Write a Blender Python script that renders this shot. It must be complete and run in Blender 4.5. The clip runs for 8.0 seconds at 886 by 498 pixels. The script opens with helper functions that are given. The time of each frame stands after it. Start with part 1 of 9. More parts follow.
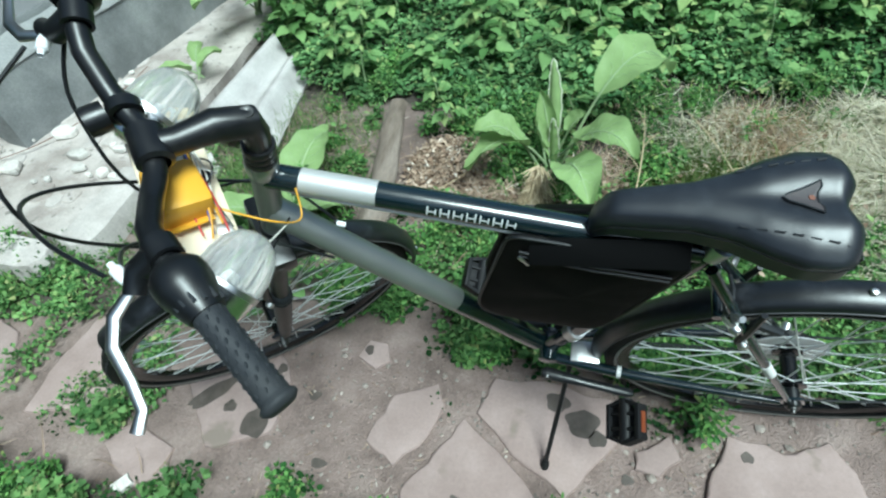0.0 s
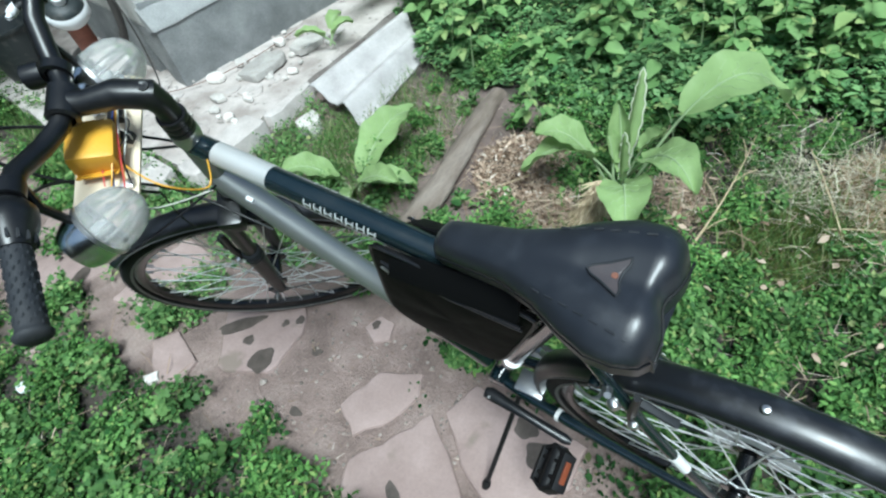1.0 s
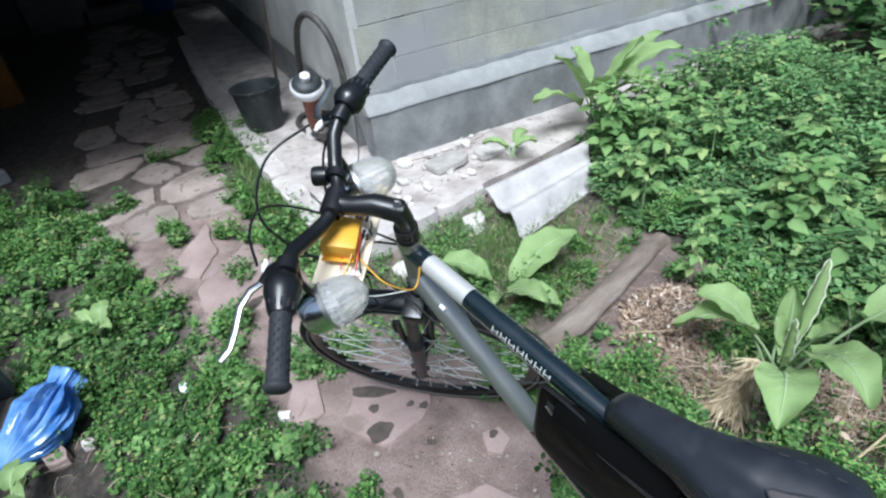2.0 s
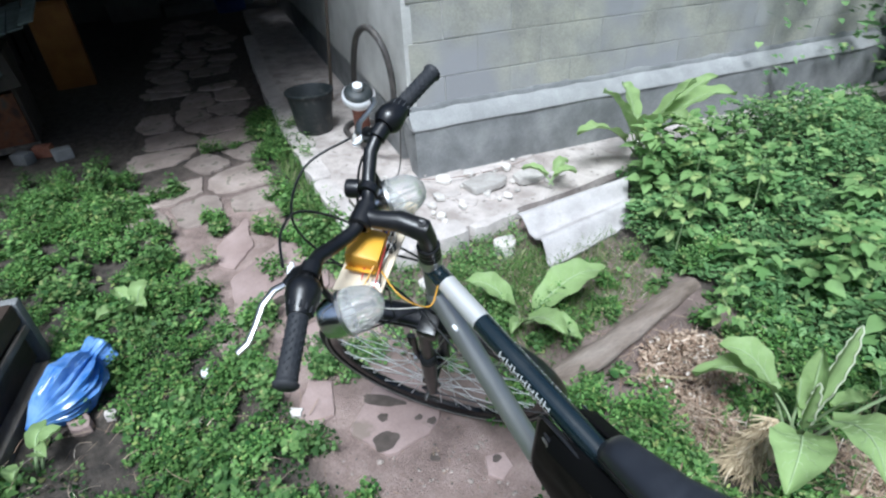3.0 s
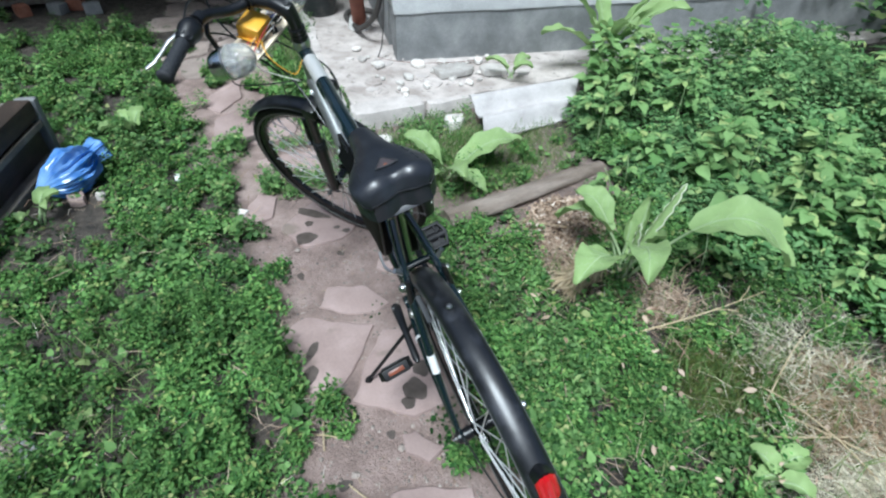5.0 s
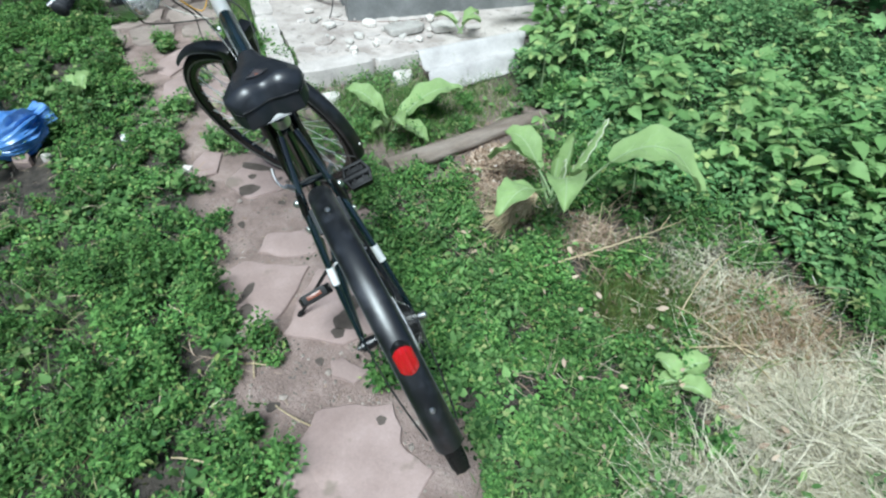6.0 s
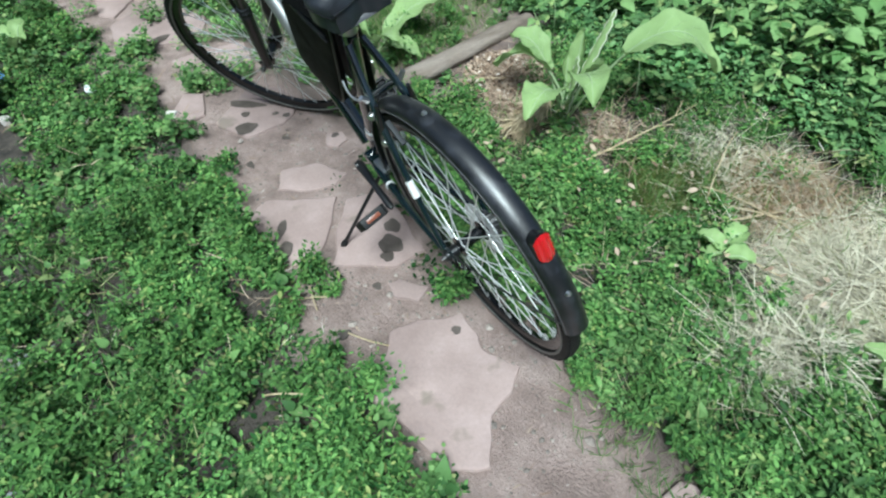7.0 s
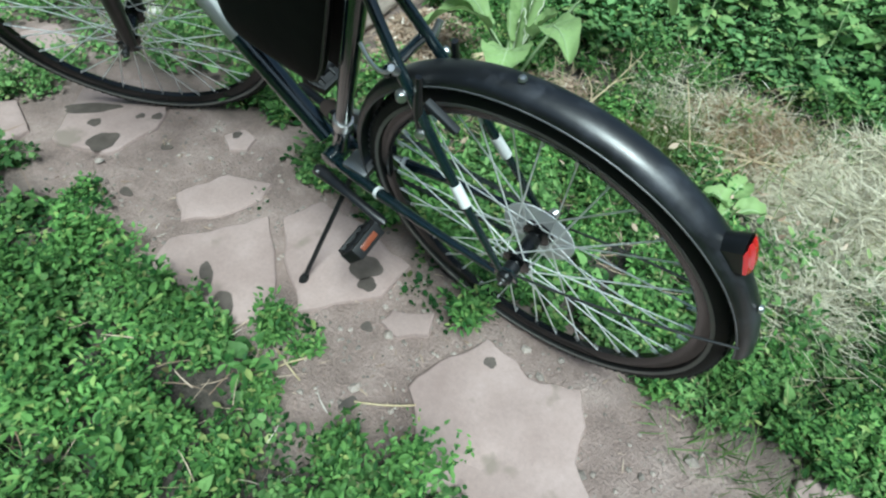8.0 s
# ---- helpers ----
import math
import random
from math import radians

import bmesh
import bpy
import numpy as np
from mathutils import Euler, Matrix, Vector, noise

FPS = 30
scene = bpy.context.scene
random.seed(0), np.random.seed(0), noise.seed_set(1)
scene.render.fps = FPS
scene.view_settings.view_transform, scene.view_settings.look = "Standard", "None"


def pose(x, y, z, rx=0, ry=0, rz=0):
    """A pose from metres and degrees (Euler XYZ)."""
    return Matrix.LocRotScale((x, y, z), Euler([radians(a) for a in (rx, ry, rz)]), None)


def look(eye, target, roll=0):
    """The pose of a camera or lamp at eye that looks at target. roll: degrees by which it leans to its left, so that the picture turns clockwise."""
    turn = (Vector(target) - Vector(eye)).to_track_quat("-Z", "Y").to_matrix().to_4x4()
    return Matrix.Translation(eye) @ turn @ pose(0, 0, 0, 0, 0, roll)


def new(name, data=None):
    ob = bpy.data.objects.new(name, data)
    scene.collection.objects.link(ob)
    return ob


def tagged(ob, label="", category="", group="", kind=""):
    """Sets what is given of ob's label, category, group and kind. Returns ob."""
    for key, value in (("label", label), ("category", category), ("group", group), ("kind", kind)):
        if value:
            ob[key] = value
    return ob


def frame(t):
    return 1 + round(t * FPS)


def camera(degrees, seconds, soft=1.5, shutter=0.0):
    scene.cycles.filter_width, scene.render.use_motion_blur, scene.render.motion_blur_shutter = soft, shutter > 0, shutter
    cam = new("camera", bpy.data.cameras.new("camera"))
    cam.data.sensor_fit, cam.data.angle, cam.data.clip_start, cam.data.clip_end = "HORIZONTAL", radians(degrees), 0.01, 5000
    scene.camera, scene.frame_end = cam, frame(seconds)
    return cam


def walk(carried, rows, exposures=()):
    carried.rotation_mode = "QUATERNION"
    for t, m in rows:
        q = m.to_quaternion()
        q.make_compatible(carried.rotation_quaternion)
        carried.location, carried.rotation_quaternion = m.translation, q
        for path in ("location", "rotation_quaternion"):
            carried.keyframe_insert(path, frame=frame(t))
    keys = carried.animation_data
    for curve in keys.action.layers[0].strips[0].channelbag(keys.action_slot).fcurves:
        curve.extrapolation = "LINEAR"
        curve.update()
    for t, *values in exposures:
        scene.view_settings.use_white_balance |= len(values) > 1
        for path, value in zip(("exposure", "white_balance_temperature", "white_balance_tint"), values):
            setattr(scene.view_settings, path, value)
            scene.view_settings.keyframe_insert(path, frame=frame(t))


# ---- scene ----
from math import cos, pi, sin

cam = camera(79.0, 8.0, soft=2.3)
PATH = [
    (0, (-0.479, -0.684, 1.327), (-0.859, 0.516, -0.096), -7.75),
    (0.2, (-0.394, -0.608, 1.292), (-0.678, 0.572, -0.170), -3.90),
    (0.5, (-0.307, -0.540, 1.292), (-0.769, 0.577, -0.174), -9.59),
    (0.7, (-0.252, -0.520, 1.286), (-0.832, 0.500, -0.209), -11.05),
    (1, (-0.128, -0.512, 1.299), (-1.005, 0.435, -0.095), -13.84),
    (1.2, (-0.104, -0.509, 1.346), (-1.165, 0.336, 0.015), -14.46),
    (1.5, (-0.113, -0.530, 1.382), (-1.284, 0.300, 0.137), -11.81),
    (1.7, (-0.154, -0.552, 1.402), (-1.425, 0.226, 0.224), -12.39),
    (2, (-0.174, -0.585, 1.427), (-1.466, 0.264, 0.322), -7.53),
    (2.2, (-0.177, -0.600, 1.446), (-1.494, 0.324, 0.435), -4.26),
    (3.3, (-0.094, -0.533, 1.450), (-1.547, 0.126, 0.418), -2.95),
    (3.5, (-0.002, -0.471, 1.425), (-1.572, 0.079, 0.506), -1.97),
    (3.8, (0.142, -0.399, 1.385), (-1.354, 0.012, 0.287), -1.76),
    (4, (0.230, -0.352, 1.394), (-1.204, 0.112, 0.237), -0.46),
    (4.2, (0.291, -0.392, 1.388), (-1.130, 0.154, 0.251), 1.61),
    (4.5, (0.417, -0.419, 1.379), (-0.982, 0.125, 0.214), 1.87),
    (4.7, (0.461, -0.433, 1.379), (-0.887, 0.165, 0.181), 2.89),
    (5, (0.534, -0.443, 1.375), (-0.781, 0.176, 0.152), 2.00),
    (5.2, (0.578, -0.436, 1.361), (-0.710, 0.191, 0.112), 1.85),
    (6.3, (0.773, -0.283, 1.310), (-0.470, 0.362, 0.027), -0.17),
    (6.5, (0.772, -0.348, 1.313), (-0.405, 0.378, 0.011), 1.64),
    (6.8, (0.695, -0.506, 1.279), (-0.360, 0.177, -0.146), 1.32),
    (7, (0.637, -0.592, 1.266), (-0.384, 0.114, -0.172), -1.07),
    (7.2, (0.588, -0.641, 1.249), (-0.439, 0.113, -0.160), -0.60),
    (7.5, (0.484, -0.684, 1.205), (-0.445, 0.270, -0.151), 1.58),
    (7.7, (0.370, -0.652, 1.129), (-0.451, 0.354, -0.257), 2.27),
    (8, (0.175, -0.662, 1.041), (-0.441, 0.380, -0.424), 7.62),
]
EXPOSURES = [(0.0, 0.67, 5450, -11), (0.6, 0.67, 5450, -8), (1.2, 0.7, 5480, -2), (2.0, 0.75, 5520, 6.5), (4.0, 0.7, 5490, 5), (5.2, 0.68, 5490, 1.5), (6.6, 0.76, 5530, -4), (7.4, 0.79, 5510, -6), (8.0, 0.73, 5480, -10)]
walk(cam, [(t, look(eye, target, roll)) for t, eye, target, roll in PATH], EXPOSURES)

# ---- daylight: bright haze, the sun low in strength and wide
world = bpy.data.worlds.new("sky")
scene.world = world
world.use_nodes = True
wn = world.node_tree
sky = wn.nodes.new("ShaderNodeTexSky")
sky.sky_type, sky.sun_disc = "NISHITA", False
sky.sun_elevation, sky.sun_rotation = radians(63), radians(130)
sky.air_density, sky.dust_density, sky.ozone_density = 1.0, 4.0, 1.0
wn.links.new(sky.outputs[0], wn.nodes["Background"].inputs[0])
wn.nodes["Background"].inputs[1].default_value = 0.06
sun_data = bpy.data.lights.new("sun", "SUN")
sun_data.energy, sun_data.angle, sun_data.color = 3.5, radians(24), (1.0, 0.98, 0.94)
sun = new("sun", sun_data)
sun.matrix_world = look((3.4, -3.0, 8.8), (0, 0, 0))

# ---- materials
def node(tree, kind, **values):
    n = tree.nodes.new(kind)
    for key, value in values.items():
        if key in n.inputs:
            n.inputs[key].default_value = value
    return n


def shader(name, color, rough=0.6, metal=0.0, spec=0.5):
    m = bpy.data.materials.new(name)
    m.use_nodes = True
    b = m.node_tree.nodes["Principled BSDF"]
    b.inputs["Base Color"].default_value = (*color, 1)
    b.inputs["Roughness"].default_value = rough
    b.inputs["Metallic"].default_value = metal
    b.inputs["Specular IOR Level"].default_value = spec
    return m, m.node_tree, b


def surface(name, colors, scale=20.0, fine=180.0, rough=(0.6, 0.9), bump=0.3, depth=0.004, metal=0.0, spread=(0.35, 0.68),
            spots=None, spot_scale=60.0, spot_at=0.68, spot_soft=0.06, by_object=0.0, by_island=0.0, spec=0.5, stretch=(1, 1, 1), detail=6.0, grainy=0.45):
    """A weathered surface: two or three colours mixed by broad and fine noise, with relief, over the world's metres."""
    m, t, b = shader(name, colors[0], rough[0], metal, spec)
    geo = node(t, "ShaderNodeNewGeometry")
    mapped = node(t, "ShaderNodeMapping")
    mapped.inputs["Scale"].default_value = stretch
    t.links.new(geo.outputs["Position"], mapped.inputs["Vector"])
    broad = node(t, "ShaderNodeTexNoise", Scale=scale, Detail=detail, Roughness=0.6)
    grain = node(t, "ShaderNodeTexNoise", Scale=fine, Detail=4.0, Roughness=0.7)
    for n in (broad, grain):
        t.links.new(mapped.outputs[0], n.inputs["Vector"])
    ramp = node(t, "ShaderNodeValToRGB")
    ramp.color_ramp.elements[0].position, ramp.color_ramp.elements[1].position = spread
    ramp.color_ramp.elements[0].color, ramp.color_ramp.elements[1].color = (*colors[0], 1), (*colors[-1], 1)
    if len(colors) == 3:
        e = ramp.color_ramp.elements.new(sum(spread) / 2)
        e.color = (*colors[1], 1)
    t.links.new(broad.outputs[0], ramp.inputs[0])
    mix = node(t, "ShaderNodeMix")
    mix.data_type, mix.blend_type = "RGBA", "OVERLAY"
    mix.inputs["Factor"].default_value = grainy
    t.links.new(ramp.outputs[0], mix.inputs[6])
    t.links.new(grain.outputs[0], mix.inputs[7])
    out = mix.outputs[2]
    if spots:
        vor = node(t, "ShaderNodeTexNoise", Scale=spot_scale, Detail=3.0)
        t.links.new(mapped.outputs[0], vor.inputs["Vector"])
        sharp = node(t, "ShaderNodeMapRange")
        sharp.inputs["From Min"].default_value, sharp.inputs["From Max"].default_value = spot_at, spot_at + spot_soft
        t.links.new(vor.outputs[0], sharp.inputs["Value"])
        mix2 = node(t, "ShaderNodeMix")
        mix2.data_type = "RGBA"
        t.links.new(sharp.outputs[0], mix2.inputs["Factor"])
        t.links.new(out, mix2.inputs[6])
        mix2.inputs[7].default_value = (*spots, 1)
        out = mix2.outputs[2]
    for amount, source in ((by_object, "object"), (by_island, "island")):
        if amount:
            r = node(t, "ShaderNodeObjectInfo").outputs["Random"] if source == "object" else geo.outputs["Random Per Island"]
            rng = node(t, "ShaderNodeMapRange")
            rng.inputs["To Min"].default_value, rng.inputs["To Max"].default_value = 1 - amount, 1 + amount
            t.links.new(r, rng.inputs["Value"])
            hsv = node(t, "ShaderNodeHueSaturation")
            t.links.new(rng.outputs[0], hsv.inputs["Value"])
            t.links.new(out, hsv.inputs["Color"])
            out = hsv.outputs[0]
    t.links.new(out, b.inputs["Base Color"])
    rr = node(t, "ShaderNodeMapRange")
    rr.inputs["To Min"].default_value, rr.inputs["To Max"].default_value = rough
    t.links.new(grain.outputs[0], rr.inputs["Value"])
    t.links.new(rr.outputs[0], b.inputs["Roughness"])
    if bump:
        add = node(t, "ShaderNodeMath")
        add.operation = "ADD"
        t.links.new(broad.outputs[0], add.inputs[0])
        t.links.new(grain.outputs[0], add.inputs[1])
        bp = node(t, "ShaderNodeBump", Strength=bump, Distance=depth)
        t.links.new(add.outputs[0], bp.inputs["Height"])
        t.links.new(bp.outputs[0], b.inputs["Normal"])
    return m


def leafy(name, dark, light, yellow=(0.2, 0.2, 0.05), rough=0.5, through_light=0.35, patch=(0.8, 1.2)):
    """Leaves: every leaf its own green, thin enough to let light through."""
    m, t, b = shader(name, light, rough, 0, 0.12)
    geo = node(t, "ShaderNodeNewGeometry")
    ramp = node(t, "ShaderNodeValToRGB")
    cr = ramp.color_ramp
    cr.elements[0].color, cr.elements[1].color = (*dark, 1), (*light, 1)
    cr.elements[1].position = 0.9
    e = cr.elements.new(0.985)
    e.color = (*yellow, 1)
    t.links.new(geo.outputs["Random Per Island"], ramp.inputs[0])
    broad = node(t, "ShaderNodeTexNoise", Scale=4.5, Detail=5.0, Roughness=0.65)
    t.links.new(geo.outputs["Position"], broad.inputs["Vector"])
    rng = node(t, "ShaderNodeMapRange")
    rng.inputs["From Min"].default_value, rng.inputs["From Max"].default_value = 0.3, 0.7
    rng.inputs["To Min"].default_value, rng.inputs["To Max"].default_value = patch
    t.links.new(broad.outputs[0], rng.inputs["Value"])
    hsv = node(t, "ShaderNodeHueSaturation")
    t.links.new(rng.outputs[0], hsv.inputs["Value"])
    t.links.new(ramp.outputs[0], hsv.inputs["Color"])
    t.links.new(hsv.outputs[0], b.inputs["Base Color"])
    trans = node(t, "ShaderNodeBsdfTranslucent")
    t.links.new(hsv.outputs[0], trans.inputs["Color"])
    mix = node(t, "ShaderNodeMixShader")
    mix.inputs[0].default_value = through_light
    t.links.new(b.outputs[0], mix.inputs[1])
    t.links.new(trans.outputs[0], mix.inputs[2])
    t.links.new(mix.outputs[0], t.nodes["Material Output"].inputs[0])
    grain = node(t, "ShaderNodeTexNoise", Scale=240.0, Detail=2.0)
    t.links.new(geo.outputs["Position"], grain.inputs["Vector"])
    bp = node(t, "ShaderNodeBump", Strength=0.25, Distance=0.002)
    t.links.new(grain.outputs[0], bp.inputs["Height"])
    t.links.new(bp.outputs[0], b.inputs["Normal"])
    return m


M = {}
M["soil"] = surface("soil", [(0.242, 0.178, 0.155), (0.36, 0.267, 0.235), (0.46, 0.353, 0.315)], 7.0, 150.0, (0.85, 1.0), 1.0, 0.016,
                    spots=(0.42, 0.36, 0.32), spot_scale=95.0, spot_at=0.66)
M["flag"] = surface("flagstone", [(0.246, 0.18, 0.163), (0.302, 0.226, 0.206), (0.36, 0.274, 0.253)], 5.0, 120.0, (0.7, 0.95), 0.3, 0.004,
                    spots=(0.21, 0.165, 0.138), spot_scale=9.0, spot_at=0.64, by_object=0.1, grainy=0.22)
# Flagstone again with mossy spots, its colour lowered for the shaded stretch.
M["flag_shaded"] = surface("shaded_mossy_flagstone", [(0.2, 0.16, 0.138), (0.265, 0.215, 0.188), (0.325, 0.267, 0.238)], 6.0, 120.0, (0.75, 0.95), 0.4, 0.004,
                           spots=(0.12, 0.115, 0.08), spot_scale=12.0, spot_at=0.6, by_object=0.16, grainy=0.3)
M["wet"] = surface("damp_stain", [(0.06, 0.048, 0.04), (0.1, 0.08, 0.068)], 30.0, 200.0, (0.45, 0.75), 0.3, 0.002)
M["concrete"] = surface("concrete", [(0.31, 0.268, 0.243), (0.44, 0.392, 0.362), (0.55, 0.5, 0.468)], 7.0, 170.0, (0.75, 0.95), 0.6, 0.008,
                        spots=(0.24, 0.215, 0.195), spot_scale=22.0, spot_at=0.62)
M["curb"] = surface("pale_mortar", [(0.41, 0.37, 0.345), (0.55, 0.505, 0.475)], 9.0, 190.0, (0.75, 0.95), 0.5, 0.006)
M["plinth"] = surface("plinth_render", [(0.16, 0.165, 0.165), (0.22, 0.225, 0.225), (0.3, 0.305, 0.3)], 5.0, 140.0, (0.75, 0.95), 0.6, 0.006)
M["slab_grey"] = surface("grey_slab", [(0.22, 0.23, 0.235), (0.3, 0.312, 0.318), (0.37, 0.38, 0.385)], 4.0, 150.0, (0.7, 0.9), 0.3, 0.003)
M["ledge"] = surface("ledge_cement", [(0.27, 0.272, 0.268), (0.36, 0.362, 0.355)], 8.0, 150.0, (0.75, 0.95), 0.5, 0.006)
M["block"] = surface("block_wall", [(0.28, 0.278, 0.25), (0.36, 0.354, 0.305), (0.44, 0.43, 0.36)], 4.2, 90.0, (0.75, 0.95), 0.6, 0.006,
                     spots=(0.335, 0.335, 0.345), spot_scale=1.7, spot_at=0.44, spot_soft=0.14, by_object=0.06)
M["mortar"] = surface("mortar", [(0.3, 0.302, 0.282), (0.39, 0.39, 0.36)], 3.0, 150.0, (0.8, 0.95), 0.6, 0.006)
M["plaster"] = surface("side_plaster", [(0.5, 0.495, 0.47), (0.62, 0.615, 0.585), (0.7, 0.695, 0.665)], 3.0, 120.0, (0.75, 0.95), 0.4, 0.005)
M["asbestos"] = surface("cement_sheet", [(0.36, 0.338, 0.328), (0.43, 0.408, 0.397), (0.48, 0.458, 0.446)], 8.0, 220.0, (0.75, 0.95), 0.4, 0.003,
                        spots=(0.4, 0.38, 0.35), spot_scale=26.0, spot_at=0.68)
M["log"] = surface("weathered_log", [(0.11, 0.085, 0.065), (0.2, 0.16, 0.13), (0.28, 0.235, 0.2)], 14.0, 160.0, (0.8, 0.95), 0.8, 0.008, stretch=(1, 0.16, 1))
M["plank"] = surface("old_plank", [(0.08, 0.07, 0.056), (0.13, 0.116, 0.096), (0.185, 0.168, 0.138)], 18.0, 220.0, (0.7, 0.95), 0.5, 0.004,
                     stretch=(0.2, 1, 1), by_object=0.15)
M["beam"] = surface("dark_beam", [(0.02, 0.013, 0.009), (0.04, 0.027, 0.02), (0.06, 0.04, 0.03)], 16.0, 200.0, (0.55, 0.85), 0.5, 0.004, stretch=(0.2, 1, 1))
M["paver"] = surface("mossy_paver", [(0.1, 0.115, 0.085), (0.17, 0.185, 0.145)], 14.0, 200.0, (0.8, 0.95), 0.5, 0.004)
M["rust"] = surface("rusted_sheet", [(0.05, 0.025, 0.015), (0.16, 0.06, 0.025), (0.08, 0.065, 0.05)], 9.0, 120.0, (0.7, 0.95), 0.4, 0.003)
M["slate"] = surface("grey_slate", [(0.08, 0.1, 0.095), (0.16, 0.19, 0.18)], 7.0, 120.0, (0.7, 0.9), 0.5, 0.004, by_object=0.3)
M["orange"] = surface("ochre_board", [(0.22, 0.09, 0.016), (0.32, 0.14, 0.03)], 5.0, 120.0, (0.6, 0.85), 0.3, 0.003)
M["darkwood"] = surface("dark_wood", [(0.04, 0.034, 0.028), (0.075, 0.062, 0.05)], 8.0, 160.0, (0.75, 0.95), 0.5, 0.005, stretch=(1, 1, 0.2), by_object=0.2)
M["greywall"] = surface("grey_wall", [(0.12, 0.115, 0.105), (0.18, 0.175, 0.16)], 3.0, 110.0, (0.8, 0.95), 0.5, 0.006)
M["brick"] = surface("brick", [(0.26, 0.1, 0.06), (0.36, 0.16, 0.1)], 20.0, 160.0, (0.8, 0.95), 0.5, 0.004, by_object=0.2)
M["bark"] = surface("bark", [(0.07, 0.055, 0.04), (0.13, 0.1, 0.08)], 25.0, 150.0, (0.85, 0.95), 0.8, 0.008)
M["white_paint"] = surface("white_paint", [(0.6, 0.62, 0.63), (0.75, 0.76, 0.76)], 12.0, 160.0, (0.4, 0.6), 0.15, 0.002)
M["ochre_sill"] = surface("ochre_sill", [(0.36, 0.3, 0.17), (0.45, 0.39, 0.24)], 12.0, 160.0, (0.6, 0.8), 0.2, 0.003)
M["stone"] = surface("rubble", [(0.4, 0.37, 0.34), (0.58, 0.55, 0.51)], 15.0, 170.0, (0.8, 0.95), 0.5, 0.004, by_object=0.18, by_island=0.25)
M["grit"] = surface("grit", [(0.13, 0.14, 0.15), (0.28, 0.29, 0.3)], 30.0, 220.0, (0.8, 0.95), 0.4, 0.003, by_island=0.45)
M["gravel"] = surface("gravel", [(0.17, 0.14, 0.12), (0.34, 0.29, 0.255)], 30.0, 220.0, (0.8, 0.95), 0.4, 0.003, by_island=0.4)
M["leaf_low"] = leafy("ground_leaf", (0.028, 0.082, 0.022), (0.175, 0.335, 0.09), (0.3, 0.36, 0.12), 0.5, 0.2, patch=(0.45, 1.35))
M["leaf_pale"] = leafy("pale_ground_leaf", (0.042, 0.107, 0.032), (0.215, 0.365, 0.12), (0.34, 0.38, 0.16), 0.52, 0.2, patch=(0.45, 1.3))
# Near-black green: the shade in the gaps between weeds, put into leaf colour.
M["leaf_shade"] = leafy("shade_leaf", (0.012, 0.035, 0.01), (0.035, 0.085, 0.024), (0.12, 0.12, 0.05), 0.6, 0.15)
M["leaf_bed"] = leafy("bed_leaf", (0.06, 0.145, 0.05), (0.22, 0.365, 0.15), (0.34, 0.43, 0.17), 0.5, 0.28, patch=(0.5, 1.4))
M["leaf_bush"] = leafy("bush_leaf", (0.11, 0.225, 0.07), (0.28, 0.43, 0.165), (0.4, 0.47, 0.18), 0.5, 0.32, patch=(0.8, 1.15))
M["leaf_margin"] = leafy("leaf_margin", (0.55, 0.6, 0.42), (0.62, 0.66, 0.5), (0.62, 0.66, 0.5), 0.5, 0.2)
M["leaf_big"] = leafy("broad_leaf", (0.27, 0.4, 0.155), (0.35, 0.475, 0.205), (0.37, 0.475, 0.205), 0.42, 0.35)
M["midrib"] = leafy("leaf_rib", (0.34, 0.45, 0.24), (0.4, 0.5, 0.28), (0.4, 0.5, 0.28), 0.5, 0.2)
M["leaf_dark"] = leafy("vine_leaf", (0.025, 0.07, 0.02), (0.06, 0.15, 0.04), (0.1, 0.16, 0.05))
M["grass"] = leafy("grass_blade", (0.09, 0.18, 0.05), (0.2, 0.3, 0.1), (0.45, 0.42, 0.24), 0.55, 0.3)
M["moss"] = leafy("moss", (0.085, 0.12, 0.03), (0.17, 0.21, 0.06), (0.3, 0.28, 0.12), 0.6, 0.25)
M["hay"] = leafy("hay", (0.42, 0.385, 0.275), (0.77, 0.72, 0.57), (0.38, 0.38, 0.22), 0.75, 0.15)
M["hay_mat"] = surface("hay_mat", [(0.34, 0.29, 0.19), (0.56, 0.5, 0.36), (0.68, 0.62, 0.47)], 30.0, 260.0, (0.8, 0.95), 0.9, 0.01, stretch=(1, 0.35, 1))
M["dead_grass"] = leafy("dead_grass", (0.24, 0.15, 0.085), (0.5, 0.37, 0.24), (0.6, 0.5, 0.36), 0.75, 0.15)
M["dry_sheath"] = leafy("dry_sheath", (0.36, 0.285, 0.18), (0.56, 0.46, 0.31), (0.72, 0.62, 0.45), 0.7, 0.15)
M["dry_leaf"] = leafy("dry_leaf", (0.22, 0.145, 0.1), (0.54, 0.43, 0.33), (0.74, 0.68, 0.6), 0.75, 0.15)
M["twig"] = surface("dry_twig", [(0.36, 0.28, 0.16), (0.5, 0.41, 0.27)], 40.0, 200.0, (0.7, 0.9), 0.3, 0.002)


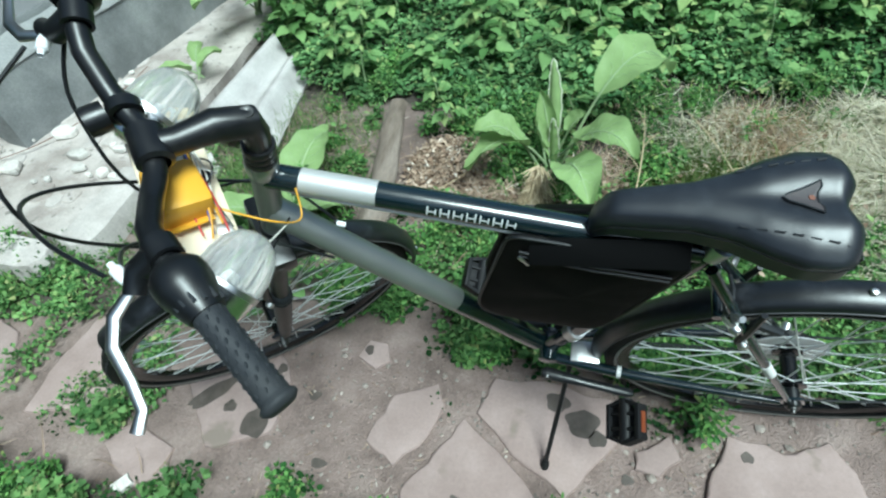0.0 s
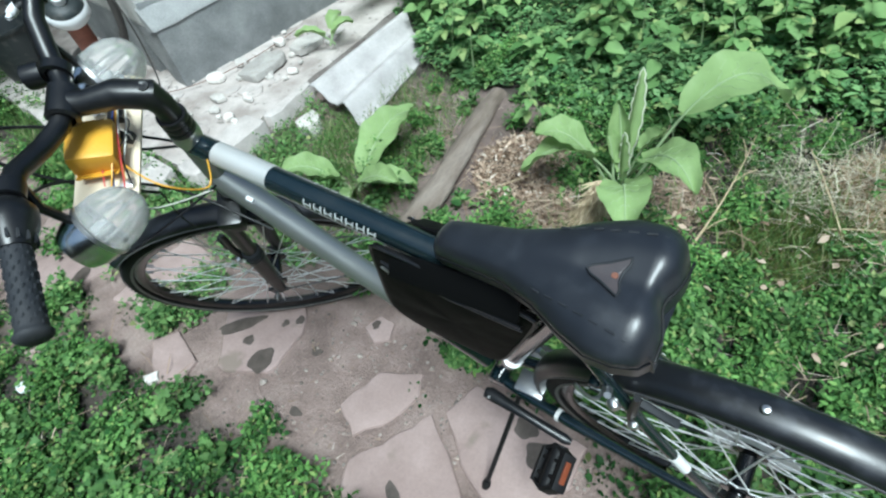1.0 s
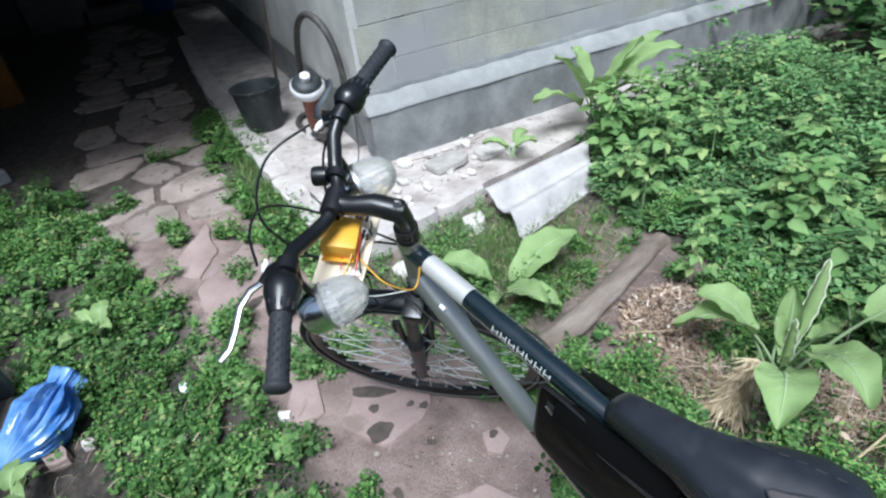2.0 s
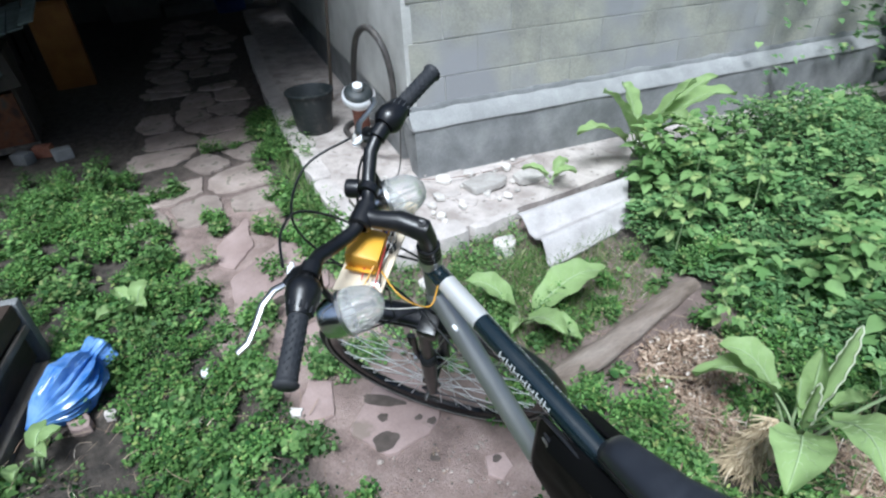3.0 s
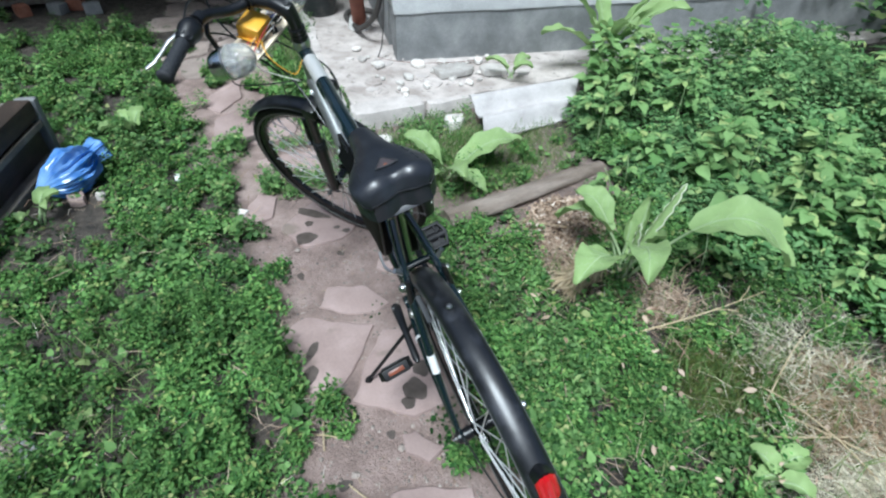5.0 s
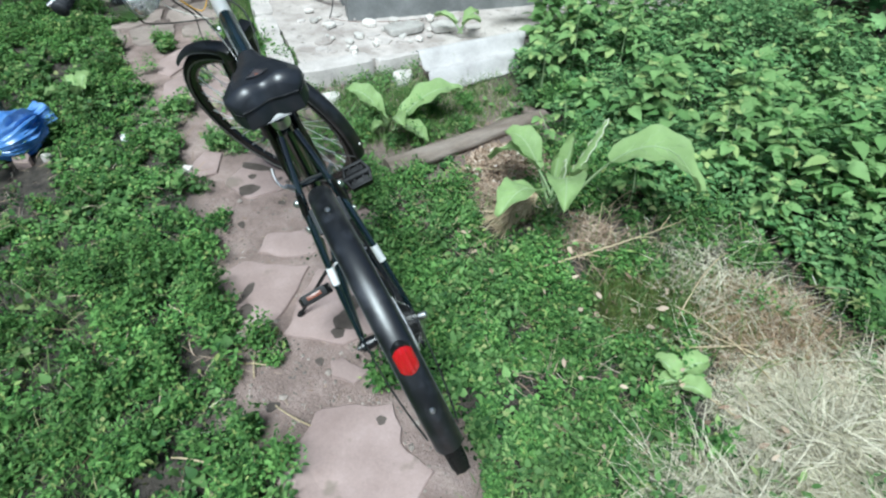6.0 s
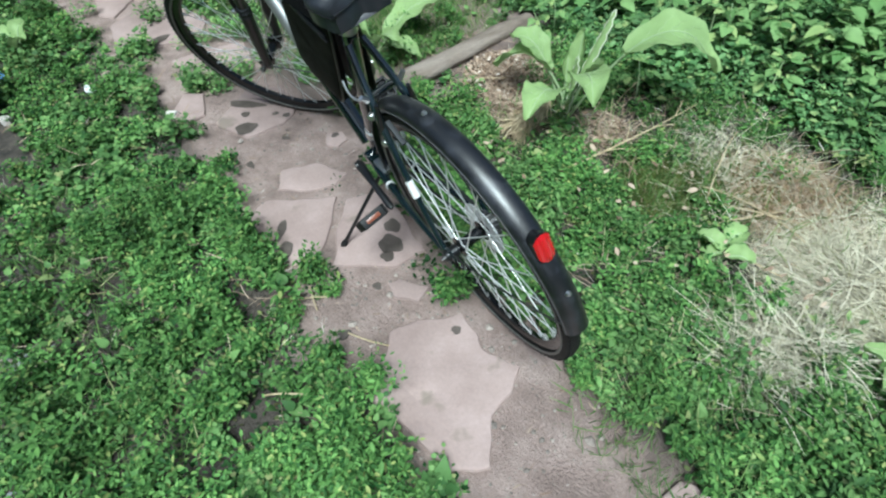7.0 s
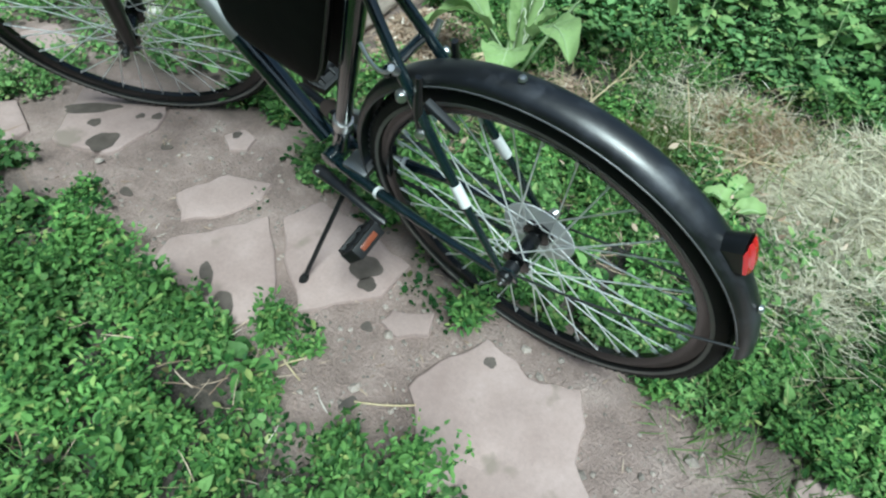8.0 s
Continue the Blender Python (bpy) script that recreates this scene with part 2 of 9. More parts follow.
def darker_earth(m, colors):
    """Darker earth away from the trodden path, and shade painted in at the far end."""
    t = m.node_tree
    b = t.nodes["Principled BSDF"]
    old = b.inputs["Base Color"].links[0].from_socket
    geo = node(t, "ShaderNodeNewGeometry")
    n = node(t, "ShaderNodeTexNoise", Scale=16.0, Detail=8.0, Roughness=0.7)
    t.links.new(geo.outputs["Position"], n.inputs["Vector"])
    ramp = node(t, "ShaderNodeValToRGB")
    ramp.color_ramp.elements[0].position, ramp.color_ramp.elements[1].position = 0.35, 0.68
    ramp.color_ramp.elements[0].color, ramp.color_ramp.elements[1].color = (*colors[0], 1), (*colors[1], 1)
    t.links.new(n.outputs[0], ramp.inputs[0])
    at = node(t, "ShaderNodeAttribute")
    at.attribute_name = "dark_earth"
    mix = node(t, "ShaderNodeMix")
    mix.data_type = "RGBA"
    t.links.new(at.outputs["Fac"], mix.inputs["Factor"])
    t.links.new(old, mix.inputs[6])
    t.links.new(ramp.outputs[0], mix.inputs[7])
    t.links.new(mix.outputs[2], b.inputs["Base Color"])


darker_earth(M["soil"], ((0.035, 0.03, 0.025), (0.13, 0.107, 0.087)))


def bluebag():
    m, t, b = shader("blue_film", (0.06, 0.24, 0.7), 0.22, 0, 0.8)
    n = node(t, "ShaderNodeTexNoise", Scale=14.0, Detail=5.0)
    geo = node(t, "ShaderNodeNewGeometry")
    t.links.new(geo.outputs["Position"], n.inputs["Vector"])
    ramp = node(t, "ShaderNodeValToRGB")
    ramp.color_ramp.elements[0].position, ramp.color_ramp.elements[1].position = 0.35, 0.7
    ramp.color_ramp.elements[0].color, ramp.color_ramp.elements[1].color = (0.06, 0.2, 0.56, 1), (0.28, 0.48, 0.84, 1)
    t.links.new(n.outputs[0], ramp.inputs[0])
    t.links.new(ramp.outputs[0], b.inputs["Base Color"])
    tr = node(t, "ShaderNodeBsdfTranslucent")
    t.links.new(ramp.outputs[0], tr.inputs["Color"])
    mix = node(t, "ShaderNodeMixShader")
    mix.inputs[0].default_value = 0.3
    t.links.new(b.outputs[0], mix.inputs[1])
    t.links.new(tr.outputs[0], mix.inputs[2])
    t.links.new(mix.outputs[0], t.nodes["Material Output"].inputs[0])
    return m


M["blue"] = bluebag()


def worn(name, color, rough, metal=0.0, spec=0.5, dirt_sheen=0.25, dust_sheen=(0.3, 0.27, 0.23), bump=0.0, grain=300.0, coat=0.0):
    """Bicycle surfaces: plain colour, uneven gloss, a thin dusty film that can also paint sheen."""
    m, t, b = shader(name, color, rough, metal, spec)
    co = node(t, "ShaderNodeTexCoord")
    n = node(t, "ShaderNodeTexNoise", Scale=14.0, Detail=8.0, Roughness=0.7)
    t.links.new(co.outputs["Object"], n.inputs["Vector"])
    rr = node(t, "ShaderNodeMapRange")
    rr.inputs["To Min"].default_value, rr.inputs["To Max"].default_value = max(rough - 0.12, 0.03), min(rough + 0.2, 1)
    t.links.new(n.outputs[0], rr.inputs["Value"])
    t.links.new(rr.outputs[0], b.inputs["Roughness"])
    mr = node(t, "ShaderNodeMapRange")
    mr.inputs["From Min"].default_value, mr.inputs["From Max"].default_value = 0.5, 0.85
    mr.inputs["To Max"].default_value = dirt_sheen
    t.links.new(n.outputs[0], mr.inputs["Value"])
    mix = node(t, "ShaderNodeMix")
    mix.data_type = "RGBA"
    t.links.new(mr.outputs[0], mix.inputs["Factor"])
    mix.inputs[6].default_value, mix.inputs[7].default_value = (*color, 1), (*dust_sheen, 1)
    t.links.new(mix.outputs[2], b.inputs["Base Color"])
    b.inputs["Coat Weight"].default_value = coat
    b.inputs["Coat Roughness"].default_value = 0.15
    if bump:
        g = node(t, "ShaderNodeTexNoise", Scale=grain, Detail=3.0)
        t.links.new(co.outputs["Object"], g.inputs["Vector"])
        bp = node(t, "ShaderNodeBump", Strength=bump, Distance=0.001)
        t.links.new(g.outputs[0], bp.inputs["Height"])
        t.links.new(bp.outputs[0], b.inputs["Normal"])
    return m


# The bluish film is part grime, part sky sheen put into the colour.
M["guard"] = worn("guard_black", (0.007, 0.0075, 0.009), 0.33, spec=0.75, dirt_sheen=0.6, dust_sheen=(0.085, 0.09, 0.11), bump=0.15, grain=120.0)
M["edge_grey"] = worn("worn_edge", (0.1, 0.1, 0.105), 0.4, 0.3, dirt_sheen=0.3)
M["rubber"] = worn("tyre_rubber", (0.009, 0.009, 0.009), 0.65, spec=0.25, dirt_sheen=0.04, bump=0.5)
M["pedal_black"] = worn("pedal_black", (0.006, 0.006, 0.007), 0.5, spec=0.3, dirt_sheen=0.1, dust_sheen=(0.05, 0.045, 0.04))
M["grip"] = worn("grip_rubber", (0.022, 0.024, 0.028), 0.6, spec=0.35, dirt_sheen=0.06, bump=0.3)
M["black_plastic"] = worn("black_plastic", (0.007, 0.0074, 0.0085), 0.3, spec=0.5, dirt_sheen=0.06)
M["black_gloss"] = worn("black_gloss", (0.005, 0.0055, 0.006), 0.13, spec=0.5, dirt_sheen=0.04)
M["frame_paint"] = worn("dark_green_paint", (0.005, 0.012, 0.015), 0.16, spec=0.6, dirt_sheen=0.05, coat=1.0)
M["silver_paint"] = worn("silver_paint", (0.36, 0.37, 0.36), 0.38, 0.75, dirt_sheen=0.15)
M["bright_paint"] = worn("bright_silver_paint", (0.66, 0.66, 0.64), 0.35, 0.5, dirt_sheen=0.08)
M["alloy"] = worn("alloy", (0.6, 0.6, 0.6), 0.32, 1.0, dirt_sheen=0.15)
M["steel"] = worn("spoke_steel", (0.85, 0.85, 0.84), 0.3, 0.35, dirt_sheen=0.05)
M["dark_steel"] = worn("dark_steel", (0.09, 0.09, 0.09), 0.4, 0.9, dirt_sheen=0.3)
# Blue-grey film over the cover: the saddle's sky sheen as colour.
M["leatherette"] = worn("saddle_cover", (0.014, 0.0155, 0.02), 0.33, spec=0.68, dirt_sheen=0.35, dust_sheen=(0.085, 0.095, 0.115), bump=0.12, grain=600.0)
M["cloth"] = worn("bag_cloth", (0.003, 0.003, 0.0032), 0.6, spec=0.1, dirt_sheen=0.0, bump=0.3, grain=500.0)
M["emblem"] = worn("emblem_print", (0.05, 0.042, 0.045), 0.5, dirt_sheen=0.45, dust_sheen=(0.16, 0.1, 0.085), bump=0.4, grain=700.0)
M["print"] = worn("pale_print", (0.55, 0.56, 0.55), 0.45, dirt_sheen=0.2)
M["white_band"] = worn("white_band", (0.7, 0.7, 0.68), 0.45, dirt_sheen=0.1)
M["grey_stripe"] = worn("reflex_stripe", (0.14, 0.135, 0.125), 0.5, dirt_sheen=0.3)
M["red"] = worn("red_reflector", (0.42, 0.008, 0.012), 0.1, dirt_sheen=0.0, coat=0.5)
M["amber"] = worn("amber_reflector", (0.16, 0.035, 0.01), 0.25, dirt_sheen=0.15)
M["brick_dot"] = worn("dull_orange", (0.16, 0.06, 0.035), 0.5, dirt_sheen=0.3)
M["cord"] = worn("brown_cord", (0.16, 0.09, 0.07), 0.7)
M["yellow"] = worn("yellow_tape", (0.68, 0.36, 0.03), 0.4, dirt_sheen=0.12, dust_sheen=(0.45, 0.24, 0.03), bump=0.3)
M["board"] = worn("pale_board", (0.7, 0.6, 0.44), 0.6, dirt_sheen=0.1)
M["wire_white"] = worn("white_wire", (0.7, 0.68, 0.62), 0.5)
M["wire_red"] = worn("red_wire", (0.45, 0.06, 0.05), 0.5)
M["wire_blue"] = worn("blue_wire", (0.05, 0.08, 0.3), 0.5)
M["bucket"] = worn("black_bucket", (0.02, 0.026, 0.028), 0.5, dirt_sheen=0.4)
M["hose"] = worn("hose_rubber", (0.05, 0.045, 0.042), 0.55, dirt_sheen=0.4)
M["redpipe"] = surface("red_brown_paint", [(0.2, 0.07, 0.045), (0.28, 0.1, 0.065)], 20.0, 160.0, (0.5, 0.8), 0.3, 0.002)
M["enamel"] = worn("white_enamel", (0.75, 0.76, 0.77), 0.3, dirt_sheen=0.2)
M["blue_plastic"] = worn("blue_plastic", (0.02, 0.12, 0.5), 0.4, dirt_sheen=0.15)
M["bluepaint"] = worn("blue_paint", (0.02, 0.05, 0.2), 0.5)


def glassy(name, color, rough, weight, ior=1.45):
    m, t, b = shader(name, color, rough)
    b.inputs["Transmission Weight"].default_value = weight
    b.inputs["IOR"].default_value = ior
    return m


M["lens"] = glassy("lamp_lens", (0.93, 0.93, 0.91), 0.12, 0.82, 1.2)
M["clear_disc"] = glassy("clear_plastic", (0.88, 0.88, 0.87), 0.25, 0.12)
M["pane"] = glassy("window_glass", (0.8, 0.85, 0.85), 0.03, 0.9)
M["reflector_silver"] = worn("lamp_reflector", (0.85, 0.85, 0.83), 0.18, 1.0, dirt_sheen=0.05)

# ---- mesh building
class Geo:
    """Vertices and faces that one mesh gathers."""

    def __init__(self):
        self.v, self.f = [], []

    def add(self, verts, faces):
        n = len(self.v)
        self.v.extend(tuple(p) for p in verts)
        self.f.extend(tuple(i + n for i in face) for face in faces)
        return self

    def tube(self, points, radius, sides=12, closed=False, cap=True, squash=1.0):
        """A tube along points; radius is one number or one for each point."""
        pts = [Vector(p) for p in points]
        rad = list(radius) if isinstance(radius, (list, tuple)) else [radius] * len(pts)
        verts, side = [], None
        for i, p in enumerate(pts):
            if closed:
                d = pts[(i + 1) % len(pts)] - pts[i - 1]
            else:
                d = pts[min(i + 1, len(pts) - 1)] - pts[max(i - 1, 0)]
            d.normalize()
            if side is None:
                side = d.orthogonal().normalized() if abs(d.y) > 0.9 else d.cross(Vector((0, 1, 0))).normalized()
            side = (side - d * side.dot(d)).normalized()
            up = d.cross(side)
            for k in range(sides):
                a = 2 * pi * k / sides
                verts.append(p + rad[i] * (side * cos(a) * squash + up * sin(a)))
        faces, m = [], len(pts)
        for i in range(m if closed else m - 1):
            for k in range(sides):
                a, b = i * sides, ((i + 1) % m) * sides
                faces.append((a + k, a + (k + 1) % sides, b + (k + 1) % sides, b + k))
        if cap and not closed:
            faces.append(tuple(range(sides))[::-1])
            faces.append(tuple(range((m - 1) * sides, m * sides)))
        return self.add(verts, faces)

    def ring(self, centre, axis, section, sides=64, start=0.0, end=2 * pi):
        """Sweeps a closed section of (radius, along the axis) round the axis from start to end."""
        full = end - start > 6.28
        axis = Vector(axis).normalized()
        a0 = axis.cross(Vector((0, 0, 1)))
        a0 = a0.normalized() if a0.length > 0.1 else Vector((1, 0, 0))
        if abs(axis.y) > 0.9:
            a0 = Vector((1, 0, 0))
        b0 = Vector((0, 0, 1)) if abs(axis.y) > 0.9 else axis.cross(a0)
        n, m = sides if full else sides + 1, len(section)
        verts = []
        for i in range(n):
            a = start + (end - start) * i / sides
            out = a0 * cos(a) + b0 * sin(a)
            verts.extend(Vector(centre) + out * r + axis * h for r, h in section)
        faces = []
        for i in range(sides):
            j = (i + 1) % n
            for k in range(m):
                faces.append((i * m + k, i * m + (k + 1) % m, j * m + (k + 1) % m, j * m + k))
        if not full:
            faces.append(tuple(range(m)))
            faces.append(tuple(range((n - 1) * m, n * m))[::-1])
        return self.add(verts, faces)

    def lathe(self, origin, axis, profile, sides=24):
        """Turns an open profile of (along the axis, radius) round the axis; ends with radius 0 close."""
        axis = Vector(axis).normalized()
        a0 = axis.orthogonal().normalized()
        b0 = axis.cross(a0)
        verts = []
        for h, r in profile:
            for k in range(sides):
                a = 2 * pi * k / sides
                verts.append(Vector(origin) + axis * h + (a0 * cos(a) + b0 * sin(a)) * max(r, 1e-5))
        faces = []
        for i in range(len(profile) - 1):
            for k in range(sides):
                faces.append((i * sides + k, i * sides + (k + 1) % sides, (i + 1) * sides + (k + 1) % sides, (i + 1) * sides + k))
        return self.add(verts, faces)

    def box(self, m, sx, sy, sz, bevel=0.0):
        """A box of that size with bevelled edges, in the pose m."""
        bm = bmesh.new()
        bmesh.ops.create_cube(bm, size=1.0)
        for v in bm.verts:
            v.co = Vector((v.co.x * sx, v.co.y * sy, v.co.z * sz))
        if bevel:
            bmesh.ops.bevel(bm, geom=bm.edges[:], offset=bevel, segments=2, affect="EDGES", profile=0.6)
        bm.verts.index_update()
        verts = [m @ v.co for v in bm.verts]
        faces = [[v.index for v in f.verts] for f in bm.faces]
        bm.free()
        return self.add(verts, faces)

    def prism(self, outline, z0, z1, chamfer=0.0):
        """A flat piece with an outline of (x, y), from z0 up to z1, its upper edge rounded off."""
        n = len(outline)
        c = Vector((sum(p[0] for p in outline) / n, sum(p[1] for p in outline) / n))
        rings = [(z0, 0.0), (z1 - chamfer, 0.0), (z1 - 0.3 * chamfer, 0.5 * chamfer), (z1, 1.6 * chamfer)] if chamfer else [(z0, 0.0), (z1, 0.0)]
        verts = []
        for z, inset in rings:
            for x, y in outline:
                d = c - Vector((x, y))
                d = d.normalized() * inset if d.length else d
                verts.append((x + d.x, y + d.y, z))
        faces = []
        for i in range(len(rings) - 1):
            faces += [(i * n + k, i * n + (k + 1) % n, (i + 1) * n + (k + 1) % n, (i + 1) * n + k) for k in range(n)]
        faces.append(tuple(range((len(rings) - 1) * n, len(rings) * n)))
        faces.append(tuple(range(n))[::-1])
        return self.add(verts, faces)

    def turned(self, m):
        self.v = [tuple(m @ Vector(p)) for p in self.v]
        return self

    def mesh(self, name, material, smooth=40):
        me = bpy.data.meshes.new(name)
        me.from_pydata(self.v, [], self.f)
        me.materials.append(material)
        bm = bmesh.new()
        bm.from_mesh(me)
        bmesh.ops.recalc_face_normals(bm, faces=bm.faces[:])
        bm.to_mesh(me)
        bm.free()
        if smooth:
            me.shade_smooth()
            me.set_sharp_from_angle(angle=radians(smooth))
        return me


def part(name, geo, material, parent, label="", smooth=40):
    ob = new(name, geo.mesh(name, material, smooth))
    ob.parent = parent
    return tagged(ob, label) if label else ob


def thing(name, label, category, group="", kind="", at=(0, 0, 0)):
    ob = new(name)
    ob.location = at
    ob.empty_display_size = 0.05
    return tagged(ob, label, category, group, kind)


def solid(name, geo, material, label, category="", group="", kind="", smooth=40):
    return tagged(new(name, geo.mesh(name, material, smooth)), label, category, group, kind)


def raw_mesh(name, verts, faces, material):
    """A large mesh straight from arrays; faces all have the same number of corners."""
    me = bpy.data.meshes.new(name)
    verts, faces = np.asarray(verts, np.float32), np.asarray(faces, np.int32)
    me.vertices.add(len(verts))
    me.vertices.foreach_set("co", verts.ravel())
    k = faces.shape[1]
    me.loops.add(faces.size)
    me.loops.foreach_set("vertex_index", faces.ravel())
    me.polygons.add(len(faces))
    me.polygons.foreach_set("loop_start", np.arange(0, faces.size, k, dtype=np.int32))
    me.polygons.foreach_set("use_smooth", np.ones(len(faces), bool))
    me.update(calc_edges=True)
    me.materials.append(material)
    return me


def arc(p, q, r, n=10):
    """Points of a smooth bow from p to r, pulled towards q."""
    p, q, r = Vector(p), Vector(q), Vector(r)
    return [(1 - t) ** 2 * p + 2 * t * (1 - t) * q + t * t * r for t in (i / n for i in range(n + 1))]


def ragged(outline, step=0.03, amount=0.006, seed=0):
    """The outline cut into short steps and broken unevenly."""
    rng = random.Random(seed)
    out = []
    for i, p in enumerate(outline):
        a, b = Vector(p), Vector(outline[(i + 1) % len(outline)])
        n = max(2, int((b - a).length / step))
        nrm = Vector((b.y - a.y, a.x - b.x)).normalized()
        drift = 0.0
        for k in range(n):
            t = k / n
            q = a.lerp(b, t)
            drift = 0.6 * drift + rng.uniform(-amount, amount)
            bow = sin(pi * t) * amount * 0.8
            if k == 0:
                q = q.lerp(Vector(outline[i - 1]).lerp(b, 0.5), 0.06)
                out.append((q.x, q.y))
            else:
                out.append((q.x + nrm.x * (drift + bow), q.y + nrm.y * (drift + bow)))
    return out

# ---- smooth fields over the plan, and the edges of the trodden path
_grid = np.random.RandomState(77).rand(64, 64)


def field(x, y, scale, shift=0.0):
    """Smooth random field 0..1 over the plan, for arrays."""
    gx, gy = x * scale + 31.3 + shift, y * scale + 17.7 + shift
    ix, iy = np.floor(gx).astype(int), np.floor(gy).astype(int)
    fx, fy = gx - ix, gy - iy
    fx, fy = fx * fx * (3 - 2 * fx), fy * fy * (3 - 2 * fy)
    a, b = _grid[ix % 64, iy % 64], _grid[(ix + 1) % 64, iy % 64]
    c, d = _grid[ix % 64, (iy + 1) % 64], _grid[(ix + 1) % 64, (iy + 1) % 64]
    return (a * (1 - fx) + b * fx) * (1 - fy) + (c * (1 - fx) + d * fx) * fy


def span(x, pts):
    return np.interp(x, [p[0] for p in pts], [p[1] for p in pts])


PATH_LEFT = [(-9, -0.35), (-7.5, -0.3), (-5.5, -0.75), (-3.9, -0.72), (-3.0, -0.62), (-2.4, -0.56), (-1.9, -0.5), (-1.56, -0.48), (-1.19, -0.46), (-0.82, -0.4), (-0.69, -0.43), (-0.46, -0.35), (-0.3, -0.42), (-0.14, -0.47), (-0.06, -0.37), (0.06, -0.36), (0.17, -0.37), (0.4, -0.36), (0.9, -0.38), (2, -0.5)]
PATH_RIGHT = [(-9, 0.9), (-5.2, 0.25), (-3.9, 0.05), (-3.0, -0.08), (-2.5, -0.1), (-2.0, -0.02), (-1.7, 0.03), (-1.4, 0.06), (-1.1, 0.1), (-0.8, 0.1), (-0.55, 0.04), (-0.3, 0.0), (-0.1, -0.01), (0.1, 0.06), (0.22, 0.1), (0.3, 0.02), (0.5, 0.04), (0.8, 0.06), (2, 0.4)]


# ---- the ground: one sheet out to the horizon
def lie(x, y):
    """The height of the earth."""
    z = 0.006 * noise.noise((x * 2.1, y * 2.1, 0.3)) + 0.003 * noise.noise((x * 9, y * 9, 4.0))
    away = min(max(abs(y + 0.2) - 0.3, 0), 1.0)
    z += 0.012 * away * noise.noise((x * 1.3, y * 1.3, 7.0))
    if y > 0.3:
        z += 0.05 * min(max((y - 0.5) / 1.2, 0), 1)
    return z


def build_ground():
    def steps(lo, hi, fine):
        inner = list(np.arange(lo, hi + 1e-6, fine))
        out, d, a, b = [], fine, lo, hi
        left, right = [], []
        while a > -900:
            d *= 1.35
            a, b = a - d, b + d
            left.append(a)
            right.append(b)
        return left[::-1] + inner + right

    xs, ys = steps(-3.4, 1.4, 0.04), steps(-1.8, 2.0, 0.04)
    verts = [(x, y, lie(x, y) if abs(x) < 12 and abs(y) < 12 else 0.0) for x in xs for y in ys]
    n = len(ys)
    faces = [(i * n + j, (i + 1) * n + j, (i + 1) * n + j + 1, i * n + j + 1) for i in range(len(xs) - 1) for j in range(n - 1)]
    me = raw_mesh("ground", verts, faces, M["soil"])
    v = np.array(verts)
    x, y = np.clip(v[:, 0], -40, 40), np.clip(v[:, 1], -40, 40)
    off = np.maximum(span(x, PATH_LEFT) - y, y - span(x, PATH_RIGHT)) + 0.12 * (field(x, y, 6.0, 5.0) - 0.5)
    # The yard's shade put into the soil colour towards its far end.
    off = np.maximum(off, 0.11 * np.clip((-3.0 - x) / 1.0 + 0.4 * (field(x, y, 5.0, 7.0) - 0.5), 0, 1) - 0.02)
    me.attributes.new("dark_earth", "FLOAT", "POINT").data.foreach_set("value", (np.clip((off + 0.02) / 0.09, 0, 1) * np.where((x > -2.0) & (x < -0.7) & (y > 0.1) & (y < 1.2), 0.4, 1.0)).astype(np.float32))
    tagged(new("ground", me), "bare brown trodden earth of the yard", "ground", kind="structure")


build_ground()

# ---- the house: its corner by the path; s runs along the front wall, d along the side wall
HA = radians(10.0)
HOUSE = Matrix.Translation((-2.64, 0.685, 0)) @ Matrix.Rotation(-HA, 4, "Z")


def on_house(x, y, z):
    return HOUSE @ Vector((x, y, z))


def house_box(geo, x0, x1, y0, y1, z0, z1, bevel=0.0):
    return geo.box(HOUSE @ Matrix.Translation(((x0 + x1) / 2, (y0 + y1) / 2, (z0 + z1) / 2)), x1 - x0, y1 - y0, z1 - z0, bevel)


LEDGE0, LEDGE1 = 0.385, 0.47


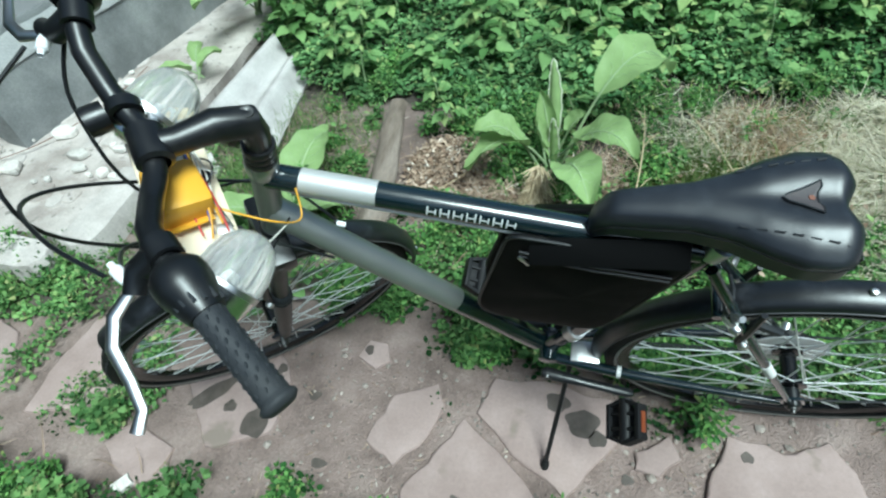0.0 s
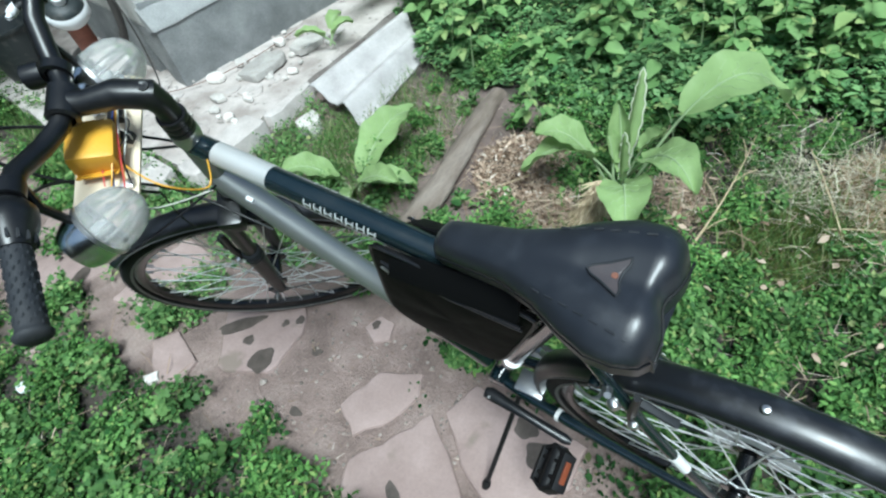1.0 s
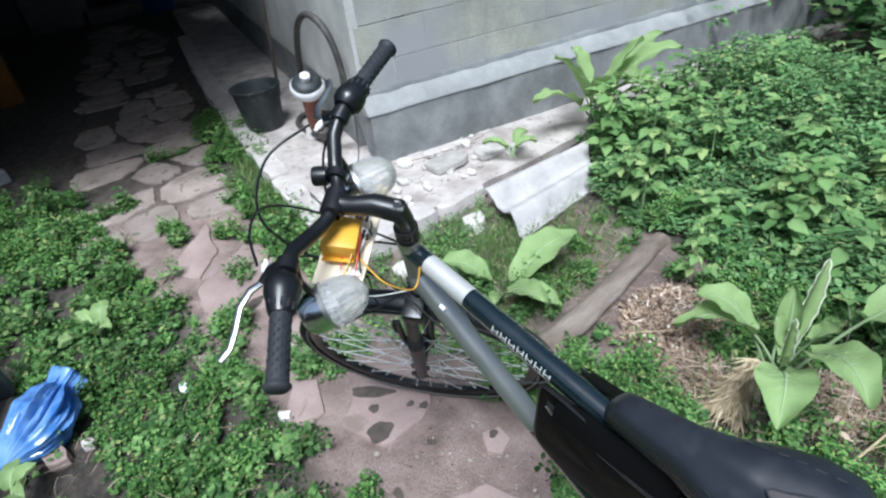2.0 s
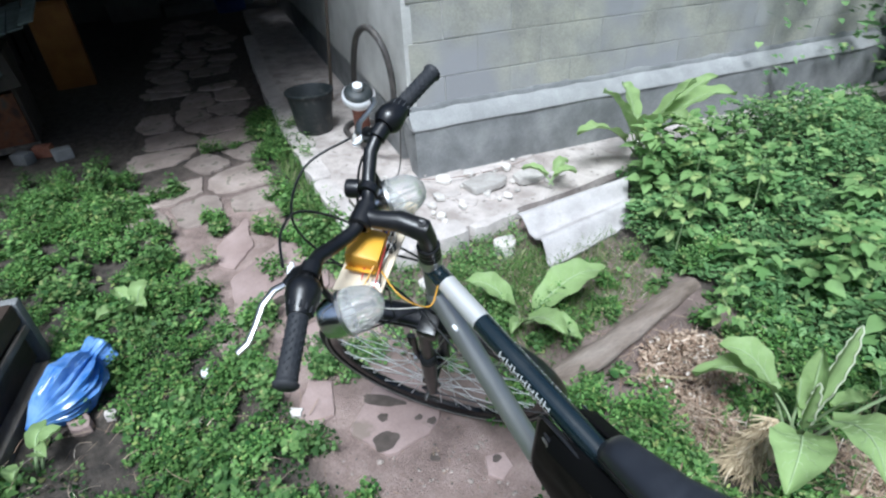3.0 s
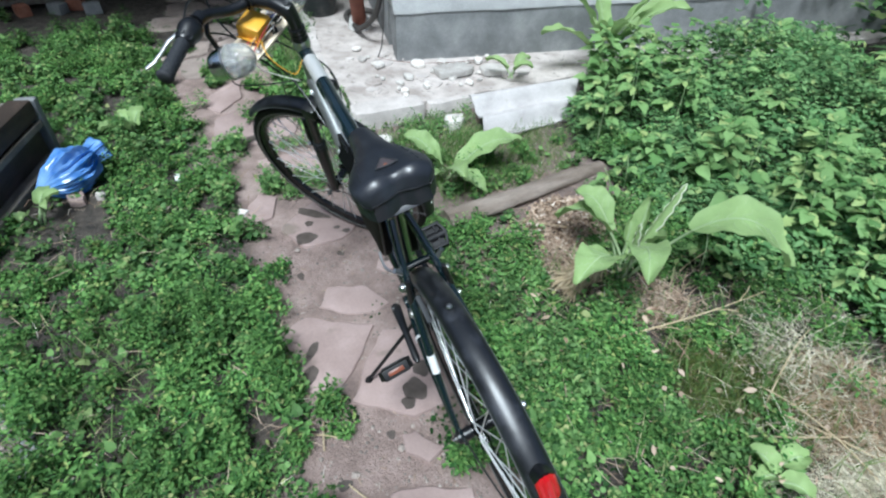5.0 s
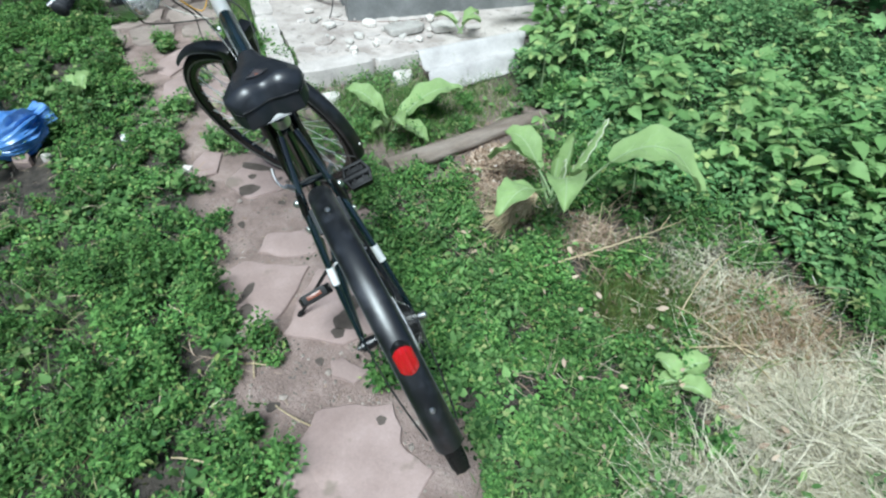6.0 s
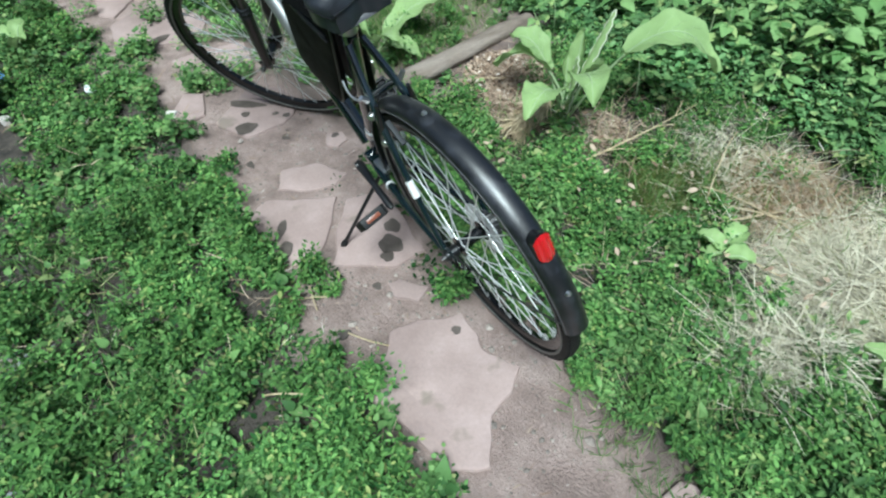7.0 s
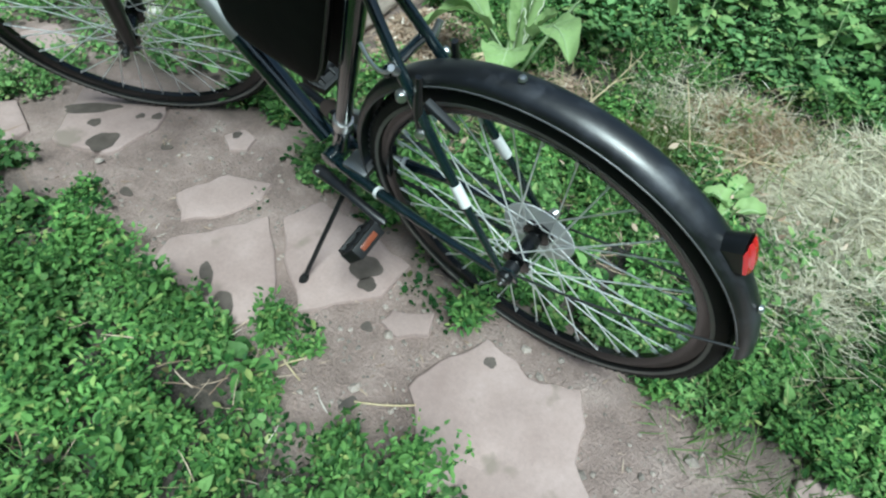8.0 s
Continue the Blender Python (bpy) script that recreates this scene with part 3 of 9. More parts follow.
def build_house():
    house = thing("house", "grey concrete-block house with a cement plinth", "house")
    # plinth, with the sloped ledge on it
    g = Geo()
    rng = random.Random(5)
    n = 60
    verts = []
    for i in range(n + 1):
        s = 7.0 * i / n
        w = 0.006 * noise.noise((s * 3, 0, 1)) + 0.003 * rng.uniform(-1, 1)
        verts += [on_house(0.0 + w, s, -0.1), on_house(0.004 + w, s, 0.2), on_house(0.0 + w, s, LEDGE0 + 0.5 * w), on_house(-0.3, s, LEDGE0)]
    faces = [(4 * i + k, 4 * i + k + 1, 4 * i + k + 5, 4 * i + k + 4) for i in range(n) for k in range(3)]
    faces.append((0, 1, 2, 3))
    g.add(verts, faces)
    house_box(g, -7.0, -0.3, -0.0, 0.3, -0.1, LEDGE0)
    part("plinth", g, M["plinth"], house, "dark grey roughcast cement plinth")
    g = Geo()
    verts = []
    for i in range(n + 1):
        s = -0.012 + 7.0 * i / n
        w = 0.007 * noise.noise((s * 4, 2, 1))
        u = 0.008 * noise.noise((s * 5, 6, 1))
        verts += [on_house(0.007 + 0.5 * w, s, LEDGE0 - 0.012 + u), on_house(0.006 + 0.5 * w, s, LEDGE0 - 0.002 + u), on_house(-0.075, s, LEDGE1 + 0.4 * u), on_house(-0.075, s, LEDGE0 - 0.02)]
    faces = [(4 * i + k, 4 * i + (k + 1) % 4, 4 * i + (k + 1) % 4 + 4, 4 * i + k + 4) for i in range(n) for k in range(4)]
    faces += [(0, 1, 2, 3), tuple(4 * n + k for k in (3, 2, 1, 0))]
    g.add(verts, faces)
    part("ledge", g, M["ledge"], house, "pale smeared cement ledge")
    # walls: core, window openings left free
    wins = [(0.7, 1.38, 1.335, 2.5), (2.05, 3.3, 1.235, 2.55)]
    cuts = [0.3, 0.7, 1.38, 2.05, 3.3, 7.0]
    for a, b in zip(cuts, cuts[1:]):
        w = [v for v in wins if abs(v[0] - a) < 0.01]
        for z0, z1 in ((LEDGE0 - 0.02, w[0][2]), (w[0][3], 2.9)) if w else ((LEDGE0 - 0.02, 2.9),):
            part("wall_core", house_box(Geo(), -0.38, -0.072, a, b, z0, z1), M["mortar"], house)
    # rough mortar fillet on the ledge, crumbling along its top
    g = Geo()
    verts = []
    for i in range(181):
        q = 7.0 * i / 180
        w, u = 0.012 * noise.noise((q * 9, 4, 1)), 0.016 * noise.noise((q * 7, 9, 1)) + 0.01 * noise.noise((q * 21, 3, 1))
        verts += [on_house(-0.062 + 0.5 * w, q, LEDGE1 - 0.02), on_house(-0.063 + 0.5 * w, q, LEDGE1 + 0.004 + 0.7 * u), on_house(-0.069, q, LEDGE1 + 0.016 + u), on_house(-0.085, q, LEDGE1 + 0.016 + u)]
    g.add(verts, [(4 * i + k, 4 * i + k + 1, 4 * i + k + 5, 4 * i + k + 4) for i in range(180) for k in range(3)])
    part("mortar_fillet", g, M["plinth"], house, "crumbling dark mortar along the ledge")
    g = Geo()
    house_box(g, -7.0, -0.076, 0.0, 0.3, LEDGE0 - 0.02, 2.9, 0.006)
    part("side_wall", g, M["plaster"], house, "pale weathered cement-rendered side wall")
    for (a, b, z0, z1), mat, lab in zip(wins, ("ochre_sill", "white_paint"), ("ochre-painted wooden sill", "white-painted sill")):
        win = Geo()
        for q in ((a, a + 0.06, z0, z1), (b - 0.06, b, z0, z1), (a + 0.06, b - 0.06, z1 - 0.06, z1), (a + 0.06, b - 0.06, z0, z0 + 0.06), ((a + b) / 2 - 0.025, (a + b) / 2 + 0.025, z0 + 0.06, z1 - 0.06)):
            house_box(win, -0.2, -0.14, q[0], q[1], q[2], q[3], 0.004)
        w = part("window", win, M["white_paint"], house, "white-painted wooden window")
        sill = Geo()
        house_box(sill, -0.2, 0.0, a - 0.06, b + 0.06, z0 - 0.035, z0 + 0.047, 0.006)
        part("window_sill", sill, M[mat], w, lab)
        pane = Geo()
        house_box(pane, -0.175, -0.17, a + 0.06, b - 0.06, z0 + 0.06, z1 - 0.06)
        part("pane", pane, M["pane"], w)
        back = Geo()
        house_box(back, -0.372, -0.362, a, b, z0, z1)
        part("curtain", back, M["greywall"], w, "grey curtain behind the glass")
    g = Geo()
    house_box(g, -7.2, 0.45, -0.45, 7.2, 2.92, 3.0)
    part("eaves", g, M["darkwood"], house, "dark boarded eaves")
    # the concrete blocks of the front wall
    course, length, joint = 0.19, 0.39, 0.006
    shapes = []
    for k in range(6):
        bm = Geo().box(Matrix(), 0.03, length - joint, course - joint, 0.0015)
        bm.v = [(x + 0.002 * noise.noise((y * 9 + k, z * 9, x * 30)), y + 0.002 * noise.noise((z * 20, k, y * 7)), z + 0.002 * noise.noise((y * 11, z * 15, k))) for x, y, z in bm.v]
        shapes.append(bm.mesh("block", M["block"], 0))
    rng = random.Random(11)
    for row in range(12):
        z = LEDGE1 - 0.04 + (row + 0.5) * course
        s = 0.02 + (0.0 if row % 2 else -length / 2)
        while s < 6.6:
            mid = s + length / 2
            hidden = any(mid + length / 2 > w[0] - 0.02 and mid - length / 2 < w[1] + 0.02 and z + course / 2 > w[2] + 0.046 and z - course / 2 < w[3] for w in wins)
            half = mid - length / 2 < -0.02
            if not hidden and z + course / 2 < 2.88:
                ob = new("block", rng.choice(shapes))
                ob.parent = house
                where = Matrix.Translation((-0.0845 + rng.uniform(-0.0006, 0.0006), mid + (length / 4 + 0.012 if half else 0), z + rng.uniform(-0.002, 0.002)))
                ob.matrix_local = HOUSE @ where @ Matrix.Diagonal((1, 0.42 if half else 1, 1, 1))
            s += length


build_house()

# ---- the concrete apron round the house
PAD_Z = 0.1


def build_apron():
    apron = thing("apron", "cracked pale concrete apron along the house wall", "paving", kind="structure")
    g = Geo()
    front = [(-2.05, 0.25), (-2.04, 0.9), (-2.05, 1.6), (-1.95, 3.0), (-1.7, 6.5)]
    back = [(-2.80, 0.9), (-2.70, 1.2), (-2.6, 1.6), (-2.35, 3.0), (-1.8, 6.5)]
    outline = ragged(front + back[::-1] + [(-9.3, 1.9), (-9.4, 1.3), (-7.4, 0.95), (-5.6, 0.62), (-4.3, 0.42), (-3.3, 0.33), (-2.8, 0.27)], 0.08, 0.008, 3)
    n = len(outline)
    c = Vector((-2.6, 0.6))
    verts = [(x, y, -0.05) for x, y in outline] + [(x, y, PAD_Z - 0.012 + 0.004 * noise.noise((x * 8, y * 8, 0))) for x, y in outline]
    faces = [(k, (k + 1) % n, n + (k + 1) % n, n + k) for k in range(n)] + [tuple(range(n, 2 * n))]
    g.add(verts, faces)
    part("slab", g, M["concrete"], apron)
    # the smoothed border strips
    def strip(name, pts, width, seed, z=PAD_Z - 0.002):
        left = [Vector(p) for p in pts]
        out = []
        for i, p in enumerate(left):
            d = (left[min(i + 1, len(left) - 1)] - left[max(i - 1, 0)]).normalized()
            out.append(p + Vector((d.y, -d.x)) * width)
        part(name, Geo().prism(ragged([tuple(p) for p in left] + [tuple(p) for p in out[::-1]], 0.05, 0.007, seed), -0.04, z, 0.006), M["curb"], apron, "pale worn mortar border")

    strip("border", [(-2.0, 0.213), (-1.995, 0.62)], -0.13, 1)
    strip("border", [(-2.0, 0.64), (-2.01, 0.93)], -0.12, 2, PAD_Z - 0.012)
    strip("border", [(-2.13, 0.216), (-2.55, 0.24), (-2.95, 0.272)], -0.11, 3)
    strip("border", [(-2.97, 0.29), (-3.6, 0.36), (-4.4, 0.46), (-5.6, 0.64), (-7.4, 0.96)], -0.12, 4, PAD_Z - 0.002)
    # broken cement crust in the middle
    rng = random.Random(21)
    cells = []
    for i in range(9):
        for j in range(7):
            cells.append((-2.22 - 0.07 * i + rng.uniform(-0.02, 0.02), 0.42 + 0.16 * j + rng.uniform(-0.04, 0.04)))
    for k, (x, y) in enumerate(cells):
        if rng.random() < 0.45:
            continue
        r = rng.uniform(0.03, 0.085)
        m = rng.randint(5, 7)
        a0 = rng.uniform(0, 6)
        pts = [(x + 0.75 * r * rng.uniform(0.6, 1.2) * cos(a0 + 2 * pi * q / m), y + r * rng.uniform(0.6, 1.2) * sin(a0 + 2 * pi * q / m)) for q in range(m)]
        part("crust", Geo().prism(ragged(pts, 0.025, 0.004, k), PAD_Z - 0.03, PAD_Z + rng.uniform(-0.009, 0.004), 0.0015), M["concrete"] if rng.random() < 0.7 else M["curb"], apron)


build_apron()


def flat_stone(name, pts, z0, z1, label, seed, mat="stone", tilt=(0, 0)):
    g = Geo().prism(ragged(pts, 0.03, 0.005, seed), 0, z1 - z0, 0.004)
    cx, cy = sum(p[0] for p in pts) / len(pts), sum(p[1] for p in pts) / len(pts)
    g.turned(Matrix.Translation((cx, cy, z0)) @ pose(0, 0, 0, tilt[0], tilt[1], 0) @ Matrix.Translation((-cx, -cy, 0)))
    return solid(name, g, M[mat], label, "stone")


flat_stone("broken_slab_piece", [(-2.40, 0.82), (-2.27, 0.83), (-2.25, 0.99), (-2.30, 1.06), (-2.42, 1.01)], PAD_Z - 0.004, PAD_Z + 0.03, "flat white piece of broken cement on the apron", 31, tilt=(2, -3))
flat_stone("broken_slab_piece", [(-2.30, 1.09), (-2.22, 1.08), (-2.2, 1.24), (-2.27, 1.26), (-2.33, 1.17)], PAD_Z - 0.004, PAD_Z + 0.028, "smaller white piece of broken cement on the apron", 32, tilt=(-3, 2))
def apron_rubble():
    """Broken flakes of cement and crumbs lying on the apron."""
    rng = random.Random(77)
    spots = [(-2.36, 0.66, 0.05), (-2.2, 0.7, 0.03), (-2.52, 0.78, 0.055), (-2.3, 0.58, 0.025), (-2.5, 0.94, 0.04), (-2.16, 0.96, 0.03), (-2.44, 1.16, 0.045), (-2.6, 0.55, 0.05), (-2.72, 0.48, 0.03), (-2.18, 0.56, 0.03), (-2.35, 1.3, 0.03), (-2.9, 0.5, 0.03)]
    spots += [(rng.uniform(-2.75, -2.12), rng.uniform(0.45, 1.3), rng.uniform(0.008, 0.02)) for k in range(30)]
    for k, (x, y, r) in enumerate(spots):
        n = rng.choice((5, 6, 7))
        a0, sq = rng.uniform(0, 6), rng.uniform(0.55, 0.95)
        pts = [(x + r * rng.uniform(0.75, 1.2) * cos(a0 + 2 * pi * i / n), y + sq * r * rng.uniform(0.75, 1.2) * sin(a0 + 2 * pi * i / n)) for i in range(n)]
        ob = flat_stone("cement_flake", pts, PAD_Z - 0.005, PAD_Z + 0.006 + 0.3 * min(r, 0.04) * rng.uniform(0.5, 1), "broken whitish flake of cement on the apron", 200 + k, tilt=(rng.uniform(-5, 5), rng.uniform(-5, 5)))


apron_rubble()
flat_stone("rubble_stone", [(-1.93, 0.7), (-1.86, 0.68), (-1.83, 0.76), (-1.9, 0.8)], 0.0, 0.05, "broken whitish stone below the apron edge", 33, tilt=(6, 4))
flat_stone("rubble_stone", [(-1.84, 0.64), (-1.79, 0.66), (-1.8, 0.73), (-1.86, 0.71)], 0.0, 0.035, "broken whitish stone below the apron edge", 34, tilt=(-8, 4))
flat_stone("rubble_stone", [(-1.87, 0.25), (-1.79, 0.25), (-1.77, 0.34), (-1.85, 0.36)], 0.0, 0.035, "pale stone lying in the grass", 35, tilt=(5, -4))
flat_stone("rubble_stone", [(-1.72, 0.24), (-1.66, 0.25), (-1.67, 0.31), (-1.73, 0.3)], 0.0, 0.028, "small pale stone lying in the grass", 36)


# ---- corrugated sheet leaning on the apron
def build_sheet():
    """Ridges along y, waves across x; the near edge hangs below the apron's edge."""
    nx, ny, amp = 64, 26, 0.024
    near, far = (Vector((-1.575, 0.757, 0.062)), Vector((-1.65, 1.34, 0.05))), (Vector((-1.93, 0.85, 0.13)), Vector((-1.86, 1.5, 0.165)))
    top, bottom = [], []
    for i in range(nx + 1):
        u = i / nx
        left, right = near[0].lerp(far[0], u), near[1].lerp(far[1], u)
        for j in range(ny + 1):
            v = j / ny
            p = left.lerp(right, v)
            if j == 0:
                p.y += 0.014 * noise.noise((u * 9, 0, 3)) + 0.02 * sin(u * 4)
            if i == 0:
                p.x += 0.01 * noise.noise((v * 11, 5, 3))
            p.z += amp * cos(2 * pi * (u - 0.36) / 0.52) + 0.003 * noise.noise((p.x * 5, p.y * 5, 1))
            top.append((p.x, p.y, p.z + 0.0035))
            bottom.append((p.x, p.y, p.z - 0.0035))
    n = ny + 1
    k = len(top)
    faces = [(i * n + j, (i + 1) * n + j, (i + 1) * n + j + 1, i * n + j + 1) for i in range(nx) for j in range(ny)]
    under = [tuple(q + k for q in f[::-1]) for f in faces]
    rim = [(i * n, k + i * n, k + (i + 1) * n, (i + 1) * n) for i in range(nx)] + [(i * n + ny, (i + 1) * n + ny, k + (i + 1) * n + ny, k + i * n + ny) for i in range(nx)]
    rim += [(j, j + 1, k + j + 1, k + j) for j in range(ny)] + [(nx * n + j, k + nx * n + j, k + nx * n + j + 1, nx * n + j + 1) for j in range(ny)]
    solid("corrugated_sheet", Geo().add(top + bottom, faces + under + rim), M["asbestos"], "broken pale corrugated cement sheet lying on the apron edge", "roof sheet")


build_sheet()


# ---- the log in the weeds
def build_log():
    g = Geo()
    pts, rad = [], []
    for i in range(25):
        t = i / 24
        pts.append((-1.08 - 0.09 * t + 0.012 * sin(5 * t), 0.33 + 0.86 * t, 0.026 + 0.016 * sin(3 * t)))
        rad.append(0.053 + 0.01 * noise.noise((t * 6, 2, 0)) - 0.012 * t)
    g.tube(pts, rad, 16)
    g.v = [(x + 0.006 * noise.noise((x * 30, y * 6, z * 30)), y, z * 0.72 + 0.01 + 0.005 * noise.noise((x * 40, y * 7, z * 40 + 3))) for x, y, z in g.v]
    solid("log", g, M["log"], "grey-brown weathered log lying among the weeds", "log", smooth=60)


build_log()

# ---- the bicycle; its own axes: x forward, y to its left, z up in its leaning plane
LEAN_LEFT = radians(13.9)
_s, _c = sin(LEAN_LEFT), cos(LEAN_LEFT)
BIKE = Matrix(((-1, 0, 0, -0.012), (0, -_c, -_s, 0.02), (0, -_s, _c, 0), (0, 0, 0, 1)))
WHEEL_R = 0.345
HUB_R, HUB_F = Vector((0, 0, WHEEL_R)), Vector((1.10, 0, WHEEL_R))
HEAD = Vector((0.856, 0, 0.908))
STEER_AXIS = Vector((-cos(radians(70.5)), 0, sin(radians(70.5))))
STEER = Matrix.Translation(HEAD) @ Matrix.Rotation(radians(38), 4, STEER_AXIS) @ Matrix.Translation(-HEAD)
bike = thing("bicycle", "black and silver trekking bicycle leaning on its kickstand", "bicycle")
bike.matrix_world = BIKE


def along(v):
    """The point of the steering axis at height v."""
    return HEAD + STEER_AXIS * ((v - HEAD.z) / STEER_AXIS.z)


def wheel(name, hub, turn, label):
    """A spoked wheel: hub with tyre, rim, spokes and nuts as its own parts."""
    Y = (0, 1, 0)
    g = Geo().lathe(hub - Vector((0, 0.05, 0)), Y, [(0, 0), (0, 0.012), (0.012, 0.013), (0.014, 0.027), (0.02, 0.027), (0.024, 0.015), (0.076, 0.015), (0.08, 0.027), (0.086, 0.027), (0.088, 0.013), (0.1, 0.012), (0.1, 0)], 20)
    w = part(name, g.turned(turn), M["black_gloss"], bike, label)
    sec = [(WHEEL_R - 0.019 + 0.019 * cos(a), 0.019 * sin(a)) for a in (2 * pi * k / 14 for k in range(14))]
    sec = [(r if r > WHEEL_R - 0.03 else WHEEL_R - 0.03, h) for r, h in sec]
    part("tyre", Geo().ring(hub, Y, sec, 96).turned(turn), M["rubber"], w, "black rubber tyre", 50)
    # tread blocks
    g = Geo()
    for i in range(110):
        a = 2 * pi * i / 110
        for side in (-1, 1):
            e = Vector((cos(a), 0, sin(a)))
            m = Matrix.Translation(hub + e * (WHEEL_R - 0.0048) + Vector((0, side * 0.0095, 0))) @ Matrix.Rotation(-a, 4, "Y") @ Matrix.Rotation(-side * 0.45, 4, "X")
            g.box(m, 0.004, 0.008, 0.012)
    part("tread", g.turned(turn), M["rubber"], w, "", 0)
    for side in (-1, 1):
        part("side_stripe", Geo().ring(hub, Y, [(WHEEL_R - 0.0285, side * 0.0186), (WHEEL_R - 0.0225, side * 0.0196), (WHEEL_R - 0.0225, side * 0.0182), (WHEEL_R - 0.0285, side * 0.0172)], 80).turned(turn), M["grey_stripe"], w, "grey reflective stripe")
    r = WHEEL_R - 0.035
    part("rim", Geo().ring(hub, Y, [(r + 0.006, -0.012), (r + 0.006, 0.012), (r - 0.012, 0.011), (r - 0.018, 0.006), (r - 0.018, -0.006), (r - 0.012, -0.011)], 80).turned(turn), M["black_gloss"], w, "black rim")
    spoke = Geo().tube([(0, 0, 0.0), (0, 0, 1.0)], 0.0014, 6).mesh("spoke", M["steel"])
    for i in range(36):
        a = 2 * pi * i / 36
        side = 1 if i % 2 else -1
        lead = (1 if (i // 2) % 2 else -1) * 1.1
        p = hub + Vector((0.024 * cos(a + lead), side * 0.033, 0.024 * sin(a + lead)))
        q = hub + Vector(((r - 0.016) * cos(a), side * 0.003, (r - 0.016) * sin(a)))
        p, q = turn @ p, turn @ q
        ob = new("spoke", spoke)
        ob.parent = w
        d = q - p
        ob.matrix_local = Matrix.Translation(p) @ d.to_track_quat("Z", "Y").to_matrix().to_4x4() @ Matrix.Diagonal((1, 1, d.length, 1))
    nip = Geo().tube([(0, 0, -0.008), (0, 0, 0.006)], 0.0018, 6).mesh("nipple", M["alloy"])
    for i in range(36):
        a = 2 * pi * i / 36
        e = Vector((cos(a), 0, sin(a)))
        ob = new("nipple", nip)
        ob.parent = w
        ob.matrix_local = turn @ Matrix.Translation(hub + e * (r - 0.026)) @ e.to_track_quat("Z", "Y").to_matrix().to_4x4()
    for side in (-1, 1):
        g = Geo().lathe(hub + Vector((0, side * 0.05, 0)), (0, side, 0), [(0, 0.005), (0.022, 0.005), (0.022, 0.009), (0.03, 0.009), (0.031, 0.005), (0.036, 0.004), (0.036, 0)], 12)
        part("axle_nut", g.turned(turn), M["dark_steel"], w)
    return w


def fender(name, hub, turn, start, end, label):
    """A curved mudguard over the tyre, open below."""
    Y = (0, 1, 0)
    R, half = WHEEL_R + 0.016, 0.0255
    out, inn = [], []
    for k in range(11):
        a = pi * (k / 10)
        h = -half * cos(a)
        lift = 0.017 * sin(a)
        out.append((R + lift - 0.008, h))
        inn.append((R + lift - 0.0105, h * 0.94))
    f = part(name, Geo().ring(hub, Y, out + inn[::-1], 72, radians(start), radians(end)).turned(turn), M["guard"], bike, label, 55)
    # rolled lower edges, worn pale
    for side in (-1, 1):
        edge = [hub + Vector(((R - 0.009) * cos(radians(q)), side * half, (R - 0.009) * sin(radians(q)))) for q in np.linspace(start, end, 48)]
        part("rolled_edge", Geo().tube(edge, 0.0014, 6).turned(turn), M["edge_grey"], f, "worn grey rolled edge")
    return f


rear = wheel("rear_wheel", HUB_R, Matrix(), "rear wheel with bright spokes")
front = wheel("front_wheel", HUB_F, STEER, "front wheel turned to the left")
# rear hub: cassette, clear spoke guard, long axle peg on the near side
part("spoke_guard", Geo().ring(HUB_R, (0, 1, 0), [(0.03, -0.0385), (0.071, -0.0375), (0.071, -0.0395), (0.03, -0.0405)], 48), M["clear_disc"], rear, "clear plastic spoke guard")
g = Geo()
for k, r in enumerate((0.06, 0.053, 0.047, 0.041, 0.035, 0.029)):
    h = -0.043 - 0.0045 * k
    n = int(r * 2 * pi / 0.0127)
    pts = []
    for i in range(n):
        for rr, da in ((r, -0.2), (r + 0.004, -0.06), (r + 0.004, 0.06), (r, 0.2)):
            a = (i + da) * 2 * pi / n
            pts.append((rr * cos(a), rr * sin(a)))
    m = len(pts)
    g.add([HUB_R + Vector((x, h, z)) for x, z in pts] + [HUB_R + Vector((x, h - 0.002, z)) for x, z in pts], [tuple(range(m)), tuple(range(m, 2 * m))[::-1]] + [(i, (i + 1) % m, m + (i + 1) % m, m + i) for i in range(m)])
part("cassette", g, M["dark_steel"], rear, "steel sprockets", 20)
part("axle_sleeve", Geo().lathe(HUB_R + Vector((0, 0.04, 0)), (0, 1, 0), [(0, 0.012), (0.002, 0.0145), (0.034, 0.0145), (0.036, 0.012), (0.036, 0)], 14), M["black_plastic"], rear, "black hub sleeve")

# mudguards
rf = fender("rear_mudguard", HUB_R, Matrix(), -8, 167, "glossy black rear mudguard")
ff = fender("front_mudguard", HUB_F, STEER, 57, 200, "glossy black front mudguard")


def arm_point(hub, deg, r):
    return hub + Vector((r * cos(radians(deg)), 0, r * sin(radians(deg))))


for hub, turn, fen, deg, half in ((HUB_R, Matrix(), rf, 160, 0.034), (HUB_F, STEER, ff, 196, 0.034)):
    for side in (-1, 1):
        tip = arm_point(hub, deg, WHEEL_R + 0.012) + Vector((0, side * 0.03, 0))
        g = Geo().tube(arc(hub + Vector((0, side * 0.062, 0.01)), (hub + tip) / 2 + Vector((0, side * 0.045, 0)), tip, 8), 0.0022, 6)
        part("stay_wire", g.turned(turn), M["dark_steel"], fen, "thin black mudguard stay")
for deg in (150.5, 84):
    tip = arm_point(HUB_R, deg - 0.0, WHEEL_R + 0.027)
    part("bolt", Geo().lathe(tip, (tip - HUB_R), [(0, 0.006), (0.004, 0.0045), (0.005, 0)], 10), M["alloy"], rf, "shiny bolt head")
tip = arm_point(HUB_F, 190, WHEEL_R + 0.027)
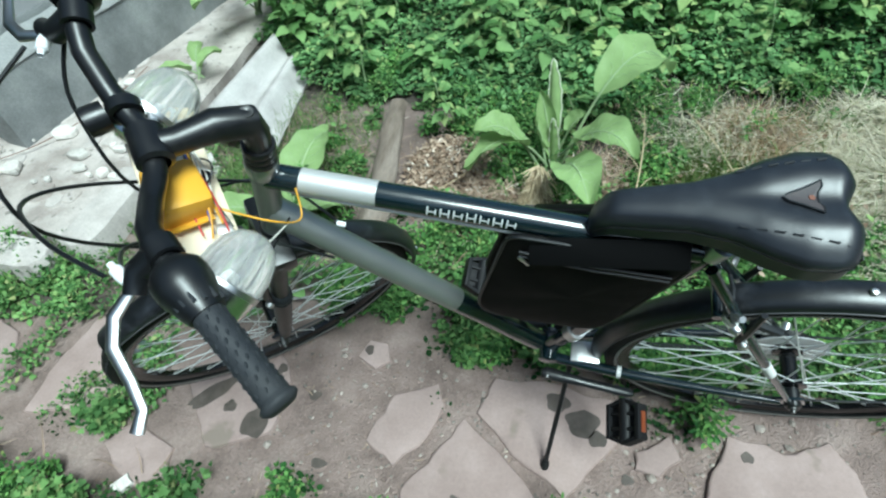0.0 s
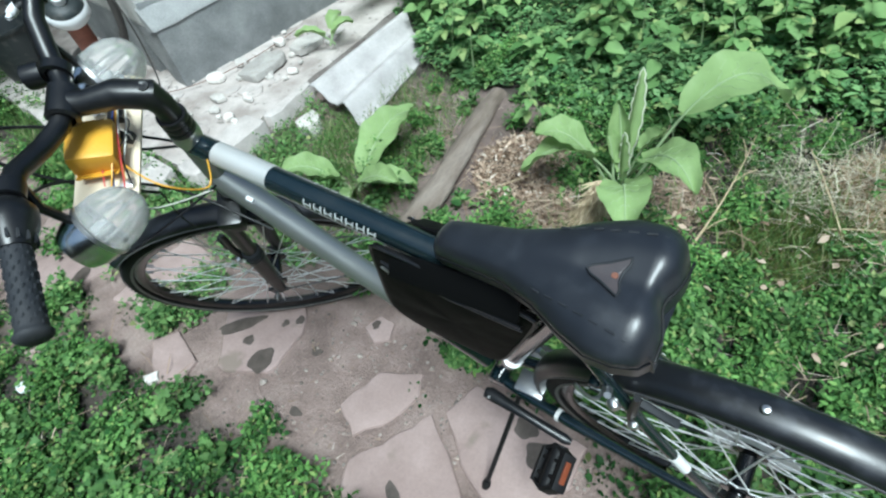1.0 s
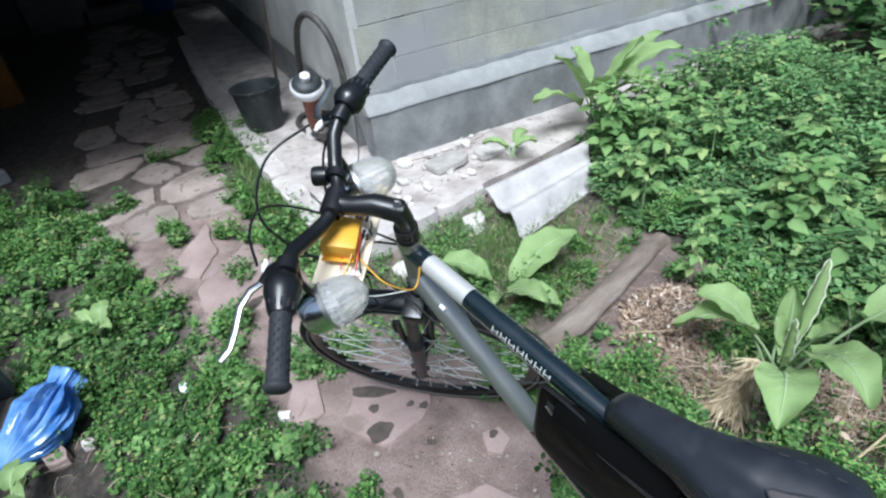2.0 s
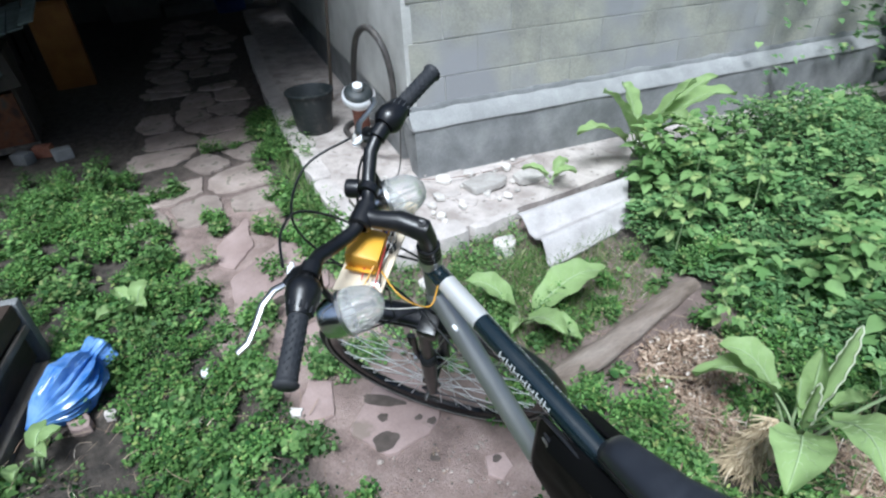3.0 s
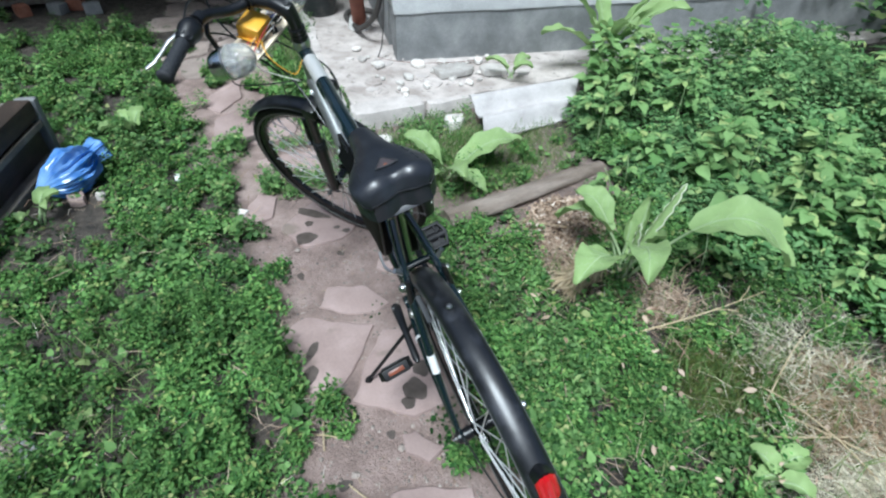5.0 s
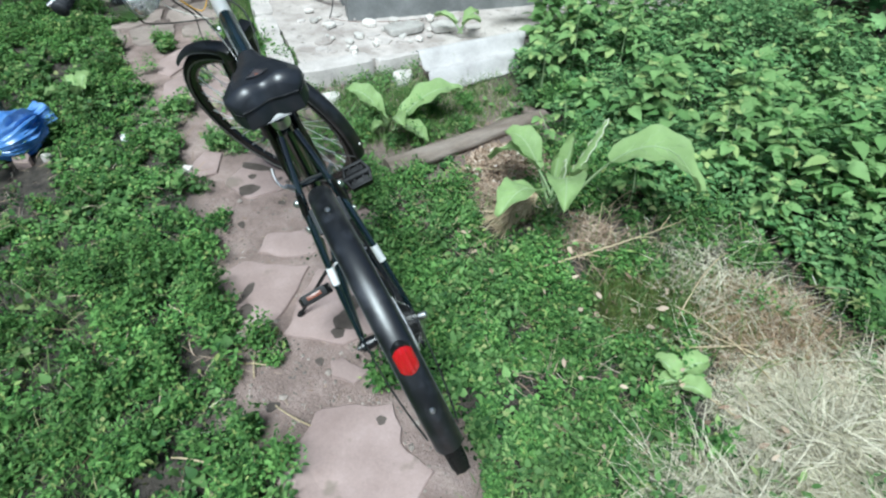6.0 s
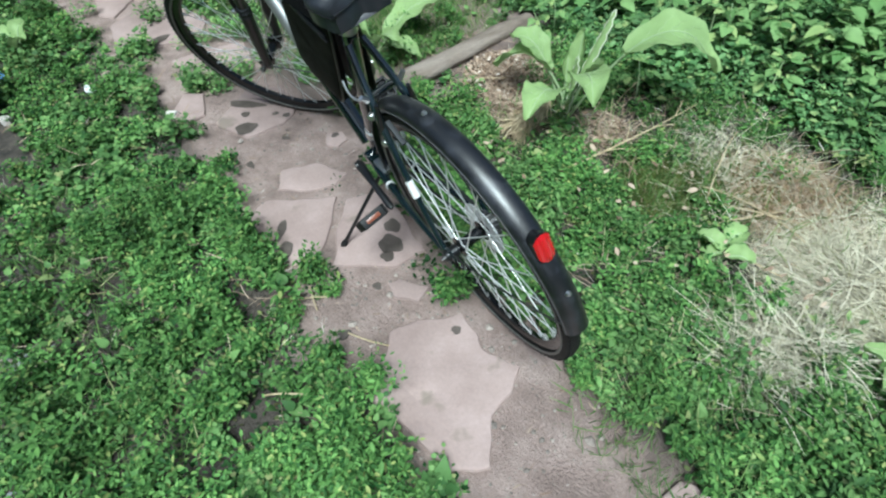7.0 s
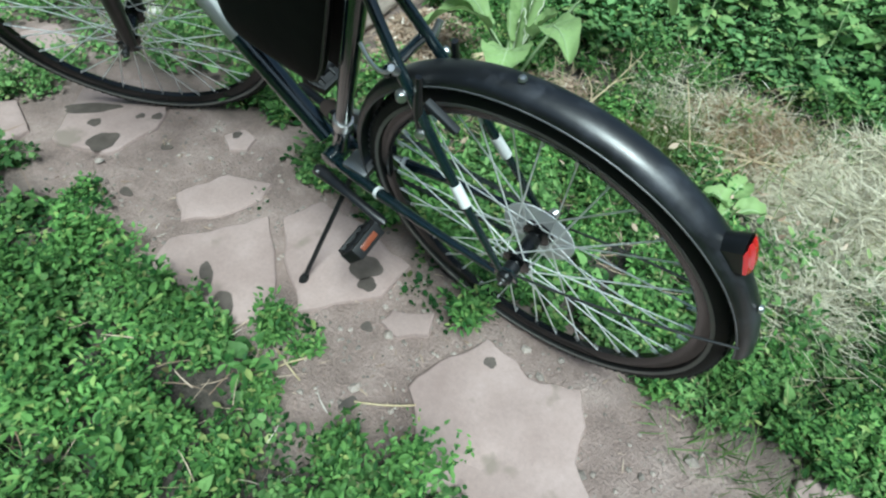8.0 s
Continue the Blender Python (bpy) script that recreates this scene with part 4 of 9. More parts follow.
part("bolt", Geo().lathe(tip, (tip - HUB_F), [(0, 0.005), (0.004, 0.004), (0.005, 0)], 10).turned(STEER), M["alloy"], ff, "shiny bolt head")

# rear reflector on the guard
top = arm_point(HUB_R, 136, WHEEL_R + 0.026)
mref = Matrix.Translation(top) @ Matrix(((0.93, 0, 0.36, 0), (0, 1, 0, 0), (-0.36, 0, 0.93, 0), (0, 0, 0, 1))) @ Matrix.Diagonal((1, 1.28, 1.0, 1))
# local x points back along the guard, z away from it
g = Geo()
outline = [(0.0148 * cos(a) if abs(cos(a)) < 0.8 else 0.0135 * (1 if cos(a) > 0 else -1), 0.032 * sin(a)) for a in (2 * pi * k / 20 for k in range(20))]
body = [(0.022, y * 0.9, z * 0.8 + 0.01) for y, z in outline] + [(-0.008, y, z * 0.96 + 0.012) for y, z in outline]
n = len(outline)
house_faces = [tuple(range(n)), tuple(range(n, 2 * n))[::-1]] + [(i, (i + 1) % n, n + (i + 1) % n, n + i) for i in range(n)]
g.add(body, house_faces)
ref_case = part("reflector_case", g.turned(mref), M["black_plastic"], rf, "black reflector housing")
lens_v = []
for i in range(9):
    y = 0.0135 * (-1 + 2 * i / 8)
    for j in range(7):
        u = -1 + 2 * j / 6
        lens_v.append((-0.0078 - 0.0075 * (1 - (y / 0.0135) ** 2) * (1 - 0.5 * u ** 4) - (0.0012 if i % 2 else 0.0), y, 0.012 + u * 0.029 * math.sqrt(1 - 0.62 * (y / 0.0135) ** 2)))
lens_f = [(i * 7 + j, i * 7 + j + 1, i * 7 + j + 8, i * 7 + j + 7) for i in range(8) for j in range(6)]
rim_ids = [j for j in range(7)] + [i * 7 + 6 for i in range(1, 9)] + [56 + j for j in range(5, -1, -1)] + [i * 7 for i in range(7, 0, -1)]
g = Geo().add(lens_v, lens_f + [tuple(rim_ids)[::-1]])
part("reflector_lens", g.turned(mref), M["red"], ref_case, "red ribbed reflector lens", 10)

# ---- tubes of the main triangle
BB = Vector((0.455, 0, 0.295))
SEAT_TOP = Vector((0.262, 0, 0.8))
HEAD_TOP, HEAD_LOW = along(0.915), along(0.735)
TOP_F, TOP_R = along(0.893), Vector((0.278, 0, 0.79))
DOWN_F = along(0.8)


def tube_part(name, pts, rad, mat, label="", sides=16, parent=None):
    return part(name, Geo().tube(pts, rad, sides), M[mat], parent or bike, label)


td = (TOP_R - TOP_F)


def on_top(k):
    return TOP_F + td * k


tube_part("top_tube", [on_top(0), on_top(0.09)], 0.0185, "frame_paint", "glossy blackish-green top tube")
tube_part("top_tube", [on_top(0.09), on_top(0.268)], 0.0186, "bright_paint", "bright silver sleeve of the top tube")
tt = tube_part("top_tube", [on_top(0.268), on_top(1.0)], 0.0185, "frame_paint", "glossy blackish-green top tube")
tube_part("down_tube", [DOWN_F, BB.lerp(DOWN_F, 0.42)], [0.0235, 0.023], "silver_paint", "dull silver down tube")
tube_part("down_tube", [BB.lerp(DOWN_F, 0.42), BB.lerp(DOWN_F, 0.06)], [0.023, 0.0225], "frame_paint", "dark green lower end of the down tube")
tube_part("seat_tube", [BB, SEAT_TOP], 0.016, "frame_paint", "dark seat tube")
tube_part("head_tube", [HEAD_LOW, HEAD_TOP], 0.019, "silver_paint", "silver head tube")
tube_part("seat_clamp", [SEAT_TOP + (SEAT_TOP - BB).normalized() * k for k in (-0.012, 0.014)], 0.0195, "alloy", "clamp of the seat post")
part("bottom_bracket", Geo().lathe(BB - Vector((0, 0.036, 0)), (0, 1, 0), [(0, 0), (0, 0.018), (0.002, 0.0205), (0.07, 0.0205), (0.072, 0.018), (0.072, 0)], 20), M["frame_paint"], bike)
for side in (-1, 1):
    up = SEAT_TOP + Vector((-0.004, side * 0.016, -0.035))
    low = HUB_R + Vector((0.012, side * 0.066, 0.012))
    bend = up.lerp(low, 0.45) + Vector((0, side * 0.016, 0))
    pts = arc(up, bend, low, 12)
    stay = tube_part("seat_stay", pts, [0.0085] * 8 + [0.008, 0.0075, 0.007, 0.0065, 0.006], "frame_paint", "slim dark seat stay", 10)
    part("white_sleeve", Geo().tube([pts[7].lerp(pts[8], 0.65), pts[8].lerp(pts[9], 0.65)], 0.0093, 10), M["white_band"], stay, "white band")
    cs = arc(BB + Vector((-0.02, side * 0.026, 0)), BB.lerp(HUB_R, 0.4) + Vector((0, side * 0.052, 0.0)), HUB_R + Vector((0.02, side * 0.066, -0.004)), 12)
    chst = tube_part("chain_stay", cs, [0.0115] * 6 + [0.0105, 0.0098, 0.009, 0.0085, 0.008, 0.0075, 0.007], "frame_paint", "dark chain stay", 10)
    part("cable_tie", Geo().tube([cs[4] + (cs[5] - cs[4]) * 0.1, cs[4] + (cs[5] - cs[4]) * 0.35], 0.0128, 10), M["white_band"], chst, "white cable tie")
    g = Geo().box(Matrix.Translation(HUB_R + Vector((0.006, side * 0.064, 0.002))) @ pose(0, 0, 0, 0, 25, 0), 0.05, 0.006, 0.034, 0.002)
    part("dropout", g, M["frame_paint"], bike)
    # v-brake arm on the stay
    p0 = pts[4] + Vector((-0.012, side * 0.006, -0.01))
    arm = part("rear_brake_arm", Geo().tube([p0 + Vector((0, 0, -0.045)), p0, p0 + Vector((-0.004, -side * 0.006, 0.055))], [0.007, 0.007, 0.005], 8), M["black_plastic"], bike, "black rim-brake arm")
    part("brake_bolt", Geo().lathe(p0 + Vector((-0.004, side * 0.004, -0.04)), (-0.3, side, 0), [(0, 0.008), (0.008, 0.008), (0.01, 0.005), (0.01, 0)], 10), M["alloy"], arm, "shiny brake bolt")
    part("brake_pad", Geo().box(Matrix.Translation(p0 + Vector((-0.03, -side * 0.014, -0.01))) @ pose(0, 0, 0, 0, -30, 0), 0.06, 0.012, 0.012, 0.003), M["grip"], arm, "black brake pad")
b0 = Vector((0.222, 0, 0.662))
part("stay_bridge", Geo().tube([b0 + Vector((0, -0.042, 0)), b0 + Vector((0, 0.042, 0))], 0.008, 10), M["frame_paint"], bike)
nood = Geo().tube([b0 + Vector((-0.015, -0.036, 0.012)), b0 + Vector((-0.018, 0.0, 0.018)), b0 + Vector((-0.015, 0.042, 0.012))], 0.0032, 8)
part("brake_link", nood, M["dark_steel"], bike, "dark brake linkage between the stays")
for side in (-1, 1):
    part("brake_spring_bolt", Geo().lathe(b0 + Vector((-0.026, side * 0.045, -0.02)), (-0.6, side * 0.6, 0.2), [(0, 0.0085), (0.01, 0.0085), (0.013, 0.006), (0.013, 0)], 10), M["alloy"], bike, "shiny brake bolt")
    part("brake_cap", Geo().tube([b0 + Vector((-0.02, side * 0.04, 0.012)), b0 + Vector((-0.024, side * 0.052, 0.03))], [0.0065, 0.005], 8), M["alloy"], bike, "silver end of the brake arm")
part("cable_pipe", Geo().tube(arc(b0 + Vector((-0.015, 0.038, 0.014)), b0 + Vector((-0.02, 0.075, 0.02)), b0 + Vector((0.012, 0.062, 0.06)), 8), 0.0027, 8), M["alloy"], bike, "bent bright cable pipe of the rear brake")

# lettering on the top tube: a row of plain pale shapes where the maker's mark is
for side in (1, -1):
    for k in range(7):
        t = 0.4 + 0.03 * k
        c = on_top(t)
        d = td.normalized()
        upv = Vector((-d.z, 0, d.x))
        if upv.z < 0:
            upv = -upv
        for off, wid, hi in ((-0.0075, 0.0022, 0.0135), (0.0035, 0.0022, 0.0135 if k % 2 else 0.009), (-0.002, 0.0095, 0.0022)):
            pt = c + d * off
            verts = []
            for a in (-0.5, 0, 0.5):
                ang = 0.42 + a * hi / 0.0186
                r = Vector((0, side * cos(ang), 0)) + upv * sin(ang)
                for w in (-0.5, 0.5):
                    verts.append(pt + r * 0.0191 + d * wid * w)
            part("pale_mark", Geo().add(verts, [(0, 1, 3, 2), (2, 3, 5, 4)]), M["print"], tt, "", 0)
pl = Geo().tube([on_top(0.06) + Vector((0, 0.012, -0.018)), on_top(0.5) + Vector((0, 0.012, -0.021)), on_top(0.98) + Vector((0, 0.012, -0.02))], 0.0022, 6)
part("rear_brake_cable", pl, M["bright_paint"], bike, "pale cable under the top tube")

# ---- saddle and post
post_top = SEAT_TOP + (SEAT_TOP - BB).normalized() * 0.1
tube_part("seat_post", [SEAT_TOP, post_top], 0.0135, "black_plastic", "black seat post")


def build_saddle():
    rear_x, nose_x = 0.152, 0.424
    nl, nw = 40, 28

    def half(t):
        """Half width along the saddle, 0 at the tail to 1 at the nose."""
        return float(np.interp(t, [0, 0.03, 0.1, 0.2, 0.32, 0.45, 0.6, 0.8, 0.94, 1.0], [0.052, 0.066, 0.073, 0.073, 0.061, 0.043, 0.031, 0.026, 0.022, 0.013]))

    rows = []
    for i in range(nl + 1):
        t = i / nl
        x = rear_x + (nose_x - rear_x) * t
        h = half(t)
        base = 0.92 + 0.012 * (1 - t) ** 2 - 0.052 * max(t - 0.35, 0) ** 1.3
        if t < 0.08:
            base -= 0.016 * ((0.08 - t) / 0.08) ** 2
        if t > 0.9:
            base -= 0.028 * ((t - 0.9) / 0.1) ** 2
        tail = 0.010 * max(0, 1 - t / 0.1)
        row = []
        for j in range(nw + 1):
            s = -1 + 2 * j / nw
            drop = 0.011 * abs(s) ** 2.4 + 0.055 * max(abs(s) - 0.74, 0) ** 1.6
            groove = 0.004 * np.exp(-(s / 0.22) ** 2) * min(max((0.5 - t) / 0.2, 0), 1)
            cheek = 0.004 * np.exp(-((abs(s) - 0.5) / 0.25) ** 2) * min(max((0.4 - t) / 0.2, 0), 1)
            notch = tail * np.exp(-(s / 0.4) ** 2)
            row.append((x + notch, s * h, base - drop - groove + cheek))
        skirt = 0.04 - 0.012 * t
        left = [(row[0][0], row[0][1] * 0.985, row[0][2] - skirt * q) for q in (1.0, 0.6, 0.25)]
        right = [(row[-1][0], row[-1][1] * 0.985, row[-1][2] - skirt * q) for q in (0.25, 0.6, 1.0)]
        rows.append(left + row + right)
    m = len(rows[0])
    verts = [p for r in rows for p in r]
    faces = [(i * m + j, (i + 1) * m + j, (i + 1) * m + j + 1, i * m + j + 1) for i in range(nl) for j in range(m - 1)]
    # closing skirts at tail and nose, and the flat underside
    for i in (0, nl):
        row = rows[i]
        z = row[0][2]
        k0 = len(verts)
        for j in range(m):
            xx = row[j][0] + (-0.004 if i == 0 else 0.003)
            verts.append((xx, row[j][1], min(z, row[j][2] - 0.002) + (0.004 if 2 < j < m - 3 else 0)))
        faces += [(i * m + j, i * m + j + 1, k0 + j + 1, k0 + j) for j in range(m - 1)]
    for i in range(nl):
        faces.append((i * m, (i + 1) * m, (i + 1) * m + m - 1, i * m + m - 1))
    sad = part("saddle", Geo().add(verts, faces), M["leatherette"], bike, "broad black padded saddle with a stitched edge", 70)
    # piping along the lower edge
    for pick in (2, m - 3):
        pts = [Vector(rows[i][pick]) + Vector((0, 0.002 * (1 if pick > 9 else -1), 0)) for i in range(0, nl + 1)]
        part("piping", Geo().tube(pts, 0.0011, 6), M["black_plastic"], sad, "stitched seam")
    tailrow = [Vector(p) + Vector((-0.0035, 0, 0.0)) for p in rows[0][2:-2]]
    part("piping", Geo().tube([Vector((p.x, p.y, min(p.z, rows[0][2][2] + 0.008))) for p in tailrow], 0.0012, 6), M["black_plastic"], sad, "grey stitched seam")

    def surf(x, y):
        t = (x - rear_x) / (nose_x - rear_x)
        i = min(int(t * nl), nl - 1)
        row = rows[i][3:-3]
        j = min(range(len(row)), key=lambda q: abs(row[q][1] - y))
        row2 = rows[i + 1][3:-3]
        f = t * nl - i
        return row[j][2] * (1 - f) + row2[j][2] * f

    # emblem on the back half
    poly = [(0.218, 0.0), (0.212, 0.006), (0.198, 0.012), (0.184, 0.02), (0.174, 0.026), (0.173, 0.017), (0.177, 0.009), (0.178, 0.0)]
    poly = [(0.208 + 0.8 * (x - 0.19), 0.78 * y) for x, y in poly]
    poly = poly + [(x, -y) for x, y in poly[-2:0:-1]]
    n = len(poly)
    vv = [(x, y, surf(x, y) + 0.0028) for x, y in poly] + [(0.206, 0, surf(0.206, 0) + 0.003)]
    em = part("emblem", Geo().add(vv, [(i, (i + 1) % n, n) for i in range(n)]), M["emblem"], sad, "small brown woven emblem")
    pts = [Vector(v) for v in vv[:-1]]
    part("emblem_rim", Geo().tube(pts, 0.0013, 6, closed=True), M["grip"], em)
    dot = Geo().lathe((0.204, 0, surf(0.204, 0) + 0.003), (0, 0, 1), [(0, 0.0035), (0.001, 0.003), (0.001, 0)], 10)
    part("emblem_dot", dot, M["brick_dot"], em, "dull orange mark")
    # dashed stitching on the cheeks
    for side in (-1, 1):
        for k in range(7):
            a = 0.168 + 0.016 * k
            y = side * (0.056 - 0.003 * k)
            p, q = Vector((a, y, surf(a, y) + 0.001)), Vector((a + 0.009, y - side * 0.002, surf(a + 0.009, y) + 0.001))
            part("stitch", Geo().tube([p, q], 0.0012, 5), M["grip"], sad)
    for side in (-1, 1):
        rail = [(0.16, side * 0.035, 0.868), (0.2, side * 0.022, 0.858), (0.3, side * 0.02, 0.853), (0.36, side * 0.018, 0.856), (0.4, side * 0.006, 0.87)]
        part("rail", Geo().tube(rail, 0.0035, 8), M["dark_steel"], sad)
    part("saddle_clamp", Geo().box(Matrix.Translation((post_top.x, 0, 0.852)), 0.045, 0.05, 0.026, 0.005), M["black_plastic"], sad)


build_saddle()

# ---- cranks, chain, pedals
crank = part("chainring", Geo().ring(BB + Vector((0, -0.045, 0)), (0, 1, 0), [(0.088, 0.0015), (0.094, 0.0), (0.088, -0.0015), (0.07, -0.001), (0.07, 0.001)], 60), M["dark_steel"], bike, "dark steel chainring")
g = Geo()
for k in range(5):
    a = 2 * pi * k / 5
    g.tube([BB + Vector((0.01 * cos(a), -0.046, 0.01 * sin(a))), BB + Vector((0.074 * cos(a), -0.046, 0.074 * sin(a)))], [0.011, 0.006], 8, squash=0.5)
part("spider", g, M["black_plastic"], crank)
CRANK_DIR = Vector((-0.985, 0, -0.14)).normalized()
for side in (1, -1):
    d = CRANK_DIR * side
    p = BB + Vector((0, side * 0.062, 0))
    e = p + d * 0.17 + Vector((0, side * 0.012, 0))
    arm = part("crank_arm", Geo().tube([p - d * 0.012, p, p.lerp(e, 0.5), e, e + d * 0.012], [0.008, 0.0145, 0.0095, 0.0105, 0.006], 10, squash=0.75), M["black_plastic"], bike, "black crank arm")
    part("crank_cap", Geo().lathe(p + Vector((0, side * 0.006, 0)), (0, side, 0), [(0, 0.012), (0.006, 0.011), (0.008, 0)], 12), M["black_plastic"], arm)
    # pedal: caged platform that hangs level
    tilt = Matrix.Translation(e + Vector((0, side * 0.06, 0))) @ Matrix.Rotation(radians(48 if side > 0 else -28), 4, "Y") @ Matrix.Rotation(radians(-15 * 0.2), 4, "X") @ Matrix.Scale(0.84, 4)
    ped = part("pedal", Geo().tube([tilt @ Vector((0, -side * 0.055, 0)), tilt @ Vector((0, side * 0.045, 0))], 0.015, 10), M["pedal_black"], bike, "black plastic platform pedal")
    bars = [(Matrix.Translation((x, 0, 0)), 0.012, 0.084, 0.034) for x in (-0.043, 0.043)]
    for y in (-0.044, 0.044):
        bars.append((Matrix.Translation((-0.022, y, 0)) @ pose(0, 0, 0, 0, 0, 18 if y > 0 else -18), 0.05, 0.010, 0.03))
        bars.append((Matrix.Translation((0.022, y, 0)) @ pose(0, 0, 0, 0, 0, -18 if y > 0 else 18), 0.05, 0.010, 0.03))
    bars += [(Matrix.Translation((0, y, 0)), 0.08, 0.009, 0.026) for y in (-0.018, 0.018)]
    for m, lx, ly, lz in bars:
        part("cage_bar", Geo().box(tilt @ m, lx, ly, lz, 0.003), M["pedal_black"], ped)
    part("pedal_core", Geo().box(tilt, 0.072, 0.07, 0.012, 0.003), M["pedal_black"], ped)
    if side < 0:
        continue
    for x in (-0.0495, 0.0495):
        part("pedal_reflector", Geo().box(tilt @ Matrix.Translation((x, 0, 0)), 0.005, 0.05, 0.014, 0.002), M["amber"], ped, "amber pedal reflector")
# chain: upper and lower run as links
for z0, z1 in ((0.091, 0.042), (-0.091, -0.075)):
    g = Geo()
    a, b = BB + Vector((0, -0.047, z0)), HUB_R + Vector((0.03, -0.052, z1))
    n = 46
    for i in range(n):
        p, q = a.lerp(b, i / n), a.lerp(b, (i + 0.92) / n)
        off = 0.0032 if i % 2 else 0.0018
        for s in (-1, 1):
            g.tube([p + Vector((0, s * off, 0)), q + Vector((0, s * off, 0))], 0.0032, 5, squash=0.4)
    part("chain_run", g, M["dark_steel"], bike, "oily steel chain", 0)
g = Geo().tube([HUB_R + Vector((0.01, -0.062, -0.03)), HUB_R + Vector((0.03, -0.07, -0.06)), HUB_R + Vector((0.02, -0.06, -0.12))], [0.012, 0.016, 0.009], 10)
der = part("derailleur", g, M["alloy"], bike, "silver rear derailleur")
for z in (-0.075, -0.125):
    part("jockey_wheel", Geo().lathe(HUB_R + Vector((0.022, -0.062, z)), (0, 1, 0), [(0, 0), (0, 0.02), (0.008, 0.02), (0.008, 0)], 14), M["black_plastic"], der)
part("derailleur_cage", Geo().box(Matrix.Translation(HUB_R + Vector((0.022, -0.07, -0.1))), 0.02, 0.003, 0.09, 0.001), M["alloy"], der)
part("derailleur_knob", Geo().lathe(HUB_R + Vector((0.0, -0.075, 0.0)), (-0.3, -1, 0.1), [(0, 0.01), (0.016, 0.01), (0.019, 0.007), (0.019, 0)], 12), M["alloy"], der)
# front derailleur and bracket behind the seat tube
fd = part("front_derailleur", Geo().box(Matrix.Translation(BB + Vector((-0.055, -0.03, 0.105))) @ pose(0, 0, 0, 0, 20, 0), 0.085, 0.014, 0.03, 0.003), M["alloy"], bike, "bright front derailleur")
part("derailleur_clamp", Geo().tube([BB.lerp(SEAT_TOP, 0.2), BB.lerp(SEAT_TOP, 0.25)], 0.0195, 14), M["alloy"], fd, "alloy clamp band")
part("bracket", Geo().box(Matrix.Translation(BB + Vector((-0.075, 0.012, 0.02))), 0.06, 0.045, 0.014, 0.003), M["alloy"], bike, "silver kickstand plate")
# kickstand
ks0, ks1 = BB + Vector((-0.05, 0.02, -0.02)), Vector((0.438, 0.225, 0.068))
stand = part("kickstand", Geo().tube([ks0, ks0.lerp(ks1, 0.1), ks1], [0.0085, 0.0058, 0.0055], 8), M["black_plastic"], bike, "thin black kickstand")
dk = (ks1 - ks0).normalized()
part("kickstand_foot", Geo().tube([ks1 - dk * 0.016, ks1 - dk * 0.004, ks1 + dk * 0.006], [0.008, 0.0105, 0.009], 10), M["rubber"], stand, "rubber foot")

# ---- fork, stem, bars: built straight ahead, then turned with the steering
def steered(name, geo, mat, parent, label="", smooth=40):
    return part(name, geo.turned(STEER), M[mat], parent, label, smooth)


CROWN = along(0.735)
fork = steered("fork", Geo().box(Matrix.Translation(CROWN + Vector((0.012, 0, -0.012))) @ pose(0, 0, 0, 0, -19.5, 0), 0.045, 0.135, 0.038, 0.008), "black_plastic", bike, "black suspension fork crown")
for side in (-1, 1):
    up = CROWN + Vector((0.02, side * 0.054, -0.01))
    low = HUB_F + Vector((-0.012, side * 0.056, 0.0))
    mid = up.lerp(low, 0.42)
    steered("fork_leg", Geo().tube([up, mid, mid], [0.0145, 0.0145, 0.0145], 14), "dark_steel", fork, "dark upper fork leg")
    steered("fork_slider", Geo().tube([mid + (up - mid).normalized() * 0.012, mid, up.lerp(low, 0.7), up.lerp(low, 0.93), low], [0.0185, 0.0195, 0.0175, 0.014, 0.012], 14), "black_plastic", fork, "black lower fork leg")
    steered("fork_boot", Geo().lathe(mid + (up - mid).normalized() * 0.004, (up - mid), [(0.0, 0.021), (0.008, 0.017), (0.016, 0.021), (0.024, 0.017), (0.03, 0.019), (0.034, 0.015)], 14), "grip", fork, "ribbed rubber boot")
    steered("fork_end", Geo().box(Matrix.Translation(low + Vector((0.008, side * 0.0, 0))), 0.04, 0.009, 0.034, 0.004), "black_plastic", fork)
    # brake arm in front of the leg
    p0 = up.lerp(low, 0.27) + Vector((0.03, side * 0.002, 0.0))
    arm = steered("front_brake_arm", Geo().tube([p0 + Vector((0.008, 0, -0.04)), p0, p0 + Vector((-0.024, -side * 0.004, 0.066))], [0.008, 0.0075, 0.0055], 8), "black_plastic", bike, "black front rim-brake arm")
    steered("brake_bolt", Geo().lathe(p0 + Vector((0.006, side * 0.006, -0.03)), (0.8, side * 0.5, 0), [(0, 0.008), (0.008, 0.008), (0.01, 0.005), (0.01, 0)], 10), "alloy", arm, "shiny bolt")
    steered("brake_pad", Geo().box(Matrix.Translation(p0 + Vector((0.022, -side * 0.022, 0.0))) @ pose(0, 0, 0, 0, 70, 0), 0.055, 0.012, 0.011, 0.003), "grip", arm)
for k, v in enumerate((0.73, 0.915)):
    p = along(v)
    steered("headset_cup", Geo().lathe(p, STEER_AXIS, [(-0.012, 0.0), (-0.012, 0.021), (0.0, 0.0225), (0.014, 0.0225), (0.018, 0.02), (0.018, 0)], 20), "alloy" if k else "black_plastic", fork, "bright headset ring" if k else "")
for k in range(3):
    steered("spacer", Geo().lathe(along(0.934 + 0.012 * k), STEER_AXIS, [(-0.006, 0.0), (-0.006, 0.0205), (-0.004, 0.0215), (0.004, 0.0215), (0.006, 0.0205), (0.006, 0)], 20), "black_plastic", fork)
